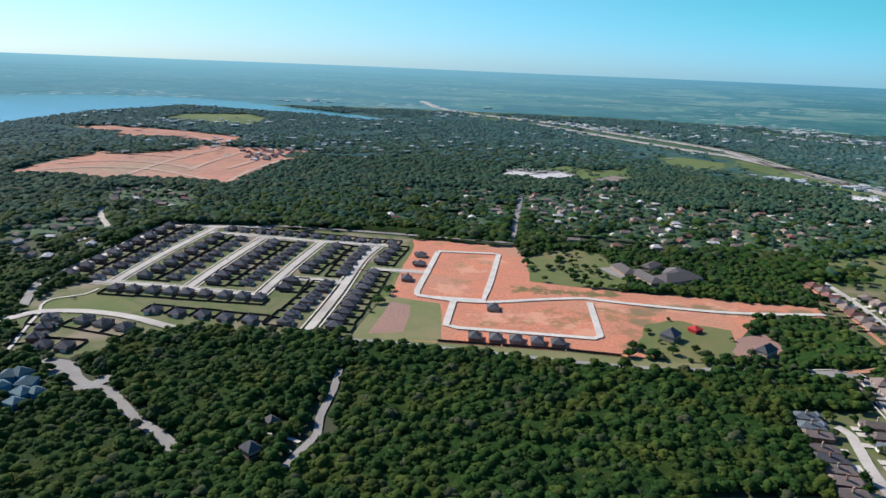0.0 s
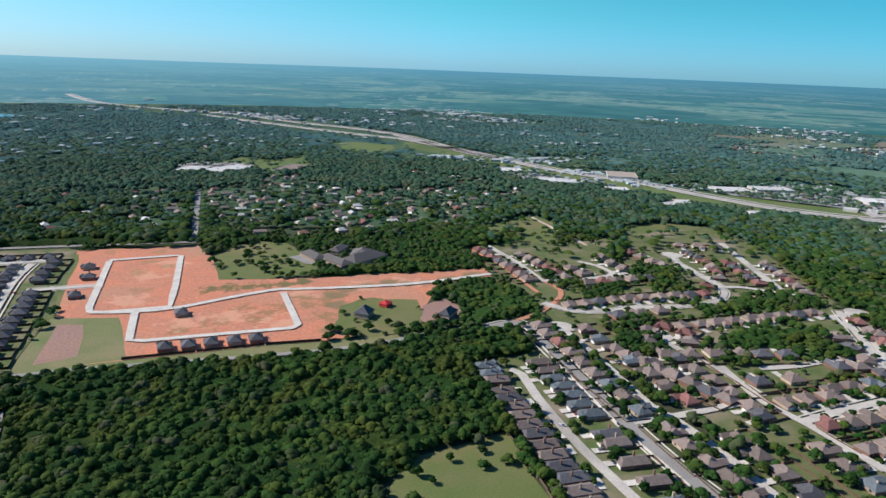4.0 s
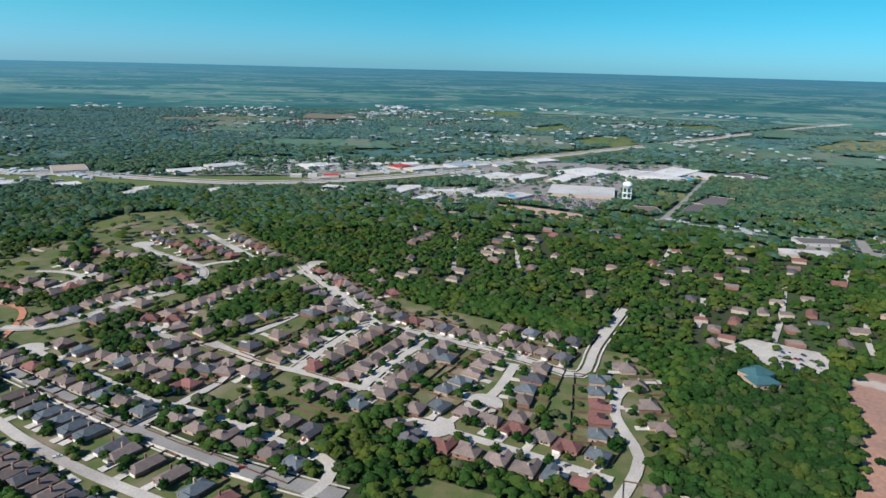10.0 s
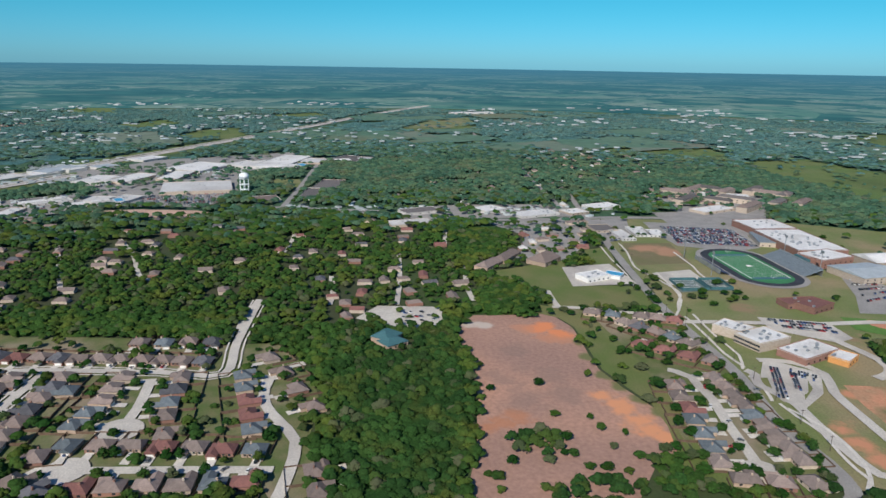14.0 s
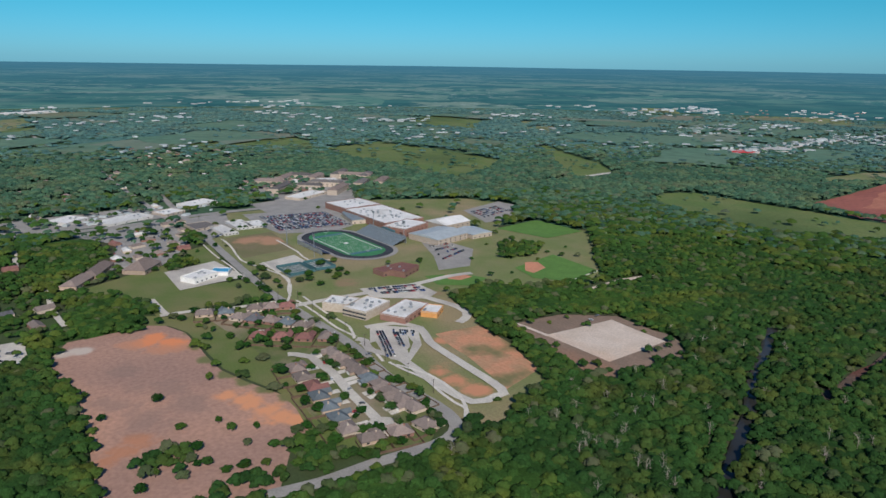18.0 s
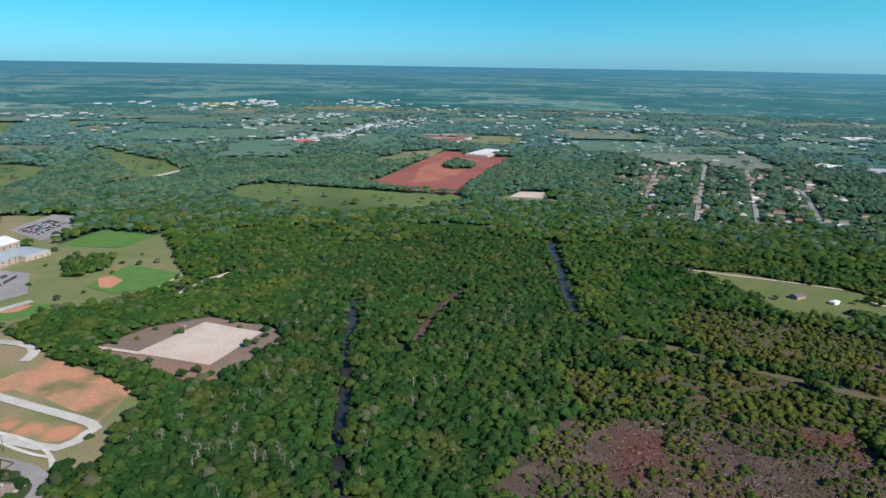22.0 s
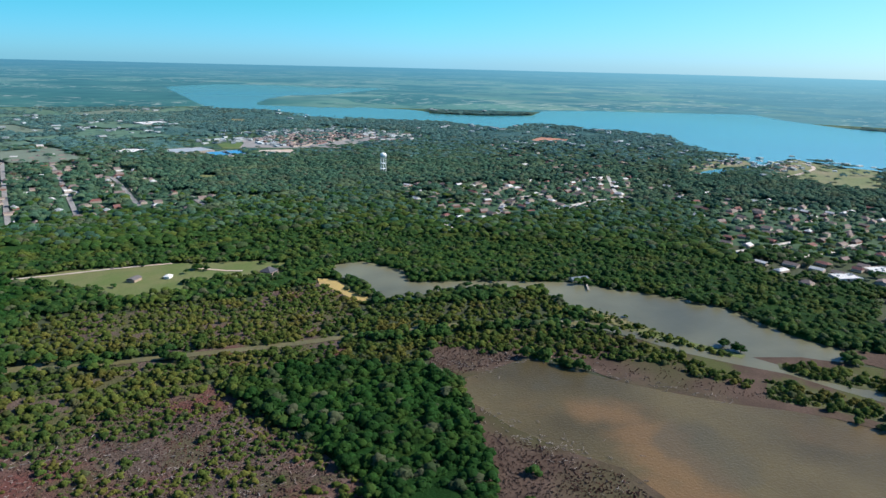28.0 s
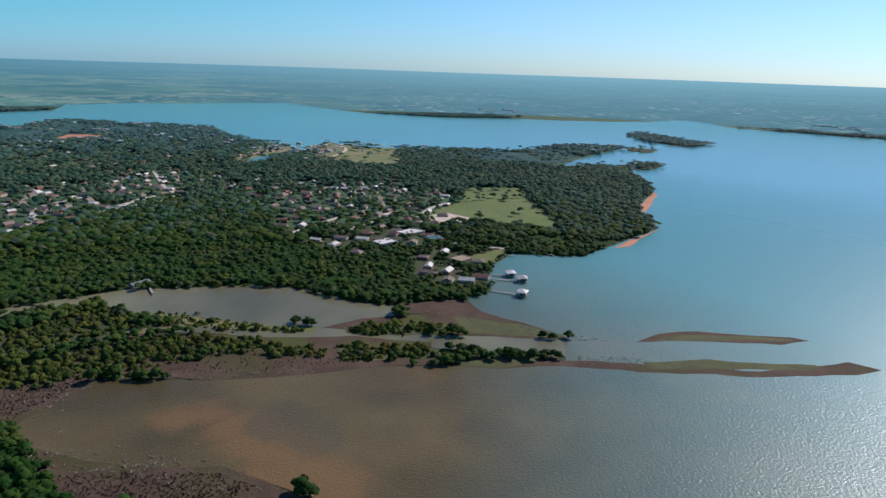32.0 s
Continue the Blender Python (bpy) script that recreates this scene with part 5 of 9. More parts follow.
street([(913, -1085), (900, -1202), (887, -1431), (870, -1562)], 14, M_HIGHW, "pale straight highway")
street([(890, -1822), (852, -2128), (839, -2495), (777, -2874)], 18, M_HIGHW, "pale highway through a small town")
street([(2439, -510), (2067, -476)], 10, M_ASPH, "grey country road")
street([(1589, -454), (1397, -424), (1144, -394), (1045, -375)], 8, M_ASPH, "grey residential street under trees")
for line in ([(1008, 365), (854, 311), (738, 271)], [(969, 274), (884, 236), (794, 208), (772, 189)], [(985, 44), (889, 51), (847, 67)], [(694, 70), (643, 79), (613, 81)], [(852, -88), (746, -78), (661, -66)], [(765, -3), (705, -4), (669, 0)], [(1030, -179), (895, -154)], [(791, -160), (707, -147), (663, -145)], [(702, 150), (721, 142)]):
    street(line, 5.5, M_CONC, "pale street half hidden under trees", 0, free=-0.5)
street([(859, -359), (796, -348), (730, -340), (692, -330)], 2.0, M_WHITEC, "narrow pale footpath")
for line in ([(871, -390), (831, -383), (760, -363), (725, -366), (695, -369), (666, -370), (649, -363), (629, -350), (609, -341)], [(594, -339), (546, -334), (506, -328), (477, -329)], [(416, -318), (397, -318), (374, -320), (349, -314), (330, -311), (320, -311), (311, -302), (302, -302)], [(462, -323), (438, -321), (420, -315)], [(822, -444), (753, -435), (712, -426), (694, -452)]):
    street(line, 2.6, M_WHITEC, "narrow pale winding footpath over grass", free=1)
patch("pavement_lot", [(-294, 494), (-286, 498), (-272, 489), (-265, 473), (-272, 469), (-282, 475)], M_ASPH, "grey asphalt car park beside apartments", 0, wob=0)
for outline in ([(430, 508), (478, 497), (465, 456), (414, 421), (401, 445)], [(591, 630), (639, 633), (592, 556), (550, 556)], [(475, 431), (501, 404), (491, 369), (457, 373)], [(559, 403), (606, 362), (566, 343), (516, 376)], [(603, 509), (695, 491), (689, 454), (603, 460)], [(454, 592), (500, 588), (495, 553), (452, 558)], [(534, 339), (561, 305), (523, 287), (510, 317)], [(455, 657), (491, 640), (478, 589), (444, 606)], [(564, 614), (580, 550), (543, 492), (531, 545)], [(484, 425), (508, 390), (490, 363), (457, 389)], [(631, 517), (642, 460), (597, 413), (589, 460)]):
    species(outline, 0, 0.85)
# groves between the houses, round the ball fields and beside the tilled field
for outline in ([(449, 496), (474, 505), (463, 478), (406, 421), (380, 414), (402, 448)], [(543, 493), (599, 508), (676, 509), (698, 482), (640, 474), (581, 477), (536, 470)], [(478, 420), (529, 434), (577, 434), (620, 412), (591, 385), (537, 383), (494, 399)], [(603, 641), (629, 609), (584, 583), (559, 595), (512, 581), (470, 569), (479, 589)], [(690, 815), (660, 739), (627, 703), (581, 668), (581, 689)], [(625, -662), (586, -710), (554, -660), (563, -608)], [(675, -170), (729, -207), (642, -209), (603, -190), (628, -161)]):
    species(outline, 0, 0.92)
patch("ground_grove", [(515, -480), (507, -530), (478, -552), (455, -594), (411, -634), (350, -560), (395, -512), (412, -462), (436, -440), (473, -452)], M_FLOOR, "wooded ground between ball fields and a gravel pad", 0.95)
for outline in ([(405, -112), (391, -145), (367, -140), (373, -109)], [(347, -114), (343, -155), (319, -229), (309, -230), (325, -154), (328, -120)]):
    species(outline, 4, 0.75)
species([(556, 7), (632, -30), (622, -112), (459, -96), (335, -69), (330, 11), (470, -9)], 4, 1.0, False)
street([(425, -597), (426, -613), (419, -654), (412, -684)], 4.5, M_CALICHE, "pale gravel track into the woods", free=4)

# ---- houses ----
M_ROOFS = [material("roof_grey_brown", (0.215, 0.17, 0.15), (0.175, 0.14, 0.125), scale=0.4, fine=2.5, rand=0.25),
           material("roof_charcoal", (0.115, 0.115, 0.125), (0.09, 0.09, 0.10), scale=0.4, fine=2.5, rand=0.2),
           material("roof_taupe", (0.26, 0.20, 0.175), (0.215, 0.165, 0.145), scale=0.4, fine=2.5, rand=0.2),
           material("roof_red_brown", (0.24, 0.11, 0.095), (0.19, 0.09, 0.08), scale=0.4, fine=2.5, rand=0.25),
           material("roof_slate_blue", (0.14, 0.165, 0.18), (0.11, 0.13, 0.145), scale=0.4, fine=2.5, rand=0.2)]
M_ROOFDB = material("roof_dark_brown", (0.15, 0.135, 0.13), (0.12, 0.11, 0.105), scale=0.4, fine=2.5, rand=0.2)
M_BRICKS = [material("brick_red", (0.28, 0.15, 0.115), (0.23, 0.125, 0.095), scale=0.5, fine=4.0, rand=0.2),
            material("brick_tan", (0.45, 0.34, 0.26), (0.38, 0.28, 0.21), scale=0.5, fine=4.0, rand=0.2),
            material("brick_buff", (0.50, 0.42, 0.34), (0.42, 0.34, 0.27), scale=0.5, fine=4.0, rand=0.2)]
M_WHITE = material("white_paint", (0.78, 0.76, 0.72), (0.70, 0.68, 0.64), scale=0.5, fine=3.0, bump=0.1)
M_GLASS = material("window_glass", (0.03, 0.04, 0.05), rough=0.08, bump=0.0, spec=0.6)
M_FENCE = material("weathered_fence_wood", (0.11, 0.075, 0.05), (0.15, 0.10, 0.07), scale=0.3, fine=3.0)
M_DFENCE = material("dark_stained_fence", (0.045, 0.032, 0.026), (0.06, 0.04, 0.03), scale=0.3, fine=3.0)

def box(bm, x0, x1, y0, y1, z0, z1):
    vs = [bm.verts.new((x, y, z)) for z in (z0, z1) for x, y in ((x0, y0), (x1, y0), (x1, y1), (x0, y1))]
    for q in ((3, 2, 1, 0), (4, 5, 6, 7), (0, 1, 5, 4), (1, 2, 6, 5), (2, 3, 7, 6), (3, 0, 4, 7)):
        bm.faces.new([vs[i] for i in q])

def hip(bm, x0, x1, y0, y1, z, slope=0.55, gable=0.0):
    """A hipped roof over a rectangle, with a fascia; gable: 0 hips, 1 gables."""
    w, d = x1 - x0, y1 - y0
    base = [bm.verts.new((x, y, z - 0.25)) for x, y in ((x0, y0), (x1, y0), (x1, y1), (x0, y1))]
    eave = [bm.verts.new((x, y, z)) for x, y in ((x0, y0), (x1, y0), (x1, y1), (x0, y1))]
    h = min(w, d) / 2 * slope
    cut = min(w, d) / 2 * (1 - gable)
    if w >= d:
        a, b = bm.verts.new((x0 + cut, (y0 + y1) / 2, z + h)), bm.verts.new((x1 - cut + 0.01, (y0 + y1) / 2, z + h))
        faces = ((eave[0], eave[1], b, a), (eave[1], eave[2], b), (eave[2], eave[3], a, b), (eave[3], eave[0], a))
    else:
        a, b = bm.verts.new(((x0 + x1) / 2, y0 + cut, z + h)), bm.verts.new(((x0 + x1) / 2, y1 - cut + 0.01, z + h))
        faces = ((eave[0], eave[1], a), (eave[1], eave[2], b, a), (eave[2], eave[3], b), (eave[3], eave[0], a, b))
    for f in faces:
        bm.faces.new(f)
    for i in range(4):
        j = (i + 1) % 4
        bm.faces.new((base[i], base[j], eave[j], eave[i]))
    bm.faces.new(base[::-1])

def boxes(*bs):
    bm = bmesh.new()
    for b in bs:
        box(bm, *b)
    return bm

def house(w, d, roof, wall, label, wing=(-1, 6.5, 4.0), slope=0.55, gable=0.0, detail=2, wallh=2.8):
    """A one-storey house about the origin, its front to +y. wing: side, width and depth of the garage wing. detail 0: walls and roof."""
    home = tagged(new("house"), label, "house")
    o = 0.5
    s, ww, wd = wing
    bm = boxes((-w / 2, w / 2, -d / 2, d / 2, 0, wallh))
    x0 = -w / 2 if s < 0 else w / 2 - ww
    if ww:
        box(bm, x0 + 0.02, x0 + ww - 0.02, d / 2 - 0.5, d / 2 + wd, 0, wallh - 0.02)
    part("wall", bm, wall, home)
    bm = bmesh.new()
    hip(bm, -w / 2 - o, w / 2 + o, -d / 2 - o, d / 2 + o, wallh + 0.1, slope, gable)
    if ww:
        hip(bm, x0 - o, x0 + ww + o, d / 2 - ww * 0.5 - o, d / 2 + wd + o, wallh + 0.14, slope, 1.0 if gable == 0 else 0.0)
    cap = part("roof", bm, roof, home)
    if detail:
        bm = boxes((x0 + ww / 2 - 2.4, x0 + ww / 2 + 2.4, d / 2 + wd, d / 2 + wd + 0.06, 0.05, 2.2)) if ww else boxes((-w / 2 + 1, -w / 2 + 5.8, d / 2, d / 2 + 0.06, 0.05, 2.2))
        part("garage_door", bm, M_WHITE, home, "white panelled garage door")
        cx = w * 0.18
        part("chimney", boxes((cx - 0.55, cx + 0.55, -1.2, -0.2, wallh, wallh + d / 2 * slope + 1.0)), wall, cap)
    if detail > 1:
        q = -1 if s > 0 else 1
        for k, (xa, ya, fr) in enumerate(((q * w * 0.12, d / 2, 1), (q * w * 0.34, d / 2, 1), (-w * 0.25, -d / 2, -1), (w * 0.25, -d / 2, -1))):
            part("window", boxes((xa - 0.8, xa + 0.8, ya - 0.03, ya + 0.05 if fr > 0 else ya + 0.03, 0.9, 2.2) if fr > 0 else (xa - 0.9, xa + 0.9, ya - 0.05, ya + 0.03, 0.9, 2.2)), M_GLASS, home, "dark window pane" if k == 0 else "")
        part("front_door", boxes((q * w * 0.23 - 0.5, q * w * 0.23 + 0.5, d / 2 - 0.03, d / 2 + 0.05, 0.05, 2.1)), M_FENCE, home, "brown front door")
    return home

rng = random.Random(5)
RO = [("grey-brown", 0), ("charcoal", 1), ("taupe", 2), ("red-brown", 3), ("slate-blue", 4)]
WA = ["red brick", "tan brick", "buff brick"]
STASH = pose(0, 0, -50)

def kinds(specs, detail, words):
    out = []
    for w, d, r, b, wing, sl, ga in specs:
        h = house(w, d, M_ROOFS[r], M_BRICKS[b], f"{words} of {WA[b]} with {RO[r][0]} roof", wing, sl, ga, detail)
        out.append(h)
    return out

OLD_HOMES = kinds([(15, 11.5, 0, 0, (-1, 6.5, 4), 0.6, 0), (14, 12, 2, 1, (1, 6.5, 4), 0.6, 0), (16, 11, 0, 1, (1, 7, 3.5), 0.55, 0.6), (14.5, 12.5, 1, 0, (-1, 6.5, 4.5), 0.65, 0),
                   (15, 12, 2, 0, (-1, 6.5, 3), 0.6, 0), (15.5, 11, 3, 0, (1, 6.5, 4), 0.6, 0), (14, 12, 4, 1, (-1, 6.5, 4), 0.55, 0), (15, 12, 0, 2, (1, 6, 4.5), 0.6, 0)], 2, "one-storey suburban house")
LONG_HOMES = kinds([(10, 18, 0, 0, (-1, 6, 2), 0.5, 0.7), (10.5, 17.5, 1, 0, (1, 6, 2.5), 0.5, 0.7), (10.2, 18, 3, 0, (-1, 6, 2), 0.5, 0.6), (10, 18, 0, 1, (1, 6, 2), 0.5, 0.7), (10.5, 17.5, 4, 1, (-1, 6, 2.5), 0.5, 0)], 2, "long narrow suburban house")
FAR_HOMES = kinds([(15, 11.5, 0, 0, (-1, 6.5, 4), 0.6, 0), (14, 12, 2, 1, (1, 6.5, 4), 0.6, 0), (15.5, 12, 1, 0, (1, 7, 3.5), 0.55, 0), (14.5, 12.5, 2, 2, (-1, 6.5, 4.5), 0.6, 0.6), (15, 11.5, 3, 0, (1, 6.5, 4), 0.6, 0)], 1, "one-storey suburban house")
NEW_HOMES = kinds([(11.2, 13.5, 1, 0, (-1, 5.4, 1.8), 0.62, 0), (11, 13, 1, 1, (1, 5.4, 2), 0.62, 0), (11.4, 13, 1, 0, (1, 5.4, 2.4), 0.6, 0)], 1, "new one-storey house")
PALE = material("pale_metal_roof", (0.62, 0.60, 0.57), (0.54, 0.52, 0.50), scale=0.2, fine=2.0, rand=0.25, rough=0.6)
ALL_TYPES = OLD_HOMES + LONG_HOMES + FAR_HOMES + NEW_HOMES
PLACED, HOMES = [], []

def put_home(kindlist, x, y, ang, group, scale=1.0):
    h = rng.choice(kindlist)
    if any((x - a) ** 2 + (y - b) ** 2 < 120 for a, b in PLACED[-160:]):
        return None
    PLACED.append((x, y))
    clear_disc(x, y, 8.5)
    m = pose(x, y, 0.45, 0, 0, ang)
    r = math.hypot(x, y)
    if r > NEAR:
        p = warp(np.array([x]), np.array([y]), np.array([0.45]))[0]
        m = Matrix.Translation(p) @ Matrix.Rotation(radians(ang), 4, "Z")
    c = copy_thing(h, m)
    c["group"] = group
    HOMES.append(c)
    return c

DRIVES, YARDS = [], {"wood": [], "dark": []}

def row(line, n, face, kindlist, group, drive=9.0, turn=0.0, skip=0.0):
    """n houses evenly along a line of two or more places; face 1 or -1: the front looks to the left or right of the line."""
    a = np.array(line, float)
    seg = np.hypot(*np.diff(a, axis=0).T)
    cum = np.concatenate([[0], np.cumsum(seg)])
    for k in range(n):
        s = cum[-1] * (k / (n - 1) if n > 1 else 0.5)
        i = min(int(np.searchsorted(cum, s, "right")) - 1, len(seg) - 1)
        t = (s - cum[i]) / seg[i]
        d = (a[i + 1] - a[i]) / seg[i]
        p = a[i] + (a[i + 1] - a[i]) * t
        nrm = np.array((-d[1], d[0])) * face
        ang = math.degrees(math.atan2(nrm[1], nrm[0])) - 90 + rng.uniform(-2.5, 2.5) + turn
        x, y = p + nrm * rng.uniform(-1.2, 1.2) + d * rng.uniform(-0.8, 0.8)
        if rng.random() < skip:
            continue
        made = put_home(kindlist, x, y, ang, group)
        if made and group != SITEH:
            gap = cum[-1] / max(1, n - 1) if n > 1 else 18.0
            YARDS["dark" if kindlist is NEW_HOMES else "wood"].append((x, y, nrm, d, min(gap, 24.0)))
        if made and drive:
            DRIVES.append((x, y, nrm, d, drive, rng.choice((-1, 1))))

FAR_SPOTS = []

def far_estate(quad, rows, cols, roofs=(2, 3, 3, 6, 4), fill=0.9):
    """Rows of houses within four corners, for estates seen from far away; they end up in the one mesh of small houses."""
    q = [np.array(p, float) for p in quad]
    cover(quad, 0.25)
    for i in range(rows):
        for j in range(cols):
            a, b = (i + 0.5) / rows, (j + 0.5) / cols
            p = (q[0] * (1 - b) + q[1] * b) * (1 - a) + (q[3] * (1 - b) + q[2] * b) * a
            d = q[1] - q[0]
            if rng.random() < fill:
                FAR_SPOTS.append((p[0] + rng.uniform(-4, 4), p[1] + rng.uniform(-4, 4), math.degrees(math.atan2(d[1], d[0])) + rng.uniform(-6, 6), roofs))
                PLACED.append((p[0], p[1]))

ESTATE, SITEH = "houses of the new estate", "houses on the building site"
row([(-390, 720), (-372, 952)], 9, 1, NEW_HOMES, ESTATE, 0)
row([(-356, 708), (-334, 945)], 11, -1, NEW_HOMES, ESTATE, 0)
row([(-312, 724), (-289, 906)], 8, 1, NEW_HOMES, ESTATE, 0)
row([(-279, 720), (-255, 893)], 8, -1, NEW_HOMES, ESTATE, 0)
row([(-235, 713), (-209, 882)], 9, 1, NEW_HOMES, ESTATE, 0)
row([(-199, 712), (-175, 876)], 9, -1, NEW_HOMES, ESTATE, 0)
row([(-156, 700), (-155, 724)], 2, 1, NEW_HOMES, ESTATE, 0)
row([(-148, 767), (-127, 877)], 6, 1, NEW_HOMES, ESTATE, 0)
row([(-105, 757), (-93, 868)], 6, -1, NEW_HOMES, ESTATE, 0)
row([(-135, 601), (-115, 717)], 7, -1, NEW_HOMES, ESTATE, 0)
row([(-90, 595), (-69, 764)], 10, 1, NEW_HOMES, ESTATE, 0)
row([(-65, 812), (-54, 880)], 4, 1, NEW_HOMES, ESTATE, 0)
row([(-323, 678), (-174, 665)], 9, 1, NEW_HOMES, ESTATE, 0)
row([(-261, 617), (-167, 602)], 5, -1, NEW_HOMES, ESTATE, 0)
row([(-284, 946), (-60, 903)], 12, -1, NEW_HOMES, ESTATE, 0)
row([(-341, 588), (-329, 545)], 3, 1, NEW_HOMES, ESTATE, 0)
row([(-315, 528), (-296, 527)], 2, -1, NEW_HOMES, ESTATE, 0)
row([(-312, 587), (-269, 573)], 3, 1, NEW_HOMES, ESTATE, 0)
row([(37, 581), (111, 574)], 5, 1, NEW_HOMES, SITEH, 0)
row([(57, 661), (59, 661)], 1, 1, NEW_HOMES, SITEH, 0)
row([(-17, 847), (-19, 806)], 2, -1, NEW_HOMES, SITEH, 0)
row([(-31, 746), (-30, 746)], 1, 1, NEW_HOMES, SITEH, 0)
SUB = "houses of the older suburb"
row([(257, 408), (232, 268)], 12, 1, LONG_HOMES, SUB, 9)
row([(267, 452), (262, 425)], 3, 1, LONG_HOMES, SUB, 0)
row([(312, 441), (297, 353)], 7, -1, LONG_HOMES, SUB, 9)
row([(290, 326), (271, 229)], 10, -1, LONG_HOMES, SUB, 9)
row([(359, 514), (333, 344)], 9, 1, OLD_HOMES, SUB, 10)
row([(333, 315), (319, 215)], 6, 1, OLD_HOMES, SUB, 10)
row([(398, 490), (377, 344)], 7, -1, OLD_HOMES, SUB, 10)
row([(367, 289), (358, 227)], 4, -1, OLD_HOMES, SUB, 10)
row([(430, 405), (415, 319)], 5, -1, OLD_HOMES, SUB, 10)
row([(572, 262), (543, 100)], 11, -1, OLD_HOMES, SUB, 10)
row([(655, 377), (582, 283)], 6, -1, OLD_HOMES, SUB, 10)
row([(691, 351), (634, 298)], 3, -1, OLD_HOMES, SUB, 10)
row([(588, 158), (582, 99)], 4, -1, OLD_HOMES, SUB, 10)
row([(541, 310), (499, 316)], 3, 1, OLD_HOMES, SUB, 10)
row([(538, 263), (443, 276)], 6, -1, OLD_HOMES, SUB, 10)
row([(529, 236), (439, 245)], 6, 1, OLD_HOMES, SUB, 10)
row([(525, 198), (423, 207)], 7, -1, OLD_HOMES, SUB, 10)
row([(520, 154), (448, 167)], 5, 1, OLD_HOMES, SUB, 10)
row([(513, 112), (454, 111)], 4, -1, OLD_HOMES, SUB, 10)
row([(510, 68), (428, 53)], 5, 1, OLD_HOMES, SUB, 10)
row([(543, 49), (454, 12)], 4, -1, OLD_HOMES, SUB, 10)
row([(424, 162), (402, 48)], 7, -1, OLD_HOMES, SUB, 10)
row([(374, 142), (366, 50)], 6, 1, OLD_HOMES, SUB, 10)
row([(408, 257), (401, 216)], 3, 1, OLD_HOMES, SUB, 10)
row([(385, 179), (373, 164)], 2, 1, OLD_HOMES, SUB, 10)
row([(372, 12), (352, 10)], 2, 1, OLD_HOMES, SUB, 10)
row([(456, 346), (486, 339)], 2, 1, OLD_HOMES, SUB, 10)
row([(447, 314), (485, 308)], 3, -1, OLD_HOMES, SUB, 10)
row([(545, 340), (562, 335)], 2, 1, OLD_HOMES, SUB, 8)
row([(411, 307), (411, 306)], 1, -1, OLD_HOMES, SUB, 8)
row([(501, 187), (502, 187)], 1, 1, OLD_HOMES, SUB, 8)
row([(410, 176), (411, 176)], 1, 1, OLD_HOMES, SUB, 0)
row([(428, 107), (429, 107)], 1, -1, OLD_HOMES, SUB, 0)
for line, n, face in (([(441, 776), (430, 643)], 8, 1), ([(479, 734), (477, 637)], 6, -1), ([(503, 664), (504, 641)], 2, 1), ([(572, 690), (566, 640)], 3, -1), ([(487, 606), (566, 598)], 5, 1), ([(417, 553), (430, 550)], 1, -1), ([(440, 551), (480, 550), (530, 540), (588, 531)], 9, -1),
                      ([(450, 508), (500, 505)], 3, 1), ([(626, 700), (625, 663), (624, 634)], 4, 1), ([(705, 672), (694, 640), (680, 608), (655, 570)], 6, -1), ([(722, 708), (764, 680)], 3, -1), ([(760, 595), (704, 492)], 6, -1), ([(715, 618), (680, 540)], 5, 1), ([(612, 552), (595, 535)], 2, 1), ([(470, 468), (480, 448), (468, 430)], 3, -1)):
    row(line, n, face, FAR_HOMES, SUB, 9)
row([(450, 468), (649, 444)], 11, -1, FAR_HOMES, SUB, 8)
row([(425, 415), (525, 376)], 6, 1, FAR_HOMES, SUB, 8)
row([(441, 470), (423, 424)], 3, 1, FAR_HOMES, SUB, 8)
row([(392, 427), (406, 334)], 7, 1, FAR_HOMES, SUB, 8)
row([(608, 390), (554, 294)], 5, 1, FAR_HOMES, SUB, 8)
row([(668, 406), (596, 297)], 6, -1, FAR_HOMES, SUB, 8)
SCH = "houses beside the school"
for line, n, face in (([(450, -254), (348, -231)], 7, 1), ([(456, -292), (344, -282)], 9, -1), ([(328, -236), (322, -255)], 2, 1), ([(583, -272), (527, -305)], 5, 1), ([(529, -265), (487, -306)], 4, 1), ([(611, -251), (603, -268)], 2, 1), ([(595, -295), (580, -320)], 3, 1), ([(325, -274), (314, -274)], 1, 1)):
    row(line, n, face, OLD_HOMES, SCH, 8)

def density(key, xy):
    c, half = CELL[key]
    ij = np.clip(((xy + half) / c).astype(int), 0, COVER[key].shape[0] - 1)
    return COVER[key][ij[:, 1], ij[:, 0]], ij

def scatter_homes(pts, n, roofs=(2, 2, 2, 3, 3, 4, 4, 5), least=-1.0):
    """Small houses strewn among trees, each in its yard; they end up in one mesh."""
    if least < 0:
        cover(pts, 0.85, True)
    p = np.array(pts, float)
    lo, hi = p.min(0), p.max(0)
    made = 0
    for _ in range(n * 14):
        if made >= n:
            break
        x, y = rng.uniform(lo[0], hi[0]), rng.uniform(lo[1], hi[1])
        if inside(p, np.array([x]), np.array([y]))[0] and all((x - a) ** 2 + (y - b) ** 2 > 420 for a, b in PLACED) and density("near", np.array([[x, y]]))[0][0] > least:
            made += 1
            PLACED.append((x, y))
            FAR_SPOTS.append((x, y, rng.choice((0, 90, 180, 270)) + rng.uniform(-12, 12), roofs))
            g = 1.0 if math.hypot(x, y) < 900 else 1.2
            cover([(x - 19 * g, y - 15 * g), (x + 15 * g, y - 19 * g), (x + 19 * g, y + 16 * g), (x - 16 * g, y + 19 * g)], 0.2, True)
            clear_disc(x, y, 8.5 if x > 500 else 12.5)

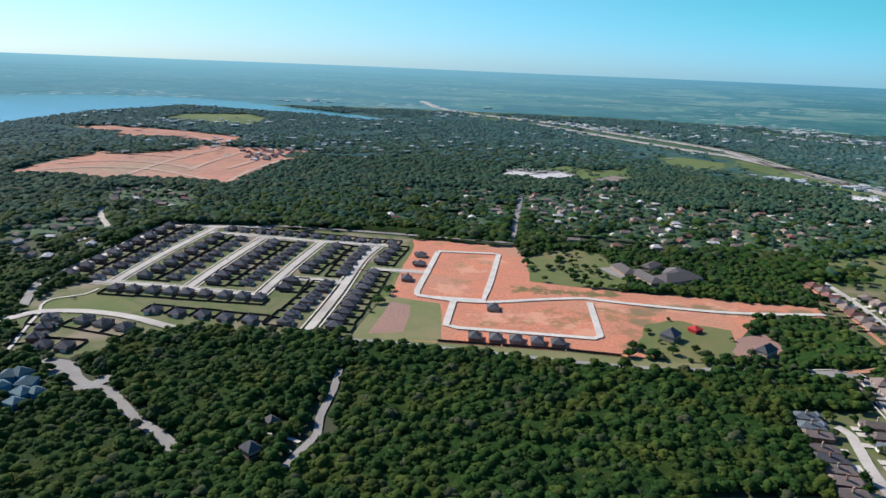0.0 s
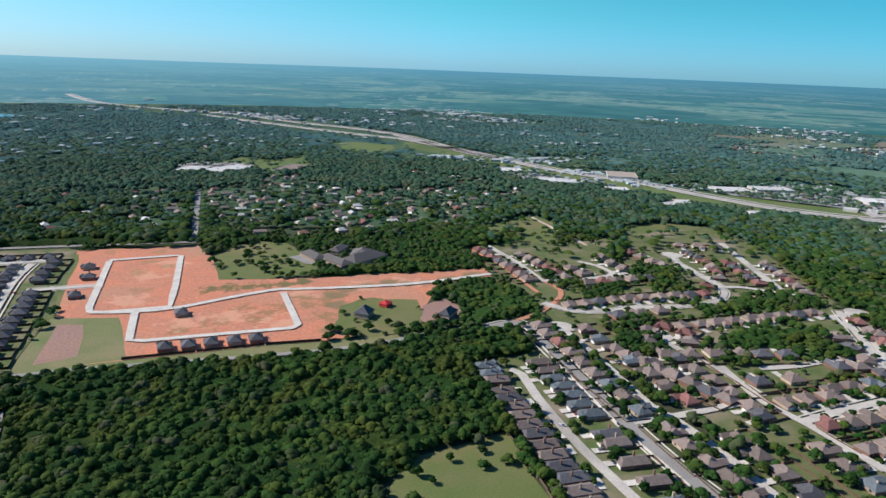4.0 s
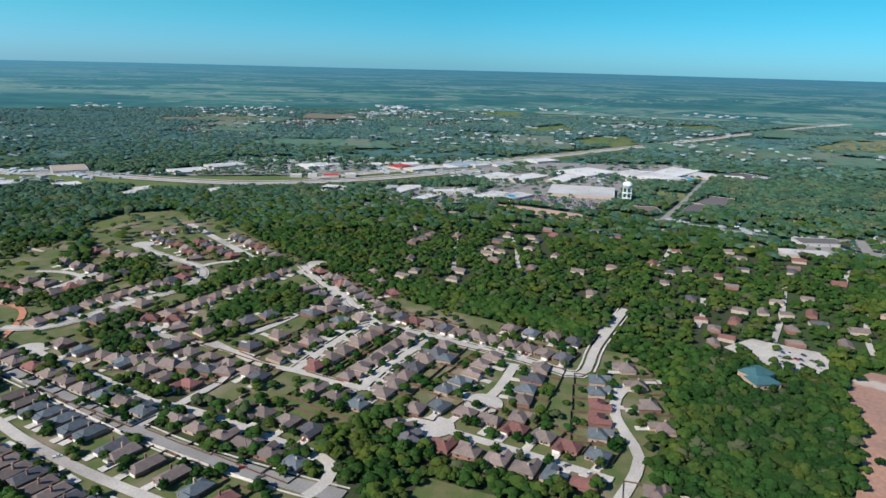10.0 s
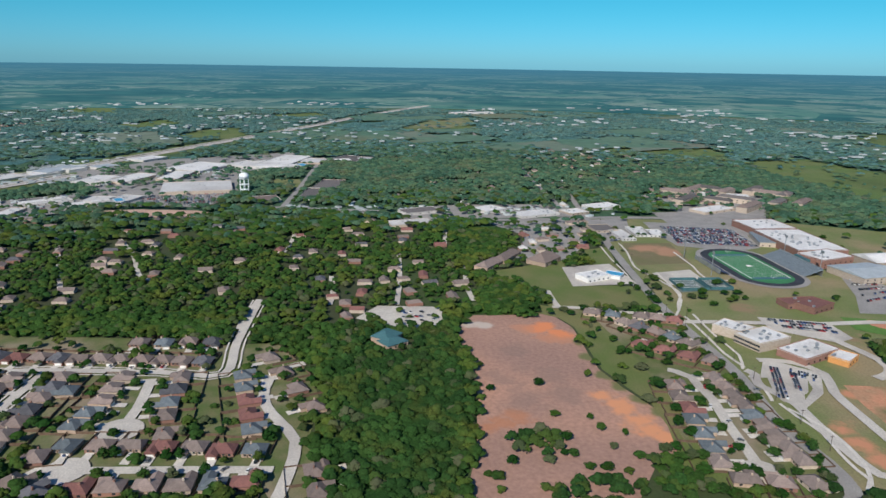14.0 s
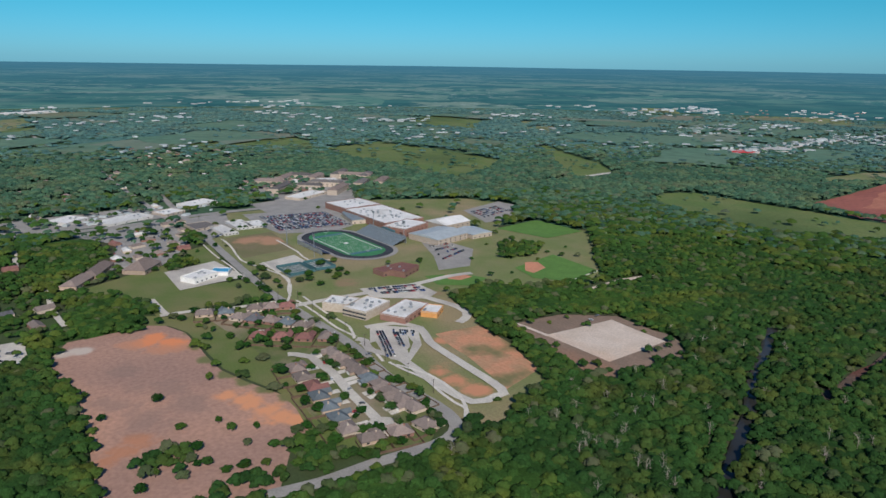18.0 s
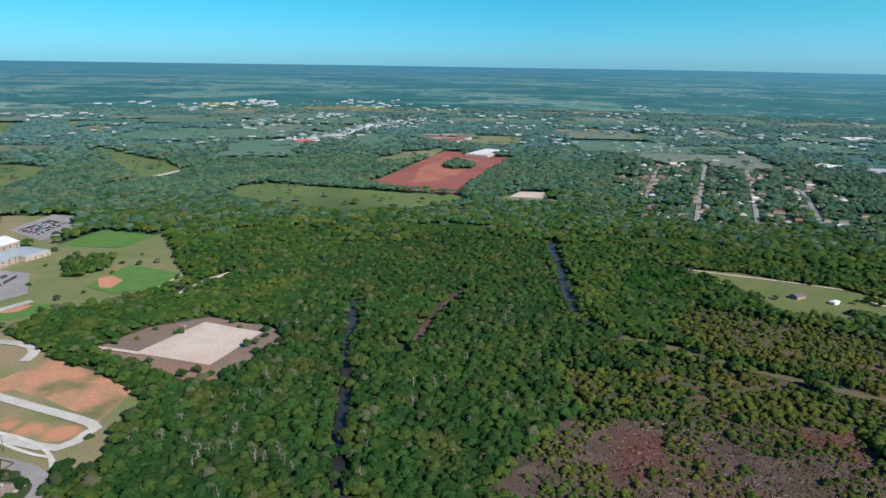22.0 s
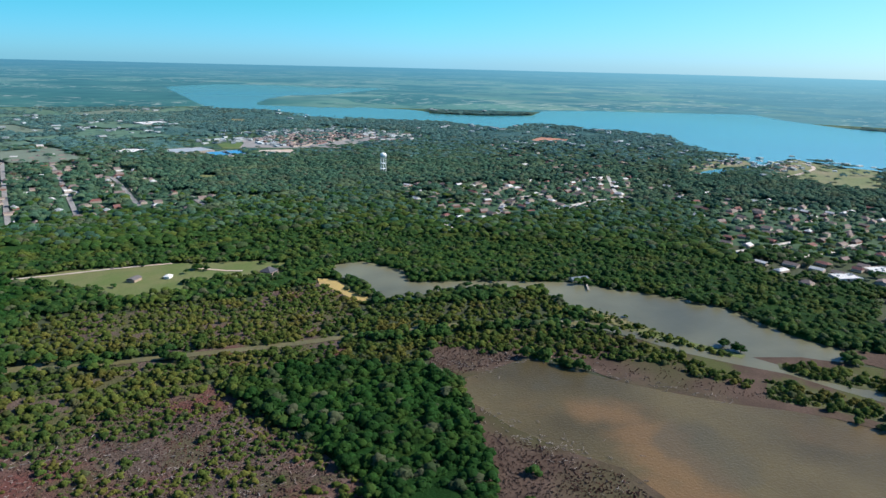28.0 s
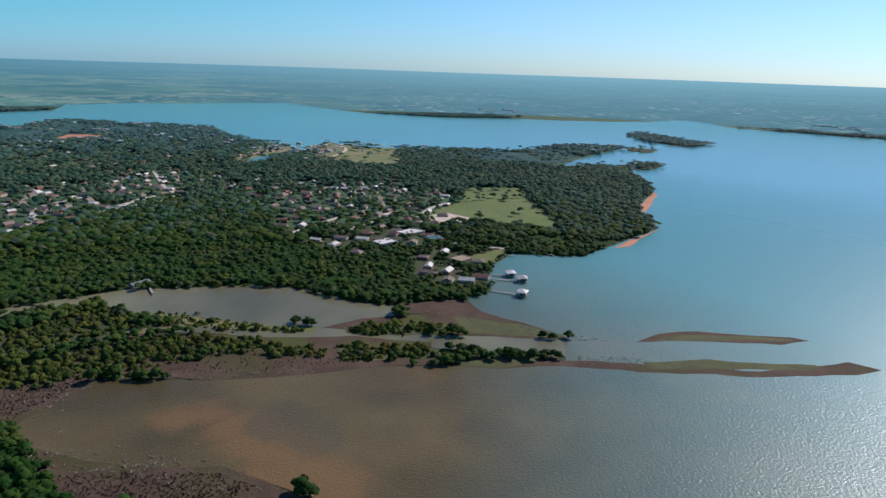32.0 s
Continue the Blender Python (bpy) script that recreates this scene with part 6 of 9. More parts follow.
def far_houses():
    """One mesh of small houses: each a wall block and a gabled or hipped roof."""
    v, f, s = [], [], []
    for x, y, ang, roofs in FAR_SPOTS:
        w, d, h = rng.uniform(12, 18), rng.uniform(9, 12), rng.uniform(2.6, 3.4)
        ca, sa = math.cos(radians(ang)), math.sin(radians(ang))
        rise, cut = d * rng.uniform(0.18, 0.3), rng.choice((0.0, d * 0.4))
        local = [(-w / 2, -d / 2, 0), (w / 2, -d / 2, 0), (w / 2, d / 2, 0), (-w / 2, d / 2, 0), (-w / 2, -d / 2, h), (w / 2, -d / 2, h), (w / 2, d / 2, h), (-w / 2, d / 2, h), (-w / 2 + cut, 0, h + rise), (w / 2 - cut, 0, h + rise)]
        k = len(v)
        q = np.array([(x + a * ca - b * sa, y + a * sa + b * ca, 0.4 + z) for a, b, z in local])
        v += warp(q[:, 0], q[:, 1], q[:, 2]).tolist()
        mat = rng.choice(roofs)
        wm = rng.choice((0, 1, 1))
        for face, m in (((0, 1, 5, 4), wm), ((1, 2, 6, 5), wm), ((2, 3, 7, 6), wm), ((3, 0, 4, 7), wm), ((4, 5, 9, 8), mat), ((5, 6, 9), mat), ((6, 7, 8, 9), mat), ((7, 4, 8), mat)):
            f.append(tuple(k + i for i in face))
            s.append(m)
    return tagged(new("far_houses", mesh_of("far_houses", v, f, [M_BRICKS[0], M_BRICKS[2], M_ROOFS[2], M_ROOFS[0], PALE, M_ROOFS[3], M_ROOFS[1]], s)), "small houses with grey, brown and pale roofs among trees", "houses", kind="stuff")

far_estate([(-868, -1990), (-1165, -2105), (-1285, -1940), (-900, -1745)], 15, 19, (2, 3, 3, 6, 2))
far_estate([(-1165, -1800), (-1294, -1740), (-1400, -1900), (-1300, -1985)], 9, 8, (3, 4, 4, 6))
far_estate([(-1530, -955), (-1740, -950), (-1730, -910), (-1540, -905)], 2, 8, (2, 3, 6))
far_estate([(-1610, -780), (-1800, -800), (-1830, -860), (-1680, -815)], 2, 8, (2, 3, 6))
far_estate([(1877, 1731), (2135, 1763), (2008, 1374), (1848, 1360)], 13, 7)
far_estate([(2281, 2025), (2615, 2062), (2465, 1735), (2228, 1726)], 9, 8)
far_estate([(2283, 1632), (2547, 1599), (2464, 1351), (2151, 1346)], 8, 9)
far_estate([(2572, 1278), (2955, 1259), (3171, 1349), (2785, 1381)], 4, 12)
far_estate([(2431, 1040), (2674, 955), (2847, 1038), (2648, 1110)], 4, 8)
scatter_homes([(164, 1288), (362, 1459), (410, 1231), (631, 1224), (509, 908), (408, 922), (255, 930), (148, 944)], 115)
scatter_homes([(-169, 1335), (119, 1402), (110, 1043), (-61, 1013)], 22)
scatter_homes([(657, 1605), (751, 1155), (650, 990), (542, 1006)], 16)
scatter_homes([(-586, 1208), (-459, 1267), (-375, 1077), (-479, 1015)], 20)
scatter_homes([(-593, 956), (-477, 977), (-415, 828), (-469, 746)], 14)
scatter_homes([(1074, 644), (1129, 407), (1028, -132), (671, -117), (592, 23), (667, 104), (698, 374)], 62, (2, 2, 3, 3, 5, 6))
scatter_homes([(668, 25), (958, -172), (671, -146), (622, -83)], 13, (2, 2, 3, 3, 5, 6))
scatter_homes([(929, -261), (1039, -403), (845, -339), (817, -245)], 14)
scatter_homes([(1308, -16), (1644, -584), (1123, -424), (1155, -148)], 20)
scatter_homes([(1968, -567), (2143, -896), (1342, -593), (1397, -430)], 16)
scatter_homes([(-5, -1672), (-334, -2091), (-465, -1218), (-396, -1098), (-32, -1101)], 150)
scatter_homes([(-779, -1107), (-1083, -1004), (-1335, -944), (-1070, -753), (-764, -778), (-634, -815)], 100)
scatter_homes([(-1136, -814), (-1384, -461), (-1066, -342), (-918, -442)], 42)
scatter_homes([(-1141, -634), (-1352, -346), (-866, -230), (-792, -336), (-839, -454)], 60)
scatter_homes([(-852, -264), (-857, -175), (-734, -156), (-714, -209)], 9)
scatter_homes([(-1421, -1540), (-1532, -906), (-1195, -663), (-777, -864)], 45)
scatter_homes([(1631, -2862), (1680, -3757), (1309, -4232), (876, -2542), (1120, -2007)], 70)
scatter_homes([(1948, -647), (1800, -799), (1460, -738), (1345, -558), (1504, -492)], 25)
scatter_homes([(-524, 1849), (-343, 1835), (-355, 1615), (-440, 1619)], 34)

# ---- large buildings ----
M_TPO = material("white_roof_membrane", (0.74, 0.73, 0.715), (0.66, 0.65, 0.635), scale=0.1, fine=0.8, bump=0.05, third=(0.55, 0.53, 0.5))
M_GREYM = material("grey_metal_roof", (0.42, 0.46, 0.48), (0.36, 0.40, 0.42), scale=0.1, fine=1.0, rough=0.5, bump=0.05)
M_BLUEM = material("blue_metal_roof", (0.05, 0.28, 0.5), (0.06, 0.33, 0.55), scale=0.2, fine=1.0, rough=0.5, bump=0.05)
M_TEALM = material("teal_metal_roof", (0.06, 0.15, 0.16), (0.055, 0.13, 0.145), scale=0.2, fine=1.0, rough=0.5, bump=0.05)
M_REDM = material("red_sign", (0.6, 0.05, 0.05), (0.5, 0.05, 0.05), scale=0.2, fine=1.0)
M_ORANGE = material("orange_render", (0.62, 0.30, 0.10), (0.56, 0.27, 0.10), scale=0.2, fine=1.0)
M_STEEL = material("galvanised_steel", (0.45, 0.47, 0.48), scale=0.3, fine=2.0, rough=0.45, metal=0.6)
M_STAND = material("bleacher_metal", (0.22, 0.26, 0.28), (0.18, 0.21, 0.235), scale=0.3, fine=1.5, rough=0.5)
M_TANK = material("white_tank_paint", (0.78, 0.80, 0.80), (0.70, 0.72, 0.72), scale=0.1, fine=1.0, bump=0.03)

def ccw(pts):
    s = sum(a[0] * b[1] - b[0] * a[1] for a, b in zip(pts, pts[1:] + pts[:1]))
    return list(pts) if s > 0 else list(pts)[::-1]

def squared(pts):
    """The four-cornered outline made square: middle, half sides and angle kept."""
    q = [Vector((*p, 0)) for p in ccw(list(pts))]
    c = sum(q, Vector()) / 4
    u = ((q[1] - q[0]) + (q[2] - q[3])) / 2
    v = ((q[3] - q[0]) + (q[2] - q[1])) / 2
    lu, lv = u.length, v.length
    if lu >= lv:
        u = u.normalized()
        v = Vector((-u.y, u.x, 0))
    else:
        v = v.normalized()
        u = Vector((v.y, -v.x, 0))
    return c, u, v, lu / 2, lv / 2

def hall(name, pts, h, roof, wall, label, category, windows=0, units=0, pitched=0.0, z=0.5, group=""):
    """A large building over a four-cornered outline: walls, roof with a raised rim, rows of windows, roof units."""
    c, u, v, a, b = squared(pts)
    ob = tagged(new(name), label, category, group)
    ob.matrix_world = Matrix(((u.x, v.x, 0, c.x), (u.y, v.y, 0, c.y), (0, 0, 1, z), (0, 0, 0, 1)))
    r = c.length
    if r > NEAR:
        s = float((warp(np.array([c.x]), np.array([c.y]))[0][1] - EYE.y) / (c.y - EYE.y))
        p = warp(np.array([c.x]), np.array([c.y]), np.array([z]))[0]
        ob.matrix_world = Matrix(((u.x * s, v.x * s, 0, p[0]), (u.y * s, v.y * s, 0, p[1]), (0, 0, s, p[2]), (0, 0, 0, 1)))
    clear_box(c, u, v, a + 5, b + 5)
    part("wall", boxes((-a, a, -b, b, 0, h)), wall, ob)
    bm = bmesh.new()
    if pitched:
        hip(bm, -a - 0.6, a + 0.6, -b - 0.6, b + 0.6, h + 0.26, pitched, 1.0 if pitched < 0.4 else 0.15)
        cap = part("roof", bm, roof, ob)
    else:
        box(bm, -a - 0.15, a + 0.15, -b - 0.15, b + 0.15, h + 0.004, h + 0.3)
        cap = part("roof", bm, roof, ob)
        part("parapet", boxes((-a - 0.2, a + 0.2, -b - 0.2, -b + 0.25, h + 0.31, h + 0.9), (-a - 0.2, a + 0.2, b - 0.25, b + 0.2, h + 0.31, h + 0.9), (-a - 0.2, -a + 0.25, -b + 0.26, b - 0.26, h + 0.31, h + 0.9), (a - 0.25, a + 0.2, -b + 0.26, b - 0.26, h + 0.31, h + 0.9)), wall, cap)
    for k in range(units):
        x, y = rng.uniform(-a * 0.8, a * 0.8), rng.uniform(-b * 0.7, b * 0.7)
        part("roof_unit", boxes((x - 1.3, x + 1.3, y - 1, y + 1, h + 0.31, h + 1.7)), M_STEEL, cap)
    if windows:
        for side in (-1, 1):
            for storey in range(max(1, int(h / 3.8))):
                for k in range(windows):
                    x = -a + (k + 0.5) * 2 * a / windows
                    z0 = 1.0 + storey * 3.6
                    part("window", boxes((x - 1.0, x + 1.0, side * b - 0.06, side * b + 0.06, z0, z0 + 1.7)), M_GLASS, ob)
    return ob

def clear_box(c, u, v, a, b):
    cover([(c + u * x * a + v * y * b)[:2] for x, y in ((-1, -1), (1, -1), (1, 1), (-1, 1))], 0.0)

SB = "school building"
hall("school_building", [(555, -344), (562, -361), (541, -379), (526, -357)], 8, M_TPO, M_BRICKS[2], "two-storey school with white flat roof and buff brick", SB, 10, 8)
hall("school_building", [(529, -347), (503, -362), (516, -397), (538, -385)], 8, M_TPO, M_BRICKS[2], "two-storey school with white flat roof and buff brick", SB, 12, 10)
hall("school_building", [(496, -366), (510, -410), (492, -426), (473, -384)], 6, M_TPO, M_BRICKS[0], "school wing with white flat roof and red brick", SB, 6, 8)
hall("school_building", [(480, -405), (489, -422), (478, -432), (464, -413)], 5, M_TPO, M_ORANGE, "low orange-walled school wing with pale roof", SB, 3, 2)
hall("high_school", [(960, -610), (956, -671), (897, -676), (896, -607)], 9, M_TPO, M_BRICKS[0], "large brick high school with white flat roof", SB, 8, 8)
hall("high_school", [(881, -603), (894, -665), (781, -659), (766, -589)], 10, M_TPO, M_BRICKS[0], "large brick high school with white flat roof", SB, 10, 26)
hall("high_school", [(766, -584), (773, -635), (742, -634), (722, -580)], 11, M_TPO, M_BRICKS[0], "brick high school hall with white flat roof", SB, 6, 8)
hall("gymnasium", [(757, -656), (756, -704), (718, -697), (715, -646)], 9, M_TPO, M_BRICKS[2], "gymnasium with a pale vaulted roof", "gymnasium", 5, 0, 0.25)
hall("gymnasium", [(721, -592), (718, -639), (673, -654), (658, -584)], 8, M_GREYM, M_BRICKS[2], "wide gymnasium with a grey metal roof", "gymnasium", 6, 0, 0.12)
hall("gymnasium", [(703, -657), (695, -688), (661, -687), (657, -650)], 6, M_GREYM, M_BRICKS[2], "low hall with a grey metal roof", "gymnasium", 4, 0, 0.12)
hall("school_annex", [(890, -598), (890, -621), (835, -602), (828, -574)], 6, M_STAND, M_BRICKS[2], "annex with dark blue-grey metal roof", SB, 3, 0, 0.1)
hall("field_house", [(620, -450), (619, -493), (602, -496), (600, -457)], 5, M_ROOFS[3], M_BRICKS[0], "long low red brick field house", SB, 6, 2)
hall("field_house", [(606, -468), (615, -498), (597, -496), (580, -463)], 6, M_ROOFS[3], M_BRICKS[0], "red brick field house", SB, 4, 2)
hall("clinic", [(728, -280), (739, -310), (718, -311), (706, -279)], 5, M_TPO, M_WHITE, "small white building with pale flat roof", "clinic", 5, 4)
hall("canopy", [(728, -311), (737, -317), (729, -334), (711, -324)], 4, M_BLUEM, M_WHITE, "bright blue roofed wing of a white building", "clinic", 3, 0)
hall("church", [(797, -247), (822, -274), (797, -274), (769, -245)], 5, M_ROOFS[2], M_BRICKS[1], "brown-roofed brick church beside a car park", "church", 4, 0, 0.6)
hall("church", [(568, -34), (584, -49), (571, -60), (555, -48)], 6, M_TEALM, M_BRICKS[1], "church with a teal metal roof among trees", "church", 6, 0, 0.5)
hall("church_hall", [(561, -36), (570, -56), (560, -66), (548, -50)], 4, M_TEALM, M_BRICKS[1], "low hall with a teal metal roof", "church", 4, 0, 0.4)
for p in ([(779, -173), (809, -201), (792, -205), (762, -178)], [(804, -200), (846, -232), (830, -238), (790, -207)]):
    hall("row_house", p, 4, M_ROOFS[2], M_BRICKS[1], "long low row house with taupe roof", "row house", 6, 0, 0.5)
for p in ([(218, 824), (231, 836), (238, 797), (226, 782)], [(233, 797), (244, 813), (260, 765), (248, 750)], [(251, 759), (263, 780), (313, 810), (303, 781)], [(268, 792), (282, 820), (306, 811), (293, 786)], [(249, 825), (271, 846), (283, 840), (262, 815)]):
    hall("care_home", p, 4, M_ROOFDB, M_BRICKS[1], "long low care home with dark brown-grey hipped roof", "care home", 6, 0, 0.45)
hall("mansion", [(207, 597), (217, 608), (227, 599), (216, 586)], 5, M_ROOFS[1], M_BRICKS[1], "large house with steep charcoal roof on a lawn", "house", 5, 0, 0.8)
hall("mansion", [(282, 567), (296, 579), (301, 569), (285, 556)], 5, M_ROOFS[1], M_BRICKS[2], "large pale house with steep charcoal roof", "house", 5, 0, 0.8)
hall("mansion", [(-108, 414), (-104, 420), (-98, 415), (-102, 408)], 5, M_ROOFDB, M_BRICKS[2], "large house with brown roof among trees", "house", 4, 0, 0.8)
hall("mansion", [(-114, 380), (-109, 387), (-101, 381), (-107, 373)], 5, M_ROOFS[1], M_BRICKS[1], "large house with charcoal roof among trees", "house", 4, 0, 0.8)
hall("garden_shed", [(243, 621), (251, 626), (251, 617), (243, 611)], 3, M_REDM, M_REDM, "small bright red shed", "shed", 0, 0, 0.5)
hall("barn", [(-188, -767), (-198, -775), (-200, -766), (-190, -758)], 3, M_ROOFDB, M_BRICKS[1], "low brown-roofed barn on a ranch", "barn", 0, 0, 0.3)
hall("barn", [(-223, -757), (-229, -763), (-230, -757), (-224, -751)], 2.5, M_WHITE, M_WHITE, "small white ranch shed", "barn", 0, 0, 0.4)
hall("farmhouse", [(-315, -714), (-328, -721), (-329, -707), (-316, -699)], 3.5, M_ROOFS[1], M_BRICKS[1], "charcoal-roofed ranch house under trees", "house", 3, 0, 0.6)
M_TEALR = material("teal_shingle_roof", (0.12, 0.19, 0.205), (0.10, 0.16, 0.18), scale=0.2, fine=1.5, rand=0.25)
M_BLUEW = material("blue_painted_boards", (0.07, 0.26, 0.40), (0.06, 0.23, 0.36), scale=0.3, fine=2.0)
for p in ([(-308, 462), (-310, 473), (-300, 469), (-298, 457)], [(-303, 466), (-305, 478), (-294, 473), (-291, 461)], [(-290, 451), (-291, 463), (-281, 459), (-279, 446)], [(-285, 437), (-285, 448), (-275, 443), (-274, 432)], [(-276, 440), (-276, 448), (-268, 444), (-267, 435)], [(-281, 423), (-282, 432), (-273, 428), (-272, 419)], [(-305, 448), (-305, 457), (-296, 450), (-295, 442)]):
    hall("apartment_house", p, 6, M_TEALR, M_BLUEW, "apartment house with teal hipped roof and blue walls", "apartment house", 3, 0, 0.6, group="blue apartment houses")
FLATS = "apartment blocks near the school"
for k, (x, y) in enumerate([(1235, -729), (1207, -746), (1217, -810), (1177, -817), (1163, -838), (1090, -823), (1133, -723), (1069, -708), (1096, -779), (1207, -646), (1142, -631), (1238, -698), (1123, -681)]):
    u, w = Vector((0.62, -0.78)) if k % 3 else Vector((0.78, 0.62)), 24 + k % 4 * 4
    v = Vector((-u.y, u.x))
    hall("apartment_block", [(Vector((x, y)) + u * a * w + v * b * 9)[:] for a, b in ((-1, -1), (1, -1), (1, 1), (-1, 1))], 9, M_ROOFS[2] if k % 2 else M_ROOFDB, M_BRICKS[2], "three-storey apartment block with grey-brown hipped roof", "apartment block", 6, 0, 0.4, group=FLATS)
far_estate([(1294, -610), (1160, -615), (1090, -690), (1240, -740)], 7, 8)
SHOP = "roadside shops"
M_STOREW = material("pale_store_wall", (0.56, 0.54, 0.51), (0.50, 0.48, 0.45), scale=0.1, fine=1.0)
M_STORE = material("weathered_store_roof", (0.68, 0.67, 0.65), (0.60, 0.59, 0.57), scale=0.02, fine=0.4, bump=0.05, third=(0.46, 0.44, 0.42), rand=0.15)
def shop(p, h, m, brick=False):
    wall = M_BRICKS[2] if brick else M_STOREW
    hall("shop", p, h * 0.62, M_ROOFDB if m is M_ROOFS[3] else m, wall, {M_REDM: "low building with a red roof edge", M_BLUEM: "large shed with a bright blue metal roof", M_GREYM: "long shed with a grey metal roof"}.get(m, "flat-roofed store with pale roof and tan walls"), "shop", 4, 3 if m is M_STORE else 0, group=SHOP)

def shop_row(a, b, sizes, deep, roofs):
    """Flat-roofed stores of several lengths, end to end with gaps, from a to b."""
    a, b = Vector(a), Vector(b)
    u = (b - a).normalized()
    v = Vector((-u.y, u.x))
    gap = ((b - a).length - sum(sizes)) / len(sizes)
    x = gap / 2
    for k, w in enumerate(sizes):
        d = deep * (0.5, 0.38, 0.62)[k % 3]
        p, q = a + u * x, a + u * (x + w)
        hall("shop", [tuple(p - v * d), tuple(q - v * d), tuple(q + v * d), tuple(p + v * d)], 4.2 + 1.6 * (k % 2), roofs[k % len(roofs)], M_STOREW, {M_BLUEM: "small store with a bright blue metal roof", M_REDM: "low store with a red roof", M_GREYM: "store with a grey metal roof"}.get(roofs[k % len(roofs)], "small flat-roofed roadside store with pale roof"), "shop", 0, k % 2, group=SHOP)
        x += w + gap

shop_row((1371, 891), (1430, 813), (26, 34, 20), 26, (M_TPO, M_STORE, M_GREYM))
shop_row((1469, 756), (1538, 656), (22, 30, 38), 30, (M_TPO, M_STORE))
shop_row((1234, 828), (1309, 699), (24, 18, 32, 22), 24, (M_STORE, M_TPO, M_REDM, M_TPO))
shop_row((1490, 600), (1656, 452), (70, 40, 52), 34, (M_TPO, M_STORE, M_GREYM))
shop_row((1415, 462), (1428, 365), (24, 34, 18), 28, (M_TPO, M_STORE))
shop_row((1205, 591), (1238, 520), (22, 30), 24, (M_GREYM, M_STORE))
shop_row((1209, 492), (1251, 428), (38, 20), 22, (M_STORE, M_TPO))
shop_row((1192, 408), (1232, 332), (22, 28, 14), 22, (M_TPO, M_STORE, M_BLUEM))
shop_row((1666, 163), (1735, 44), (40, 26, 34), 34, (M_TPO, M_TPO, M_STORE))
shop_row((1568, 148), (1625, 36), (34, 44, 18), 36, (M_STORE, M_TPO, M_BLUEM))
shop_row((1698, -12), (1714, -120), (40, 30), 30, (M_STORE, M_GREYM))
shop_row((1153, 702), (1163, 655), (28,), 22, (M_TPO,))
shop([(1283, 305), (1386, 287), (1403, 168), (1299, 179)], 9, M_STORE, True)
shop([(1605, 317), (1695, 260), (1616, 229), (1505, 285)], 8, M_STORE)
shop([(1430, 468), (1510, 443), (1463, 404), (1388, 429)], 7, M_STORE)
shop([(1432, 419), (1527, 373), (1495, 341), (1390, 383)], 7, M_STORE, True)
shop([(1225, 361), (1285, 337), (1252, 317), (1189, 340)], 6, M_STORE)
shop([(1236, 391), (1278, 383), (1244, 362), (1199, 368)], 6, M_STORE)
shop([(1451, 319), (1558, 301), (1521, 276), (1419, 295)], 8, M_STORE, True)
shop([(1641, 209), (1717, 166), (1652, 147), (1585, 184)], 7, M_STORE)
shop([(1626, 144), (1810, 78), (1748, 52), (1552, 115)], 8, M_STORE)
shop([(1700, 49), (1763, 19), (1698, 6), (1631, 36)], 6, M_STORE, True)
shop([(1724, -26), (1804, -80), (1724, -94), (1645, -36)], 6, M_ROOFS[3])
shop([(1560, 595), (1654, 544), (1610, 508), (1516, 564)], 8, M_GREYM)
shop([(1462, 667), (1540, 616), (1497, 584), (1414, 631)], 7, M_STORE, True)
shop([(1749, 444), (1811, 403), (1761, 384), (1702, 425)], 7, M_STORE)
shop([(1371, 885), (1430, 859), (1398, 825), (1334, 846)], 7, M_STORE)
shop([(1469, 699), (1513, 676), (1475, 651), (1425, 671)], 7, M_REDM, True)
shop([(1175, 1086), (1237, 1042), (1200, 1003), (1133, 1032)], 6, M_STORE)
shop([(1269, 1060), (1339, 1024), (1306, 989), (1231, 1021)], 7, M_STORE)
shop([(932, 1133), (974, 1126), (956, 1082), (907, 1088)], 6, M_STORE, True)
shop([(862, 1285), (925, 1232), (904, 1189), (839, 1235)], 6, M_STORE)
shop([(845, 1423), (897, 1411), (877, 1361), (826, 1374)], 6, M_STORE)
shop([(968, 982), (1002, 971), (984, 942), (956, 956)], 6, M_STORE, True)
shop([(1141, 684), (1172, 665), (1143, 642), (1112, 661)], 6, M_STORE)
shop([(1230, 43), (1333, 28), (1313, 10), (1208, 26)], 5, M_ROOFS[3])
shop([(1332, 15), (1435, -9), (1392, -27), (1290, -3)], 5, M_ROOFS[3], True)
shop([(1232, 119), (1265, 97), (1221, 84), (1183, 107)], 5, M_ROOFS[2])
shop([(1107, -119), (1128, -177), (1096, -178), (1072, -119)], 6, M_ROOFS[3])
shop([(1030, -89), (1041, -155), (1010, -155), (993, -90)], 5, M_STORE, True)
shop([(1113, -245), (1133, -281), (1097, -281), (1074, -244)], 6, M_STORE)
shop([(1072, -298), (1092, -367), (1058, -361), (1035, -292)], 5, M_STORE)
shop([(1084, -384), (1094, -418), (1064, -414), (1051, -379)], 5, M_STORE, True)
shop([(1117, -433), (1133, -485), (1101, -486), (1081, -432)], 7, M_STORE)
shop([(933, -405), (947, -421), (891, -418), (878, -404)], 4, M_STORE)
shop([(962, -387), (988, -409), (947, -411), (923, -388)], 4, M_ROOFS[3], True)
shop([(947, -438), (965, -458), (910, -450), (897, -433)], 4, M_STORE)
shop([(928, -457), (945, -477), (906, -468), (894, -452)], 4, M_STORE)
shop([(1068, -603), (1097, -675), (1063, -673), (1036, -604)], 6, M_STORE, True)
shop([(1194, -732), (1176, -771), (1137, -756), (1154, -718)], 8, M_STORE)
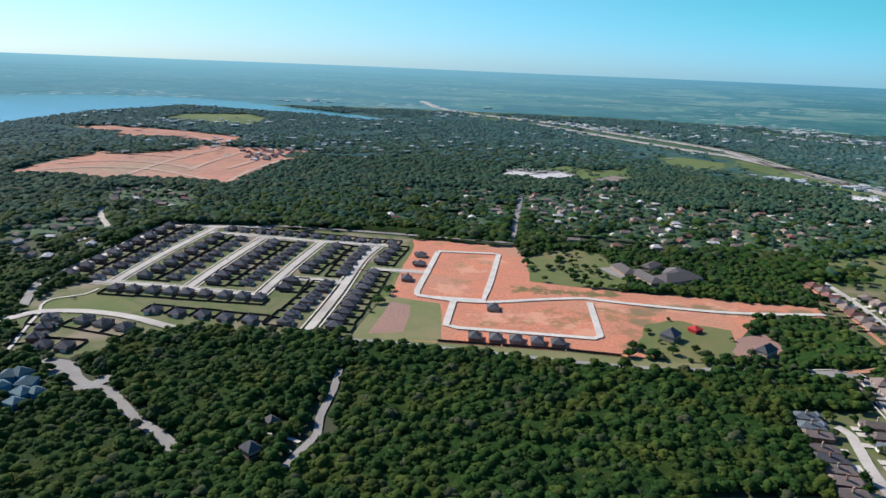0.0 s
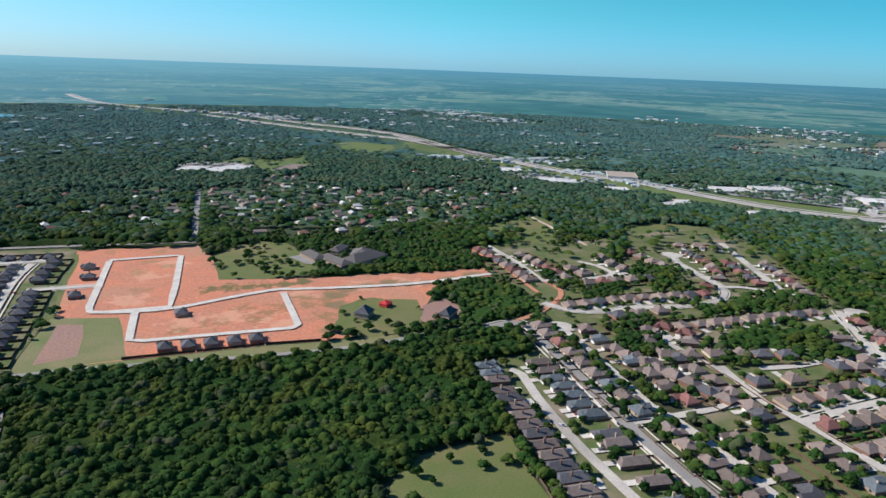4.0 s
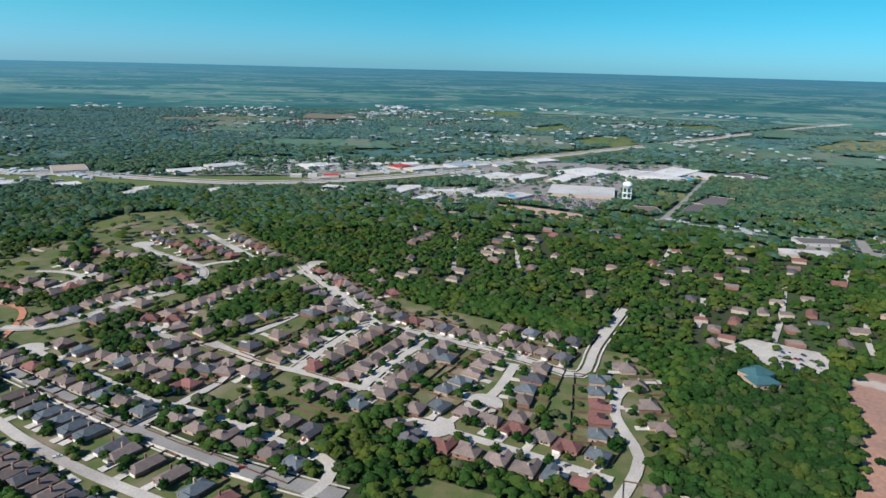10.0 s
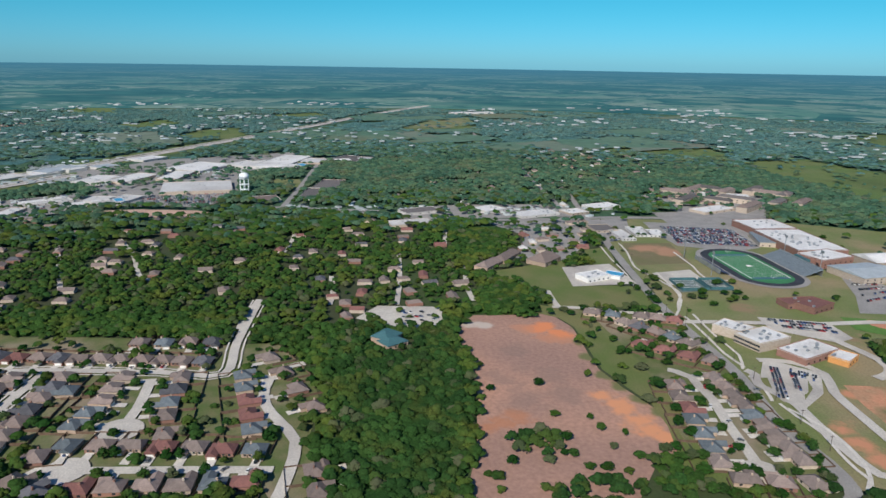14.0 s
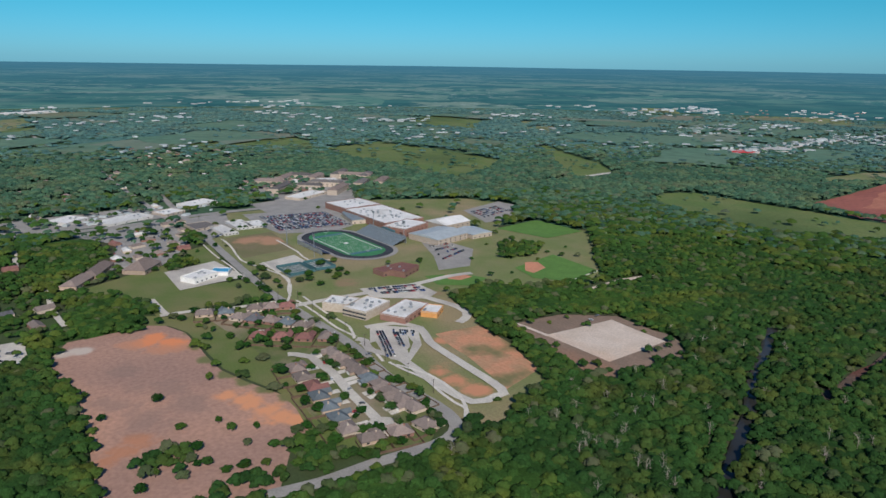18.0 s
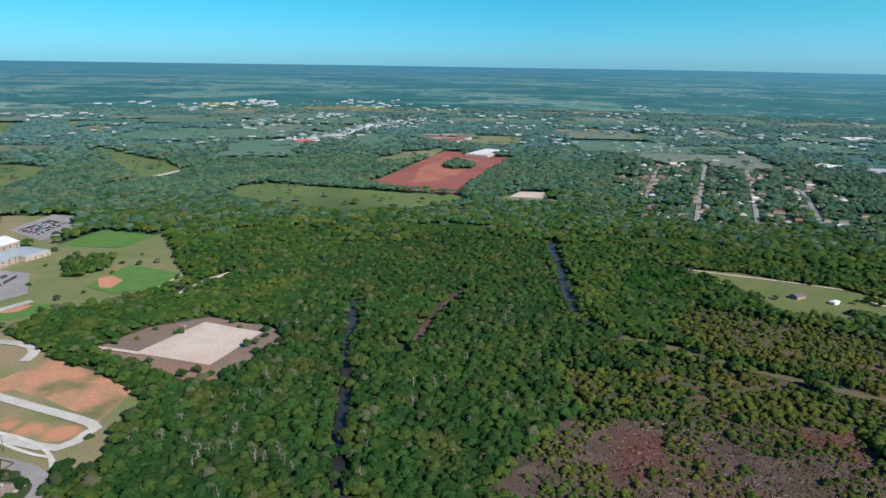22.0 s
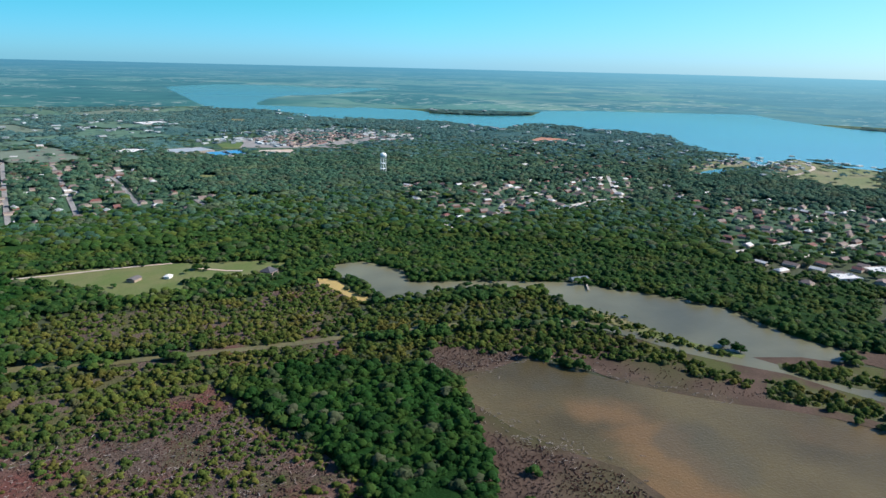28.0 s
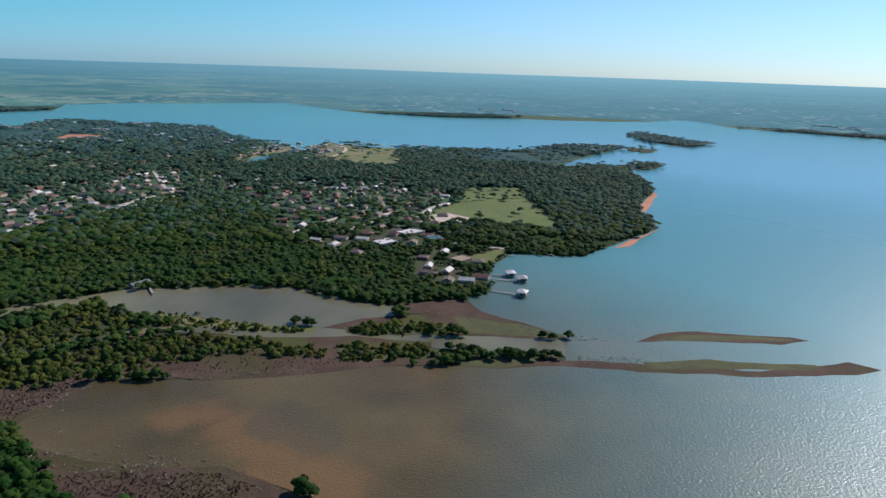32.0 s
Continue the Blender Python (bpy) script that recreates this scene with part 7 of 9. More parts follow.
shop([(1181, 565), (1255, 556), (1222, 531), (1157, 543)], 6, M_STORE)
shop([(1119, 493), (1181, 485), (1166, 465), (1106, 473)], 6, M_STORE, True)
shop([(1228, 487), (1260, 429), (1235, 415), (1198, 470)], 5, M_STORE)
shop([(1072, 1299), (1137, 1290), (1085, 1221), (1019, 1223)], 9, M_BRICKS[2])
shop([(923, 962), (966, 968), (953, 939), (916, 939)], 6, M_STORE, True)
shop([(1011, 855), (1055, 851), (1031, 824), (993, 833)], 6, M_STORE)
shop([(1138, 680), (1183, 679), (1157, 652), (1118, 656)], 6, M_STORE)
shop([(-565, -1826), (-678, -1836), (-666, -1759), (-561, -1750)], 8, M_GREYM, True)
shop([(-649, -1716), (-685, -1749), (-676, -1676), (-640, -1646)], 7, M_BLUEM)
shop([(-688, -1720), (-724, -1755), (-715, -1680), (-679, -1649)], 7, M_BLUEM)
shop([(-476, -1843), (-519, -1901), (-514, -1836), (-475, -1794)], 8, M_STORE, True)
shop([(-742, -2644), (-843, -2655), (-824, -2559), (-724, -2552)], 8, M_STORE)
shop([(567, -2094), (446, -2162), (471, -2243), (583, -2189)], 7, M_BRICKS[0])
shop([(3272, -588), (3311, -798), (3380, -815), (3340, -600)], 9, M_STORE)
shop([(534, -2054), (510, -2190), (442, -2149), (465, -2006)], 7, M_BRICKS[0])
shop([(373, -1750), (341, -1883), (274, -1872), (310, -1753)], 7, M_STORE, True)
shop([(894, -1881), (896, -1960), (859, -1917), (857, -1841)], 7, M_REDM)
shop([(867, -2034), (862, -2129), (828, -2076), (832, -1986)], 8, M_STORE)
shop([(148, 1542), (193, 1605), (200, 1556), (156, 1489)], 6, M_STORE, True)
shop([(198, 1539), (289, 1596), (293, 1547), (203, 1478)], 6, M_STORE)
shop([(356, 1516), (408, 1576), (409, 1529), (356, 1463)], 7, M_ROOFS[2])
shop([(-920, -315), (-950, -299), (-933, -285), (-900, -300)], 5, M_STORE, True)
shop([(-853, -328), (-877, -313), (-862, -299), (-836, -314)], 5, M_STORE)
shop([(-903, -268), (-920, -261), (-904, -248), (-887, -255)], 5, M_TEALM)
shop([(-810, -208), (-832, -199), (-818, -188), (-798, -196)], 4, M_BRICKS[1], True)

# ---- stadium ----
def stadium():
    c, u, v, a, b = squared([(795, -474), (810, -546), (712, -543), (681, -460)])
    top = u if a > b else v
    side = Vector((-top.y, top.x, 0))
    m = Matrix(((top.x, side.x, 0, c.x), (top.y, side.y, 0, c.y), (0, 0, 1, 0.9), (0, 0, 0, 1)))
    clear_box(c, top, side, 110, 75)
    def oval(half, r, z, n=18):
        pts = [(half + r * math.cos(t), r * math.sin(t), z) for t in np.linspace(-math.pi / 2, math.pi / 2, n)]
        return pts + [(-half + r * math.cos(t), r * math.sin(t), z) for t in np.linspace(math.pi / 2, 1.5 * math.pi, n)]
    def flat(name, pts, mat, label):
        ob = tagged(new(name, mesh_of(name, pts, [tuple(range(len(pts)))], mat)), label, kind="structure")
        ob.matrix_world = m
    flat("pavement_apron", oval(44, 44, -0.02), M_ASPH, "grey apron round a running track")
    flat("pavement_track", oval(42, 39, 0.02), material("track_rubber", (0.045, 0.05, 0.062), scale=0.1, fine=1.0, bump=0.05), "dark blue-grey running track")
    flat("ground_turf", oval(42, 29, 0.06), M_TURF, "green artificial turf of a football field")
    field = tagged(new("field_markings"), "white yard lines on a green football field", "markings")
    field.matrix_world = m
    for k in range(-10, 11):
        part("yard_line", boxes((k * 4.57 - 0.12, k * 4.57 + 0.12, -22, 22, 0.07, 0.1)), M_WHITE, field)
    for s in (-1, 1):
        part("side_line", boxes((-50, 50, s * 23.4 - 0.6, s * 23.4 + 0.6, 0.07, 0.1)), M_WHITE, field)
        part("end_zone", boxes((s * 50 - 4, s * 50 + 4, -22, 22, 0.066, 0.085)), M_TEALM, field)
    part("centre_mark", boxes((-3, 3, -3, 3, 0.105, 0.12)), M_WHITE, field)
    for s in (-1, 1):
        goal = tagged(new("goal_post"), "yellow-white goal post at a field end", "goal post")
        goal.matrix_world = m @ pose(s * 55, 0, 0.06)
        part("post", boxes((-0.1, 0.1, -0.1, 0.1, 0, 3)), M_WHITE, goal)
        part("crossbar", boxes((-0.1, 0.1, -3, 3, 3, 3.2)), M_WHITE, goal)
        for q in (-3, 3):
            part("upright", boxes((-0.08, 0.08, q - 0.08, q + 0.08, 3.2, 9)), M_WHITE, goal)
    away = 1 if (m @ Vector((0, 1, 0)) - c).length and (c + side - EYE).length > (c - side - EYE).length else -1
    for s, tiers, half, mat, label in ((away, 14, 46, M_STAND, "tall grey metal grandstand"), (-away, 7, 34, material("blue_stand", (0.05, 0.07, 0.12), scale=0.3, fine=1.5), "low dark blue grandstand")):
        st = tagged(new("grandstand"), label + " beside a running track", "grandstand")
        st.matrix_world = m
        for k in range(tiers):
            y0, y1 = 42 + k * 1.6, 42 + (k + 1) * 1.6
            lo, hi = min(s * y0, s * y1), max(s * y0, s * y1)
            part("tier", boxes((-half, half, lo, hi - 0.02, k * 0.55, 0.6 + k * 0.55 + 0.3)), mat, st)
        y = s * (42 + tiers * 1.6)
        part("back_rail", boxes((-half, half, y - 0.1, y + 0.1, 0, tiers * 0.55 + 1.9)), M_STEEL, st)
        if tiers > 10:
            part("press_box", boxes((-14, 14, min(y, y + s * 4), max(y, y + s * 4), 6, 11)), M_TEALM, st, "green press box on the top row")
    for sx in (-1, 1):
        for sy in (-1, 1):
            lamp = tagged(new("floodlight_mast"), "tall steel floodlight mast of a stadium", "floodlight", "stadium masts")
            lamp.matrix_world = m @ pose(sx * 38, sy * 66, 0)
            part("mast", boxes((-0.3, 0.3, -0.3, 0.3, 0, 27)), M_STEEL, lamp)
            part("lamp_frame", boxes((-3, 3, -0.2, 0.2, 26, 29)), M_STEEL, lamp)

M_TURF = material("artificial_turf", (0.05, 0.21, 0.09), (0.045, 0.19, 0.08), scale=0.2, fine=0.8, bump=0.05)
stadium()

def court_lines(pts, n):
    """White lines, nets and a wire fence for n tennis courts side by side."""
    c, u, v, a, b = squared(pts)
    ob = tagged(new("tennis_courts"), "tennis courts with white lines, nets and wire fence", "tennis court")
    ob.matrix_world = Matrix(((u.x, v.x, 0, c.x), (u.y, v.y, 0, c.y), (0, 0, 1, 1.2), (0, 0, 0, 1)))
    along = a >= b
    L, Wd = (a, b) if along else (b, a)
    def bx(x0, x1, y0, y1, z0, z1):
        return boxes((x0, x1, y0, y1, z0, z1) if along else (y0, y1, x0, x1, z0, z1))
    for k in range(n):
        x = -L + (k + 0.5) * 2 * L / n
        w, h = L / n * 0.68, Wd * 0.72
        for s in (-1, 1):
            part("court_line", bx(x + s * w - 0.25, x + s * w + 0.25, -h, h, 0, 0.03), M_WHITE, ob)
            part("court_line", bx(x - w, x + w, s * h - 0.25, s * h + 0.25, 0, 0.03), M_WHITE, ob)
        part("net", bx(x - w, x + w, -0.1, 0.1, 0, 1.0), M_STAND, ob)
    for s in (-1, 1):
        part("fence_side", bx(-L, L, s * Wd - 0.05, s * Wd + 0.05, 0, 3), M_TEALM, ob)
        part("fence_end", bx(s * L - 0.05, s * L + 0.05, -Wd, Wd, 0, 3), M_TEALM, ob)

court_lines([(706, -380), (702, -407), (668, -407), (665, -374)], 4)
court_lines([(703, -412), (699, -437), (664, -433), (668, -409)], 4)

# ---- walls along the main road ----
def wall_run(line, h, mat, label):
    """A straight boundary wall in panels between posts."""
    a, b = Vector((*line[0], 0)), Vector((*line[1], 0))
    d = (b - a).normalized()
    L = (b - a).length
    ob = tagged(new("boundary_wall"), label, "wall", "walls along the main road")
    ob.matrix_world = Matrix(((d.x, -d.y, 0, a.x), (d.y, d.x, 0, a.y), (0, 0, 1, 0.3), (0, 0, 0, 1)))
    n = max(2, int(L / 9))
    for k in range(n):
        part("wall_panel", boxes((k * L / n + 0.32, (k + 1) * L / n - 0.32, -0.15, 0.15, 0, h)), mat, ob)
        part("wall_post", boxes((k * L / n - 0.3, k * L / n + 0.3, -0.3, 0.3, 0, h + 0.25)), mat, ob)

for line in ([(344, 513), (332, 456)], [(329, 448), (307, 337)], [(305, 325), (298, 260)], [(297, 256), (294, 211)]):
    wall_run(line, 2.0, M_WHITEC, "pale concrete panel wall along a main road")
for line in ([(361, 498), (352, 460)], [(348, 447), (333, 366)]):
    wall_run(line, 1.9, M_FENCE, "brown board fence along a main road")

# ---- water towers ----
def cylinder(bm, r0, r1, z0, z1, n=20, x=0.0, y=0.0):
    a = [bm.verts.new((x + r0 * math.cos(k * math.tau / n), y + r0 * math.sin(k * math.tau / n), z0)) for k in range(n)]
    b = [bm.verts.new((x + r1 * math.cos(k * math.tau / n), y + r1 * math.sin(k * math.tau / n), z1)) for k in range(n)]
    for k in range(n):
        j = (k + 1) % n
        bm.faces.new((a[k], a[j], b[j], b[k]))
    bm.faces.new(b)
    bm.faces.new(a[::-1])

def water_tower(p, h, r, label, legs=6):
    t = tagged(new("water_tower"), label, "water tower")
    t.location = (*p, 0.3)
    clear_disc(*p, 14)
    bm = bmesh.new()
    bmesh.ops.create_uvsphere(bm, u_segments=24, v_segments=12, radius=r)
    bmesh.ops.scale(bm, vec=(1, 1, 0.75), verts=bm.verts)
    bmesh.ops.translate(bm, vec=(0, 0, h - r * 0.75), verts=bm.verts)
    tank = part("tank", bm, M_TANK, t)
    bm = bmesh.new()
    cylinder(bm, r * 0.16, r * 0.16, 0, h - r * 1.4)
    part("riser", bm, M_TANK, t)
    for k in range(legs):
        bm = bmesh.new()
        a = k * math.tau / legs
        cylinder(bm, 0.45, 0.4, 0, h - r * 0.8, 8, r * 0.92 * math.cos(a), r * 0.92 * math.sin(a))
        part("leg", bm, M_TANK, t)
    bm = bmesh.new()
    cylinder(bm, r * 1.04, r * 1.04, h - r * 0.85, h - r * 0.78)
    part("walkway", bm, M_STEEL, tank)
    for z in (0.3, 0.6):
        bm = bmesh.new()
        cylinder(bm, r * 0.95, r * 0.95, (h - r) * z, (h - r) * z + 0.35)
        part("brace_ring", bm, M_TANK, t)

water_tower([(1282, 143)][0], 40, 9, "white water tower on legs beside a store")
water_tower([(-842, -1244)][0], 46, 7.5, "tall white water tower above the woods", 4)

# ---- jetties and boathouses ----
M_PLANK = material("grey_planks", (0.36, 0.33, 0.29), (0.30, 0.27, 0.24), scale=0.5, fine=3.0)
for line in ([(5, 571), (60, 566)], [(61, 566), (115, 561)], [(116, 561), (162, 553)]):
    wall_run(line, 2.2, M_DFENCE, "dark brown board fence round a building site")

wall_run([(457, -609), (460, -658)], 1.5, M_WHITEC, "low pale wall beside a ball field")

def jetty(line, shed, label="long grey timber jetty over the water"):
    a, b = Vector((*line[0], 0)), Vector((*line[1], 0))
    d = (b - a).normalized()
    L = (b - a).length
    j = tagged(new("jetty"), label, "jetty")
    j.matrix_world = Matrix(((d.x, -d.y, 0, a.x), (d.y, d.x, 0, a.y), (0, 0, 1, 0.6), (0, 0, 0, 1)))
    n = max(3, int(L / 6))
    for k in range(n):
        part("deck_section", boxes((k * L / n, (k + 1) * L / n - 0.05, -1.1, 1.1, 1.2, 1.45)), M_PLANK, j)
        for s in (-1, 1):
            part("pile", boxes((k * L / n, k * L / n + 0.3, s * 1.0 - 0.15, s * 1.0 + 0.15, -1, 1.2)), M_BARK, j)
    if shed:
        h = tagged(new("boathouse"), "boathouse with a pale hipped roof on piles", "boathouse", "boathouses")
        h.matrix_world = j.matrix_world @ pose(L + 5, 0, 0)
        part("deck", boxes((-5, 5, -5.5, 5.5, 1.2, 1.5)), M_PLANK, h)
        bm = bmesh.new()
        hip(bm, -5.6, 5.6, -6, 6, 5.2, 0.5)
        part("roof", bm, PALE, h)
        for x in (-4.6, 4.6):
            for y in (-5, 0, 5):
                part("post", boxes((x - 0.15, x + 0.15, y - 0.15, y + 0.15, -1, 5)), M_BARK, h)
        part("store_room", boxes((-2, 4, -4, -1, 1.5, 4.4)), M_TEALM, h)

jetty([(-745, -146), (-751, -117)], True)
jetty([(-704, -139), (-701, -109)], True)
jetty([(-761, -147), (-766, -133)], True)
jetty([(-877, -156), (-878, -130)], False)
jetty([(-899, -156), (-877, -89)], False)
jetty([(-856, -156), (-855, -136)], False)
jetty([(-594, -482), (-571, -459)], False)
hall("boathouse_long", [(-585, -497), (-605, -491), (-600, -485), (-580, -491)], 3, M_STAND, M_PLANK, "long low boathouse with dark grey roof on the bank", "boathouse", 4, 0, 0.3)

# ---- cars ----
CAR_PAINT = [material("car_" + n, c, rough=0.35, scale=0.5, fine=2.0, bump=0.0, spec=0.6) for n, c in (("white", (0.75, 0.75, 0.74)), ("silver", (0.45, 0.46, 0.47)), ("black", (0.02, 0.02, 0.022)), ("red", (0.42, 0.03, 0.03)), ("blue", (0.05, 0.10, 0.25)), ("grey", (0.16, 0.165, 0.17)))]
CAR_NAMES = ["white", "silver", "black", "red", "blue", "grey"]
M_TYRE = material("tyre_rubber", (0.02, 0.02, 0.02), bump=0.0)

def car(k, pickup):
    c = tagged(new("pickup_truck" if pickup else "car"), f"{CAR_NAMES[k]} {'pickup truck' if pickup else 'car'} parked beside a street", "car", "parked cars")
    bm = bmesh.new()
    L, Wc = (5.4, 1.95) if pickup else (4.6, 1.8)
    prof = [(-L / 2, 0.35), (L / 2, 0.35), (L / 2, 0.75), (L / 2 - 1.1, 0.95), (-L / 2, 1.0)]
    l = [bm.verts.new((x, -Wc / 2, z)) for x, z in prof]
    r = [bm.verts.new((x, Wc / 2, z)) for x, z in prof]
    bm.faces.new(l)
    bm.faces.new(r[::-1])
    for i in range(len(prof)):
        j = (i + 1) % len(prof)
        bm.faces.new((l[j], l[i], r[i], r[j]))
    part("body", bm, CAR_PAINT[k], c)
    x0, x1 = (-0.6, 1.4) if pickup else (-1.9, 1.1)
    bm = bmesh.new()
    lo = [bm.verts.new(q) for q in ((x0, -Wc / 2 + 0.08, 0.98), (x1, -Wc / 2 + 0.08, 0.96), (x1, Wc / 2 - 0.08, 0.96), (x0, Wc / 2 - 0.08, 0.98))]
    hi = [bm.verts.new(q) for q in ((x0 + 0.4, -Wc / 2 + 0.25, 1.48), (x1 - 0.6, -Wc / 2 + 0.25, 1.48), (x1 - 0.6, Wc / 2 - 0.25, 1.48), (x0 + 0.4, Wc / 2 - 0.25, 1.48))]
    for i in range(4):
        j = (i + 1) % 4
        bm.faces.new((lo[i], lo[j], hi[j], hi[i]))
    bm.faces.new(hi)
    part("window_band", bm, M_GLASS, c)
    part("roof_panel", boxes((x0 + 0.42, x1 - 0.62, -Wc / 2 + 0.27, Wc / 2 - 0.27, 1.482, 1.53)), CAR_PAINT[k], c)
    for x in (-L / 2 + 0.9, L / 2 - 0.9):
        for s in (-1, 1):
            bm = bmesh.new()
            cylinder(bm, 0.34, 0.34, -0.11, 0.11, 10)
            bmesh.ops.rotate(bm, verts=bm.verts, matrix=Matrix.Rotation(math.pi / 2, 3, "X"))
            bmesh.ops.translate(bm, verts=bm.verts, vec=(x, s * (Wc / 2 - 0.08), 0.34))
            part("wheel", bm, M_TYRE, c)
    return c

CARS = [car(k, p) for k, p in ((0, False), (1, False), (2, False), (3, False), (4, False), (5, False), (0, True), (5, True))]

def park(spots, ang=None):
    for x, y in spots:
        copy_thing(rng.choice(CARS), pose(x, y, 1.08, 0, 0, rng.uniform(0, 360) if ang is None else ang + rng.choice((0, 180)) + rng.uniform(-4, 4)))

for x, y, nrm, d, length, s in DRIVES:
    if math.hypot(x, y) < 640 and rng.random() < 0.32:
        p = np.array((x, y)) + nrm * rng.uniform(9, 14) + d * s * 3.6
        park([tuple(p)], math.degrees(math.atan2(nrm[1], nrm[0])))
park([(270, 349), (307, 362), (300, 226)], -40)
park([(304, 241), (364, 308)], -40)
for spots in ([(418, -265), (396, -266), (447, -277), (372, -260), (339, -248), (438, -314)], [(428, 202), (384, 64), (381, 50), (471, 113)], [(-349, 645), (-313, 745), (-248, 801), (-84, 776), (-46, 698)], [(371, -534), (368, -520)]):
    park(spots)

def parked_rows():
    """Cars in the large car parks, joined: body and cabin each."""
    v, f, s = [], [], []
    def car_park(quad, rows, cols, fill):
        q = [np.array(p, float) for p in quad]
        for i in range(rows):
            for j in range(cols):
                if rng.random() > fill:
                    continue
                a, b = (i + 0.5) / rows, (j + 0.5) / cols
                p = (q[0] * (1 - b) + q[1] * b) * (1 - a) + (q[3] * (1 - b) + q[2] * b) * a
                d = q[3] - q[0]
                d = d / np.hypot(*d)
                n = np.array((-d[1], d[0]))
                m = rng.randrange(6)
                for (x0, x1, w, z0, z1), mm in (((-2.3, 2.3, 0.9, 0.3, 1.0), m), ((-1.5, 1.0, 0.75, 1.0, 1.5), 6)):
                    k = len(v)
                    for z in (z0, z1):
                        for x, y in ((x0, -w), (x1, -w), (x1, w), (x0, w)):
                            g = p + d * x + n * y
                            v.append((g[0], g[1], 1.0 + z))
                    for fc in ((4, 5, 6, 7), (0, 1, 5, 4), (1, 2, 6, 5), (2, 3, 7, 6), (3, 0, 4, 7)):
                        f.append(tuple(k + i2 for i2 in fc))
                        s.append(mm)
    car_park([(964, -493), (932, -591), (832, -572), (863, -472)], 11, 46, 0.82)
    car_park([(693, -591), (681, -610), (619, -601), (602, -547)], 5, 12, 0.75)
    car_park([(790, -770), (797, -844), (757, -830), (741, -758)], 5, 14, 0.7)
    car_park([(578, -414), (558, -462), (530, -457), (555, -411)], 3, 20, 0.75)
    car_park([(474, -348), (470, -354), (420, -329), (425, -322)], 14, 3, 0.8)
    car_park([(463, -358), (460, -362), (432, -348), (432, -342)], 8, 2, 0.8)
    car_park([(469, -363), (454, -376), (442, -369), (458, -355)], 2, 10, 0.6)
    car_park([(1278, 318), (1300, 175), (1200, 165), (1180, 300)], 9, 40, 0.6)
    car_park([(1250, 406), (1282, 384), (1222, 354), (1192, 376)], 3, 8, 0.5)
    car_park([(1553, 621), (1683, 467), (1626, 451), (1502, 600)], 3, 30, 0.35)
    car_park([(1183, 1061), (1375, 888), (1332, 830), (1161, 1010)], 3, 40, 0.35)
    car_park([(1206, 562), (1277, 470), (1173, 437), (1131, 515)], 4, 24, 0.35)
    car_park([(940, -395), (954, -414), (880, -405), (868, -389)], 2, 9, 0.5)
    car_park([(979, -274), (1019, -379), (901, -341), (870, -252)], 4, 14, 0.3)
    car_park([(637, -30), (644, -102), (608, -97), (607, -70)], 3, 12, 0.3)
    return tagged(new("parked_cars", mesh_of("parked_cars", v, f, CAR_PAINT + [M_GLASS], s)), "many parked cars in rows on car parks", "cars", kind="stuff")

parked_rows()
for o in CARS:
    for q in [*o.children_recursive, o]:
        bpy.data.objects.remove(q)

# ---- poles ----
def pole(p, ang, h=11.0):
    ob = tagged(new("utility_pole"), "brown timber utility pole beside a road", "utility pole", "utility poles")
    ob.matrix_world = pose(*p, 0.5, 0, 0, ang)
    bm = bmesh.new()
    cylinder(bm, 0.22, 0.14, 0, h, 8)
    part("shaft", bm, M_BARK, ob)
    arm = part("crossarm", boxes((-1.4, 1.4, -0.1, 0.1, h - 1.0, h - 0.75)), M_BARK, ob)
    for x in (-1.2, 0, 1.2):
        part("insulator", boxes((x - 0.08, x + 0.08, -0.08, 0.08, h - 0.75, h - 0.5)), M_STEEL, arm)

for line, n in (([(352, 487), (315, 219)], 10), ([(591, -339), (353, -310)], 8), ([(716, -355), (1048, -420)], 6), ([(683, -326), (522, -321)], 5)):
    a, b = np.array(line[0], float), np.array(line[1], float)
    for k in range(n):
        pole(tuple(a + (b - a) * k / (n - 1)), math.degrees(math.atan2(*(b - a)[::-1])) + 90)

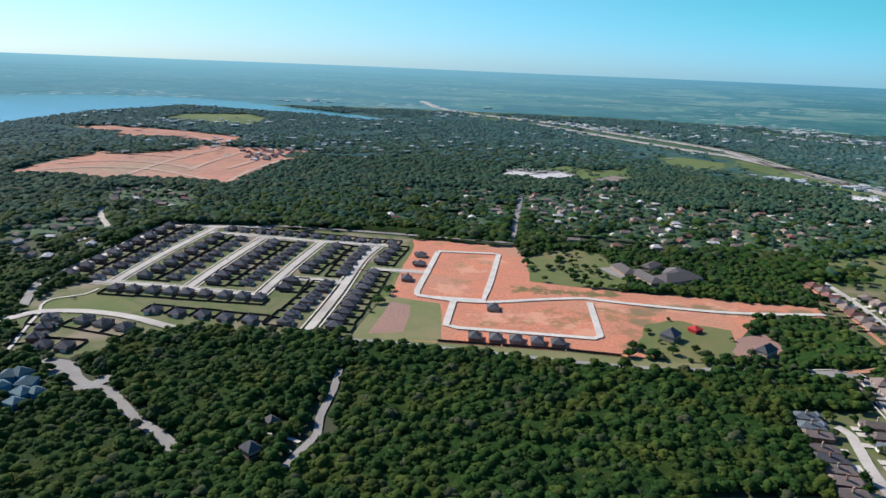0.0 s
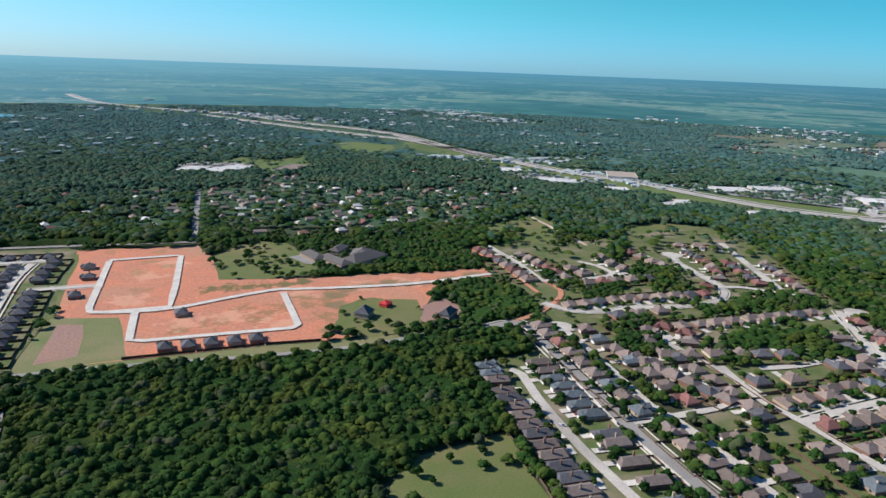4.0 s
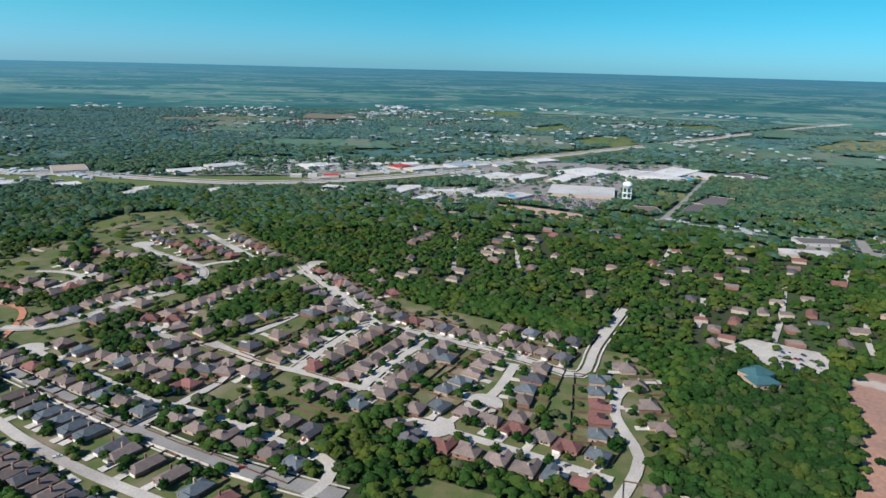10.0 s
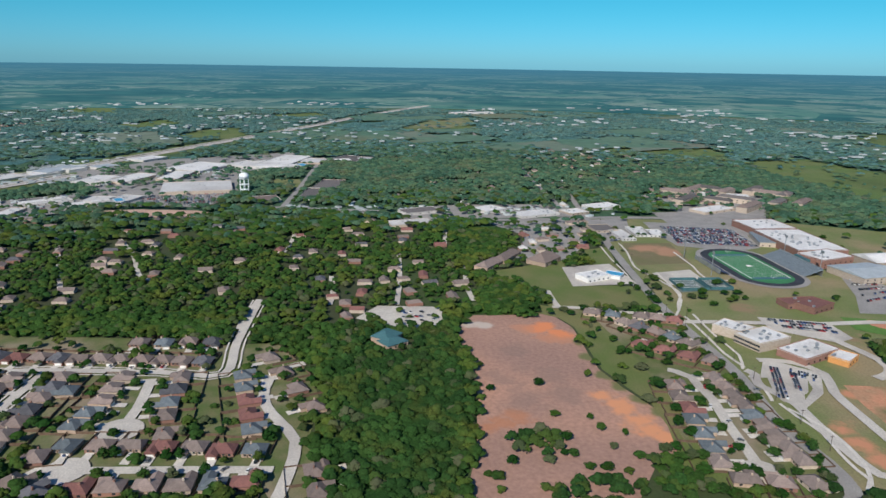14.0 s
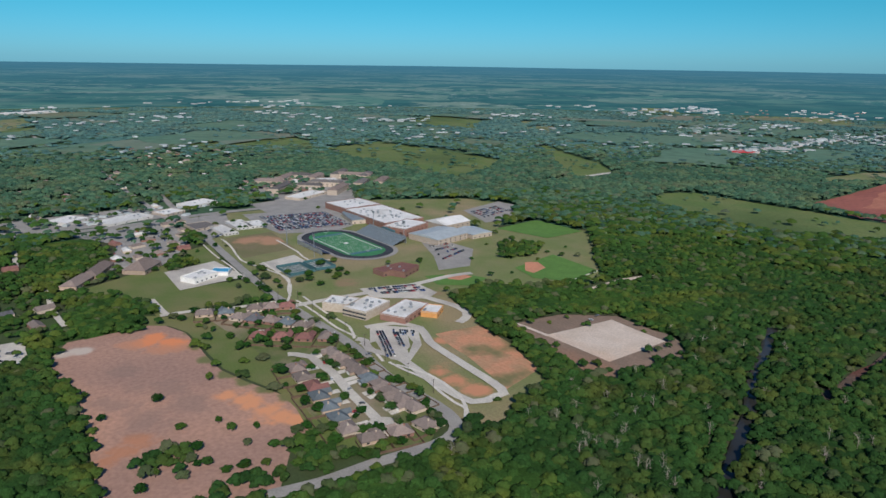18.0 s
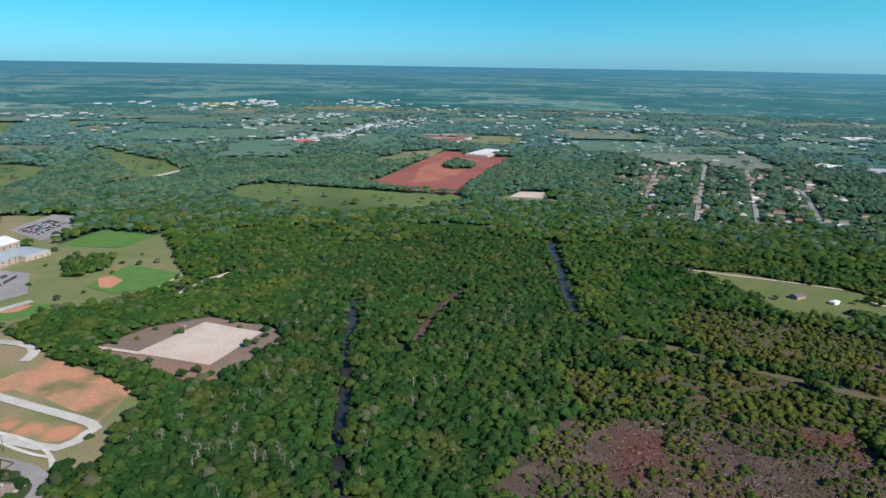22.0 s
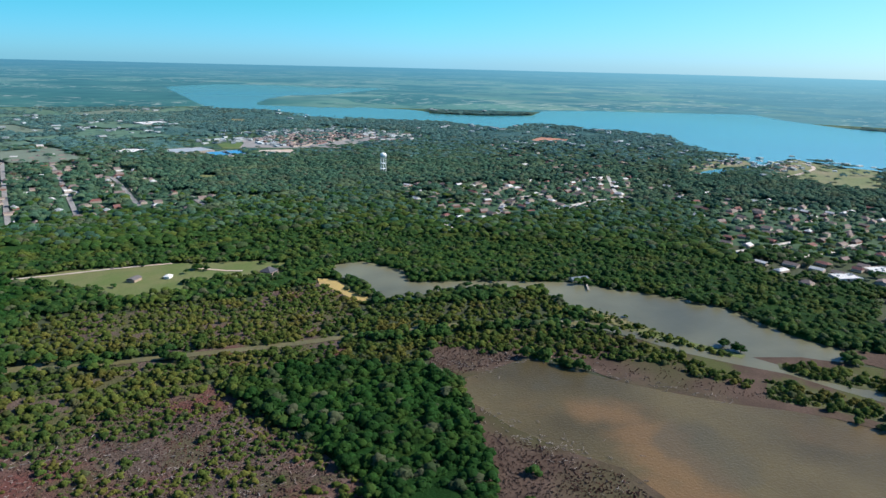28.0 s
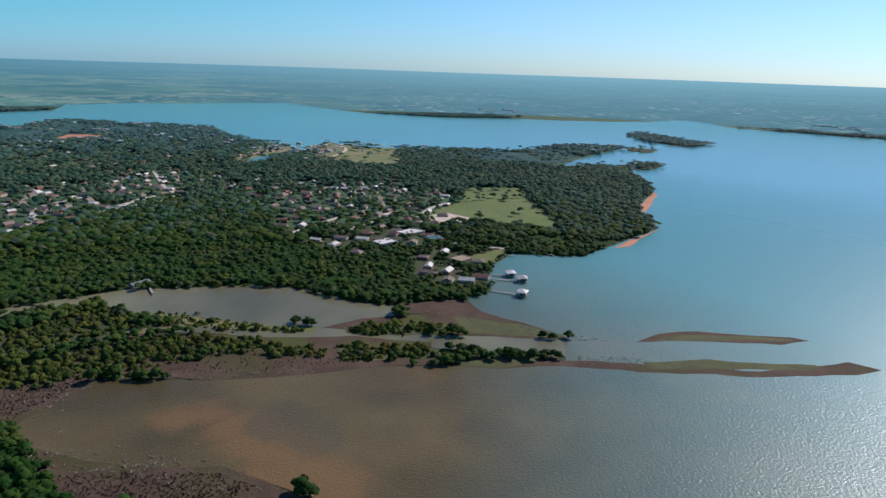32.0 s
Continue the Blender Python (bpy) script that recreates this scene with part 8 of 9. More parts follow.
# ---- the distant plain ----
def plain_details():
    """Fields, clearings and small pale buildings strewn over the far plain."""
    r = random.Random(31)
    v, f, s = [], [], []
    for _ in range(90):
        d, a = r.uniform(1900, 3500), radians(r.uniform(-112, 45))
        x, y = d * math.cos(a), d * math.sin(a)
        if not far_land(x, y):
            continue
        w, h, t = r.uniform(50, 190), r.uniform(40, 150), 0.35 + r.choice((0, 1.57)) + r.gauss(0, 0.12)
        k = len(v)
        ring = [(-1, -1), (-0.3, -1.1), (0.4, -0.95), (1, -1), (1.05, 0.1), (1, 1), (0.2, 0.9), (-0.6, 1.1), (-1, 1), (-0.92, 0)]
        pts = []
        for px, py in ring:
            px, py = px * w * r.uniform(0.8, 1.15), py * h * r.uniform(0.75, 1.2)
            pts.append((x + px * math.cos(t) - py * math.sin(t), y + px * math.sin(t) + py * math.cos(t)))
        q = np.array(pts)
        if inside(LAKE_EDGE, q[:, 0], q[:, 1]).any() or np.hypot(*q.T).max() > 3600:
            continue
        v += warp(q[:, 0], q[:, 1], np.full(10, 1.5 + d / 700)).tolist()
        f.append(tuple(range(k, k + 10)))
        s.append(r.choice((0, 0, 1)))
        cover(pts, 0.04)
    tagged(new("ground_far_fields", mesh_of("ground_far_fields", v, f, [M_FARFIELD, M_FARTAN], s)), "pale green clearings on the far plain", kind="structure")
    v, f = [], []
    for _ in range(150):
        cx = r.uniform(1900, 3700)
        a = radians(r.uniform(-225, 125))
        for _ in range(r.randint(2, 14)):
            x, y = cx * math.cos(a) + r.gauss(0, 90), cx * math.sin(a) + r.gauss(0, 90)
            if not far_land(x, y):
                continue
            g = cx / 2600
            w, d, h, t = r.uniform(5, 14) * g, r.uniform(4, 8) * g, r.uniform(2, 4) * g, r.uniform(0, 3)
            k = len(v)
            for z in (0, h):
                for sx, sy in ((-1, -1), (1, -1), (1, 1), (-1, 1)):
                    px, py = x + sx * w * math.cos(t) - sy * d * math.sin(t), y + sx * w * math.sin(t) + sy * d * math.cos(t)
                    v.append(tuple(warp(np.array([px]), np.array([py]), np.array([z + 12.0 if cx < 3600 else z + 22.0]))[0]))
            f += [tuple(k + i for i in q) for q in ((4, 5, 6, 7), (0, 1, 5, 4), (1, 2, 6, 5), (2, 3, 7, 6), (3, 0, 4, 7))]
    def strip(line, n, g):
        p = np.array(line, float)
        for _ in range(n):
            i = r.randrange(len(p) - 1)
            q = p[i] + (p[i + 1] - p[i]) * r.random()
            rad = math.hypot(*q)
            x, y = q + np.array((r.gauss(0, 1), r.gauss(0, 1))) * rad * 0.016
            w, d, h, t = r.uniform(5, 13) * g, r.uniform(4, 8) * g, r.uniform(3, 5) * g, r.uniform(0, 3)
            k = len(v)
            lift = 1.0 if rad < 3600 else 12.0
            for z in (0, h):
                for sx, sy in ((-1, -1), (1, -1), (1, 1), (-1, 1)):
                    px, py = x + sx * w * math.cos(t) - sy * d * math.sin(t), y + sx * w * math.sin(t) + sy * d * math.cos(t)
                    v.append(tuple(warp(np.array([px]), np.array([py]), np.array([z + lift]))[0]))
            f.extend([tuple(k + i2 for i2 in fc) for fc in ((4, 5, 6, 7), (0, 1, 5, 4), (1, 2, 6, 5), (2, 3, 7, 6), (3, 0, 4, 7))])
            cover([(x - 45 * g, y - 45 * g), (x + 45 * g, y - 45 * g), (x + 45 * g, y + 45 * g), (x - 45 * g, y + 45 * g)], 0.25, True)
    strip([(909, -1859), (865, -2159), (846, -2515), (784, -2901)], 150, 1.1)
    strip([(2481, 1367), (3326, 1593), (3178, 1401)], 70, 1.6)
    strip([(-929, -2117), (-1263, -2126), (-1332, -1824)], 120, 1.1)
    strip([(-766, -1983), (-881, -2010), (-896, -1820)], 50, 1.0)
    strip([(1214, -2173), (1390, -2674), (1047, -2355)], 50, 1.2)
    strip([(1904, -2807), (1928, -3440), (1633, -3137)], 40, 1.6)
    strip([(761, 1692), (913, 1530), (1142, 1555)], 60, 1.0)
    strip([(1526, 3248), (1661, 2686)], 40, 1.8)
    strip([(239, 3350), (536, 3053), (747, 2741)], 50, 1.4)
    strip([(1370, 2950), (1466, 2724), (1627, 2592)], 50, 1.3)
    strip([(-1695, -975), (-1828, -937), (-1693, -837), (-1807, -793)], 40, 0.8)
    strip([(2353, 801), (2128, 632)], 20, 1.2)
    strip([(827, 1434), (928, 1220), (1038, 1182), (1155, 1068), (1345, 868)], 90, 0.75)
    strip([(1345, 868), (1463, 570), (1445, 435)], 70, 0.7)
    strip([(1445, 435), (1527, 277), (1624, 45)], 60, 0.6)
    strip([(827, 1490), (963, 1354), (1062, 1308)], 60, 0.7)
    strip([(1345, 1091), (1461, 918), (1571, 705), (1656, 544)], 90, 0.8)
    strip([(1198, 588), (1216, 490), (1266, 413)], 50, 0.5)
    strip([(1527, 878), (1448, 687), (1634, 656), (1749, 481)], 60, 0.7)
    strip([(1170, 43), (1110, -142), (1096, -323), (1081, -455)], 60, 0.5)
    strip([(3051, 400), (3099, 196)], 20, 1.5)
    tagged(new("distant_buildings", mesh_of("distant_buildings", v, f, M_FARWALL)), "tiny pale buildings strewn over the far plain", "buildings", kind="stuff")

LAKE_EDGE = np.array(LAKE, float)
# buildings greyed and fields blued: haze of the distance in their base colours
M_FARWALL = material("far_building_hazed", (0.50, 0.54, 0.54), (0.30, 0.33, 0.33), scale=0.01, fine=0.1, bump=0.0)
M_FARFIELD = material("far_field_hazed", (0.085, 0.175, 0.115), (0.11, 0.19, 0.125), scale=0.004, fine=0.03, third=(0.16, 0.17, 0.10), bump=0.0)
M_FARTAN = material("far_dry_field_hazed", (0.165, 0.205, 0.15), (0.14, 0.19, 0.135), scale=0.004, fine=0.03, third=(0.2, 0.17, 0.12), bump=0.0)

def far_land(x, y):
    return not inside(LAKE_EDGE, np.array([x]), np.array([y]))[0]

plain_details()

# ---- lone trees ----
def lone_tree(p, r, h, mat, label, seed, trunk=True):
    """A single tree: tapered trunk with limbs, and a crown of leaf clumps."""
    t = tagged(new("tree"), label, "tree", "lone trees")
    t.location = (*p, 0.3)
    bm = bmesh.new()
    cylinder(bm, r * 0.09, r * 0.05, 0, h * 0.6, 7)
    for k in range(4):
        a = k * 1.57 + seed
        base = Vector((0, 0, h * 0.35))
        tip = Vector((math.cos(a) * r * 0.6, math.sin(a) * r * 0.6, h * 0.68))
        s = Vector((-math.sin(a), math.cos(a), 0)) * r * 0.03
        vs = [bm.verts.new(q) for q in (base + s, base - s, tip - s * 0.4, tip + s * 0.4, base + Vector((0, 0, r * 0.07)), tip + Vector((0, 0, r * 0.03)))]
        for q in ((0, 1, 2, 3), (1, 4, 5, 2), (4, 0, 3, 5)):
            bm.faces.new([vs[i] for i in q])
    part("trunk", bm, M_BARK, t)
    V, F = crown(seed, 8, 16, 0.17)
    me = bpy.data.meshes.new("crown")
    me.from_pydata((V * (r, r, h / 1.75)).tolist(), [], F.tolist())
    me.materials.append(mat)
    at = me.attributes.new("tone", "FLOAT", "POINT")
    at.data.foreach_set("value", np.full(len(V), random.Random(seed).random(), np.float32))
    ob = new("crown", me)
    ob.parent = t
    clear_disc(*p, r)

TREES = []
for k, p in enumerate([(508, -117), (465, -115), (469, -154), (478, -196), (421, -151), (413, -173), (398, -175), (389, -148), (372, -141), (370, -146), (389, -188), (438, -100), (363, -186), (374, -174), (367, -106), (377, -118), (355, -151), (353, -161)] + [(180, 340), (155, 333), (160, 323), (203, 341)] + [(660, -333), (665, -312), (605, -260), (471, -216)]):
    TREES.append((p, 2.7 + (k * 7 % 5) * 0.45, 4.6 + (k * 5 % 4) * 0.7, "dark green round tree standing alone in a field"))
for k, p in enumerate([(150, 832), (136, 810), (161, 797), (182, 816), (157, 853), (161, 774), (173, 769), (170, 888), (193, 790), (208, 562), (191, 556), (235, 556), (230, 568), (277, 564), (176, 572), (181, 567), (168, 554)] + [(-263, -770), (-270, -760), (-332, -769)] + [(-549, -290), (-548, -279)] + [(708, -362), (678, -350), (676, -327), (676, -377), (633, -415), (658, -393), (685, -425), (889, -373), (838, -366)] + [(-544, -289), (-547, -274)]):
    TREES.append((p, 4.0 + (k * 7 % 6) * 0.6, 7.0 + (k * 5 % 5) * 0.8, "green broadleaf tree standing on open grass"))

for k, p in enumerate([(425, -262), (387, -256), (362, -252), (369, -274), (353, -271), (334, -247), (336, -263), (331, -271), (312, -248), (341, -238), (356, -225), (341, -217), (459, -308), (448, -306), (424, -301), (484, -311), (507, -307), (529, -319), (517, -285), (527, -276), (538, -288), (491, -268), (460, -244), (384, -233), (576, -295), (564, -260)] + [(545, -245), (580, -326), (560, -318), (592, -322), (329, -287), (323, -287), (339, -289), (381, -300), (366, -301), (387, -297), (424, -306), (309, -269), (369, -213), (368, -206), (356, -210), (358, -218), (351, -205), (359, -202), (322, -218), (317, -222), (323, -212), (485, -244), (516, -246), (516, -239), (442, -279), (417, -238), (540, -264)] + [(646, -330), (638, -346), (682, -353), (716, -363), (735, -363), (687, -445), (651, -430), (633, -427), (629, -408), (652, -415), (620, -384), (642, -384), (645, -374), (656, -390), (795, -265), (783, -270), (790, -286), (861, -279), (856, -298), (950, -318), (956, -335), (925, -333), (958, -352), (973, -371)] + [(985, -381), (781, -308), (784, -319), (810, -319), (821, -309), (849, -314), (634, -329), (1039, -621), (961, -597), (1135, -672), (841, -608), (716, -566), (869, -696), (896, -417), (911, -436), (908, -443), (953, -446), (953, -419), (625, -248), (620, -261), (617, -270), (611, -275), (613, -230), (623, -226)]):
    TREES.append((p, 3.6 + (k * 7 % 6) * 0.45, 5.6 + (k * 5 % 5) * 0.7, "dark green round tree standing in a yard"))

# ---- yard trees ----
YARD = []

def yard_tree_meshes():
    """Trunk and crown meshes that the yard trees share."""
    for k in range(8):
        r, h = 1.0, 1.75
        bm = bmesh.new()
        cylinder(bm, r * 0.09, r * 0.05, 0, h * 0.6, 6)
        trunk = bpy.data.meshes.new("trunk")
        bm.to_mesh(trunk)
        bm.free()
        trunk.materials.append(M_BARK)
        V, F = crown(300 + k, 6, 12, 0.2)
        me = bpy.data.meshes.new("crown")
        me.from_pydata(V.tolist(), [], F.tolist())
        me.materials.append(M_LEAFD if k % 2 else M_LEAF)
        at = me.attributes.new("tone", "FLOAT", "POINT")
        at.data.foreach_set("value", np.full(len(V), k / 8, np.float32))
        YARD.append((trunk, me))

def yard_trees():
    r = random.Random(12)
    spots = []
    for x, y, nrm, d, gap in YARDS["wood"]:
        p = np.array((x, y))
        if math.hypot(x, y) > 900:
            continue
        if r.random() < 0.85:
            spots.append((p + nrm * r.uniform(10, 13) + d * r.choice((-1, 1)) * r.uniform(4.5, 8), r.uniform(2.6, 4.8)))
        if r.random() < 0.5:
            spots.append((p - nrm * r.uniform(10, 16) + d * r.uniform(-8, 8), r.uniform(2.9, 5.4)))
    far = []
    for p, s in spots:
        if any((p[0] - a) ** 2 + (p[1] - b) ** 2 < (s + 5.6) ** 2 for a, b in PLACED):
            continue
        if math.hypot(*p) > 470:
            far.append((*p, s))
            continue
        trunk, me = r.choice(YARD)
        t = tagged(new("tree"), "dark green round tree in a house yard", "tree", "yard trees")
        t.matrix_world = pose(p[0], p[1], 0.4, 0, 0, r.uniform(0, 360)) @ Matrix.Diagonal((s, s, s * r.uniform(0.85, 1.1), 1))
        for name, data in (("trunk", trunk), ("crown", me)):
            new(name, data).parent = t
    q = np.array(far)
    forest("yard_trees_far", q[:, :2], q[:, 2], q[:, 2] * 1.6, SHAPES, M_LEAFD, "dark green trees in far house yards", 55, 0.2, True)

for h in ALL_TYPES:
    for o in [*h.children_recursive, h]:
        bpy.data.objects.remove(o)

far_houses()

# ---- driveways ----
def driveways():
    v, f = [], []
    for x, y, nrm, d, length, s in DRIVES:
        a = np.array((x, y)) + nrm * 6 + d * s * 3.6
        b = a + nrm * (length + 3)
        for q in (a - d * 2.6, a + d * 2.6, b + d * 2.9, b - d * 2.9):
            v.append((q[0], q[1], 0.88))
        k = len(v)
        f.append((k - 4, k - 3, k - 2, k - 1))
        clear_line([a, b], 3)
    return tagged(new("pavement_driveways", mesh_of("pavement_driveways", v, f, M_WHITEC)), "pale concrete driveways in front of houses", kind="structure")

driveways()

# ---- yard fences ----
def fences(name, yards, mat, label):
    v, f = [], []
    def run(a, b):
        k = len(v)
        d = (b - a) / max(0.1, np.hypot(*(b - a)))
        t = np.array((-d[1], d[0])) * 0.09
        for q in (a - t, b - t, b + t, a + t):
            v.append((q[0], q[1], 0.1))
        for q in (a - t, b - t, b + t, a + t):
            v.append((q[0], q[1], 2.0))
        f.extend(tuple(k + i for i in q) for q in ((4, 5, 6, 7), (0, 1, 5, 4), (1, 2, 6, 5), (2, 3, 7, 6), (3, 0, 4, 7)))
    for x, y, nrm, d, gap in yards:
        p = np.array((x, y))
        back = p - nrm * 17.5
        run(back - d * gap / 2, back + d * gap / 2)
        run(back + d * gap / 2, p + d * gap / 2 + nrm * 2)
        run(back - d * gap / 2, p - d * gap / 2 + nrm * 2)
    return tagged(new(name, mesh_of(name, v, f, mat)), label, "fence", kind="stuff")

fences("yard_fences", YARDS["wood"], M_FENCE, "brown weathered board fences round back yards")
fences("estate_fences", YARDS["dark"], M_DFENCE, "dark stained board fences round estate yards")

# ---- woods ----
def crown(seed, lobes, quads, size, core=True, flat=0.75):
    """Vertices and triangles of a tree one metre in radius: trunk, lobed crown of leaf clumps."""
    r = np.random.RandomState(seed)
    V, F = [], []
    for k in range(lobes):
        a = k * math.tau / max(1, lobes - 1) + r.uniform(-0.4, 0.4)
        d = 0.0 if k == 0 else r.uniform(0.38, 0.6)
        c = np.array((math.cos(a) * d, math.sin(a) * d, 0.95 + (0.35 if k == 0 else r.uniform(-0.25, 0.2))))
        rad = 0.62 if k == 0 else r.uniform(0.38, 0.52)
        if core:
            ic = bmesh.new()
            if core == 2:
                bmesh.ops.create_uvsphere(ic, u_segments=4, v_segments=3, radius=rad * 0.92)
            else:
                bmesh.ops.create_icosphere(ic, subdivisions=1, radius=rad * 0.86)
            b = len(V)
            for v in ic.verts:
                V.append(c + np.array(v.co) * (1, 1, flat) * r.uniform(0.8, 1.15))
            bmesh.ops.triangulate(ic, faces=ic.faces)
            F += [tuple(b + v.index for v in f.verts) for f in ic.faces if f.calc_center_median().z > -rad * 0.45]
            ic.free()
        for _ in range(quads):
            u, w = r.uniform(-0.25, 1), r.uniform(0, math.tau)
            nrm = np.array((math.sqrt(1 - u * u) * math.cos(w), math.sqrt(1 - u * u) * math.sin(w), u))
            p = c + nrm * rad * r.uniform(0.85, 1.1) * (1, 1, flat)
            nrm = nrm + r.uniform(-0.45, 0.45, 3)
            nrm /= np.linalg.norm(nrm)
            t = np.cross(nrm, (0.3, 0.5, 0.81))
            t /= np.linalg.norm(t)
            s = np.cross(nrm, t)
            g = size * r.uniform(0.7, 1.3)
            b = len(V)
            V += [p - t * g, p + s * g * 0.8 + nrm * g * 0.25, p + t * g * 1.1, p - s * g * 0.9]
            F += [(b, b + 1, b + 2), (b, b + 2, b + 3)]
    return np.array(V), np.array(F)

def forest(name, xy, radius, height, shapes, mat, label, seed=1, ground=0.0, soft=False):
    """One mesh of many trees."""
    if not len(xy):
        return
    r = np.random.RandomState(seed)
    n = len(xy)
    pick = r.randint(0, len(shapes), n)
    Vs, Fs, Ts, base = [], [], [], 0
    tone = r.uniform(0, 1, n)
    ang = r.uniform(0, math.tau, n)
    for k, (V, F) in enumerate(shapes):
        m = np.where(pick == k)[0]
        if not len(m):
            continue
        c, s = np.cos(ang[m])[:, None], np.sin(ang[m])[:, None]
        rr, hh = radius[m][:, None], height[m][:, None]
        x = (V[None, :, 0] * c - V[None, :, 1] * s) * rr + xy[m, 0][:, None]
        y = (V[None, :, 0] * s + V[None, :, 1] * c) * rr + xy[m, 1][:, None]
        z = ground + V[None, :, 2] * hh / 1.75
        z = z + 0 * x
        P = warp(x, y, z).reshape(-1, 3)
        Vs.append(P)
        Fs.append((F[None] + (np.arange(len(m)) * len(V))[:, None, None] + base).reshape(-1, 3))
        Ts.append(np.repeat(tone[m], len(V)))
        base += len(P)
    V, F, T = np.concatenate(Vs), np.concatenate(Fs), np.concatenate(Ts)
    me = bpy.data.meshes.new(name)
    me.vertices.add(len(V))
    me.vertices.foreach_set("co", V.astype(np.float32).ravel())
    me.loops.add(len(F) * 3)
    me.loops.foreach_set("vertex_index", F.astype(np.int32).ravel())
    me.polygons.add(len(F))
    me.polygons.foreach_set("loop_start", np.arange(0, len(F) * 3, 3, dtype=np.int32))
    me.polygons.foreach_set("use_smooth", np.full(len(F), soft, bool))
    at = me.attributes.new("tone", "FLOAT", "POINT")
    at.data.foreach_set("value", T.astype(np.float32))
    me.materials.append(mat)
    me.update(calc_edges=True)
    return tagged(new(name, me), label, kind="stuff")

def dome(seed, lobes, leaves=0, squash=0.8, low=-0.35):
    """A rounded broadleaf tree one metre in radius: overlapping uneven lobes, with loose leaf clumps standing out of them."""
    r = np.random.RandomState(seed)
    V, F = [], []
    for k in range(lobes):
        a = k * 2.4 + r.uniform(-0.5, 0.5)
        d = 0.0 if k == 0 else r.uniform(0.42, 0.62)
        c = np.array((math.cos(a) * d, math.sin(a) * d, 1.12 if k == 0 else r.uniform(0.72, 1.1)))
        rad = (0.66 if lobes > 1 else 0.92) if k == 0 else r.uniform(0.36, 0.54)
        ic = bmesh.new()
        bmesh.ops.create_icosphere(ic, subdivisions=1, radius=1.0)
        bmesh.ops.rotate(ic, verts=ic.verts, matrix=Euler((r.uniform(0, 6.3), r.uniform(0, 6.3), r.uniform(0, 6.3))).to_matrix())
        b = len(V)
        for v in ic.verts:
            V.append(c + np.array(v.co) * rad * (1, 1, squash) * r.uniform(0.82, 1.18))
        F += [tuple(b + v.index for v in f.verts) for f in ic.faces if f.calc_center_median().z > low]
        ic.free()
        for _ in range(leaves):
            u, w = r.uniform(0.0, 1), r.uniform(0, math.tau)
            nrm = np.array((math.sqrt(1 - u * u) * math.cos(w), math.sqrt(1 - u * u) * math.sin(w), u))
            p = c + nrm * rad * r.uniform(0.85, 1.02) * (1, 1, squash)
            nrm = nrm + r.uniform(-0.5, 0.5, 3)
            nrm /= np.linalg.norm(nrm)
            t = np.cross(nrm, (0.3, 0.5, 0.81))
            t /= np.linalg.norm(t)
            s, g = np.cross(nrm, t), r.uniform(0.13, 0.24)
            b = len(V)
            V += [p - t * g, p + s * g * 0.8 + nrm * g * 0.3, p + t * g * 1.1, p - s * g * 0.9]
            F += [(b, b + 1, b + 2), (b, b + 2, b + 3)]
    return np.array(V), np.array(F)

SHAPES = [dome(11 + k, 5, 4, low=-0.2) for k in range(8)]
LIGHT = [dome(31 + k, 3, 1, low=-0.15) for k in range(8)]
MID = [dome(41 + k, 2) for k in range(6)]
MIDS = [dome(81 + k, 1, 0, 0.75, 0.0) for k in range(8)]
MIDS = [(V * (1.15 + 0.2 * (k % 3), 1.2, 1.0), F) for k, (V, F) in enumerate(MIDS)]
FARS = [(V * (1.2, 1.2, 1.0), F) for V, F in [dome(61 + k, 1, 0, 0.7, 0.15) for k in range(6)]]

yard_tree_meshes()
yard_trees()
for k, (p, r0, h0, words) in enumerate(TREES):
    lone_tree(p, r0, h0, M_LEAFD if k % 3 else M_LEAF, words, 100 + k)

def lattice(r0, r1, step, seed):
    """Uneven grid of places between two distances from the middle."""
    r = np.random.RandomState(seed)
    g = np.arange(-r1, r1, step)
    X, Y = np.meshgrid(g, g)
    X = X + r.uniform(-0.5, 0.5, X.shape) * step
    Y = Y + r.uniform(-0.5, 0.5, Y.shape) * step
    d = np.hypot(X, Y)
    a = np.degrees(np.arctan2(Y, X))
    d = d + 45 * np.sin(X * 0.021 + Y * 0.013) + 30 * np.sin(Y * 0.043 - X * 0.017)
    seen = (d > r0) & (d <= r1) & ~((a > 133) & (a < 158))
    return np.stack([X[seen], Y[seen]], 1), r

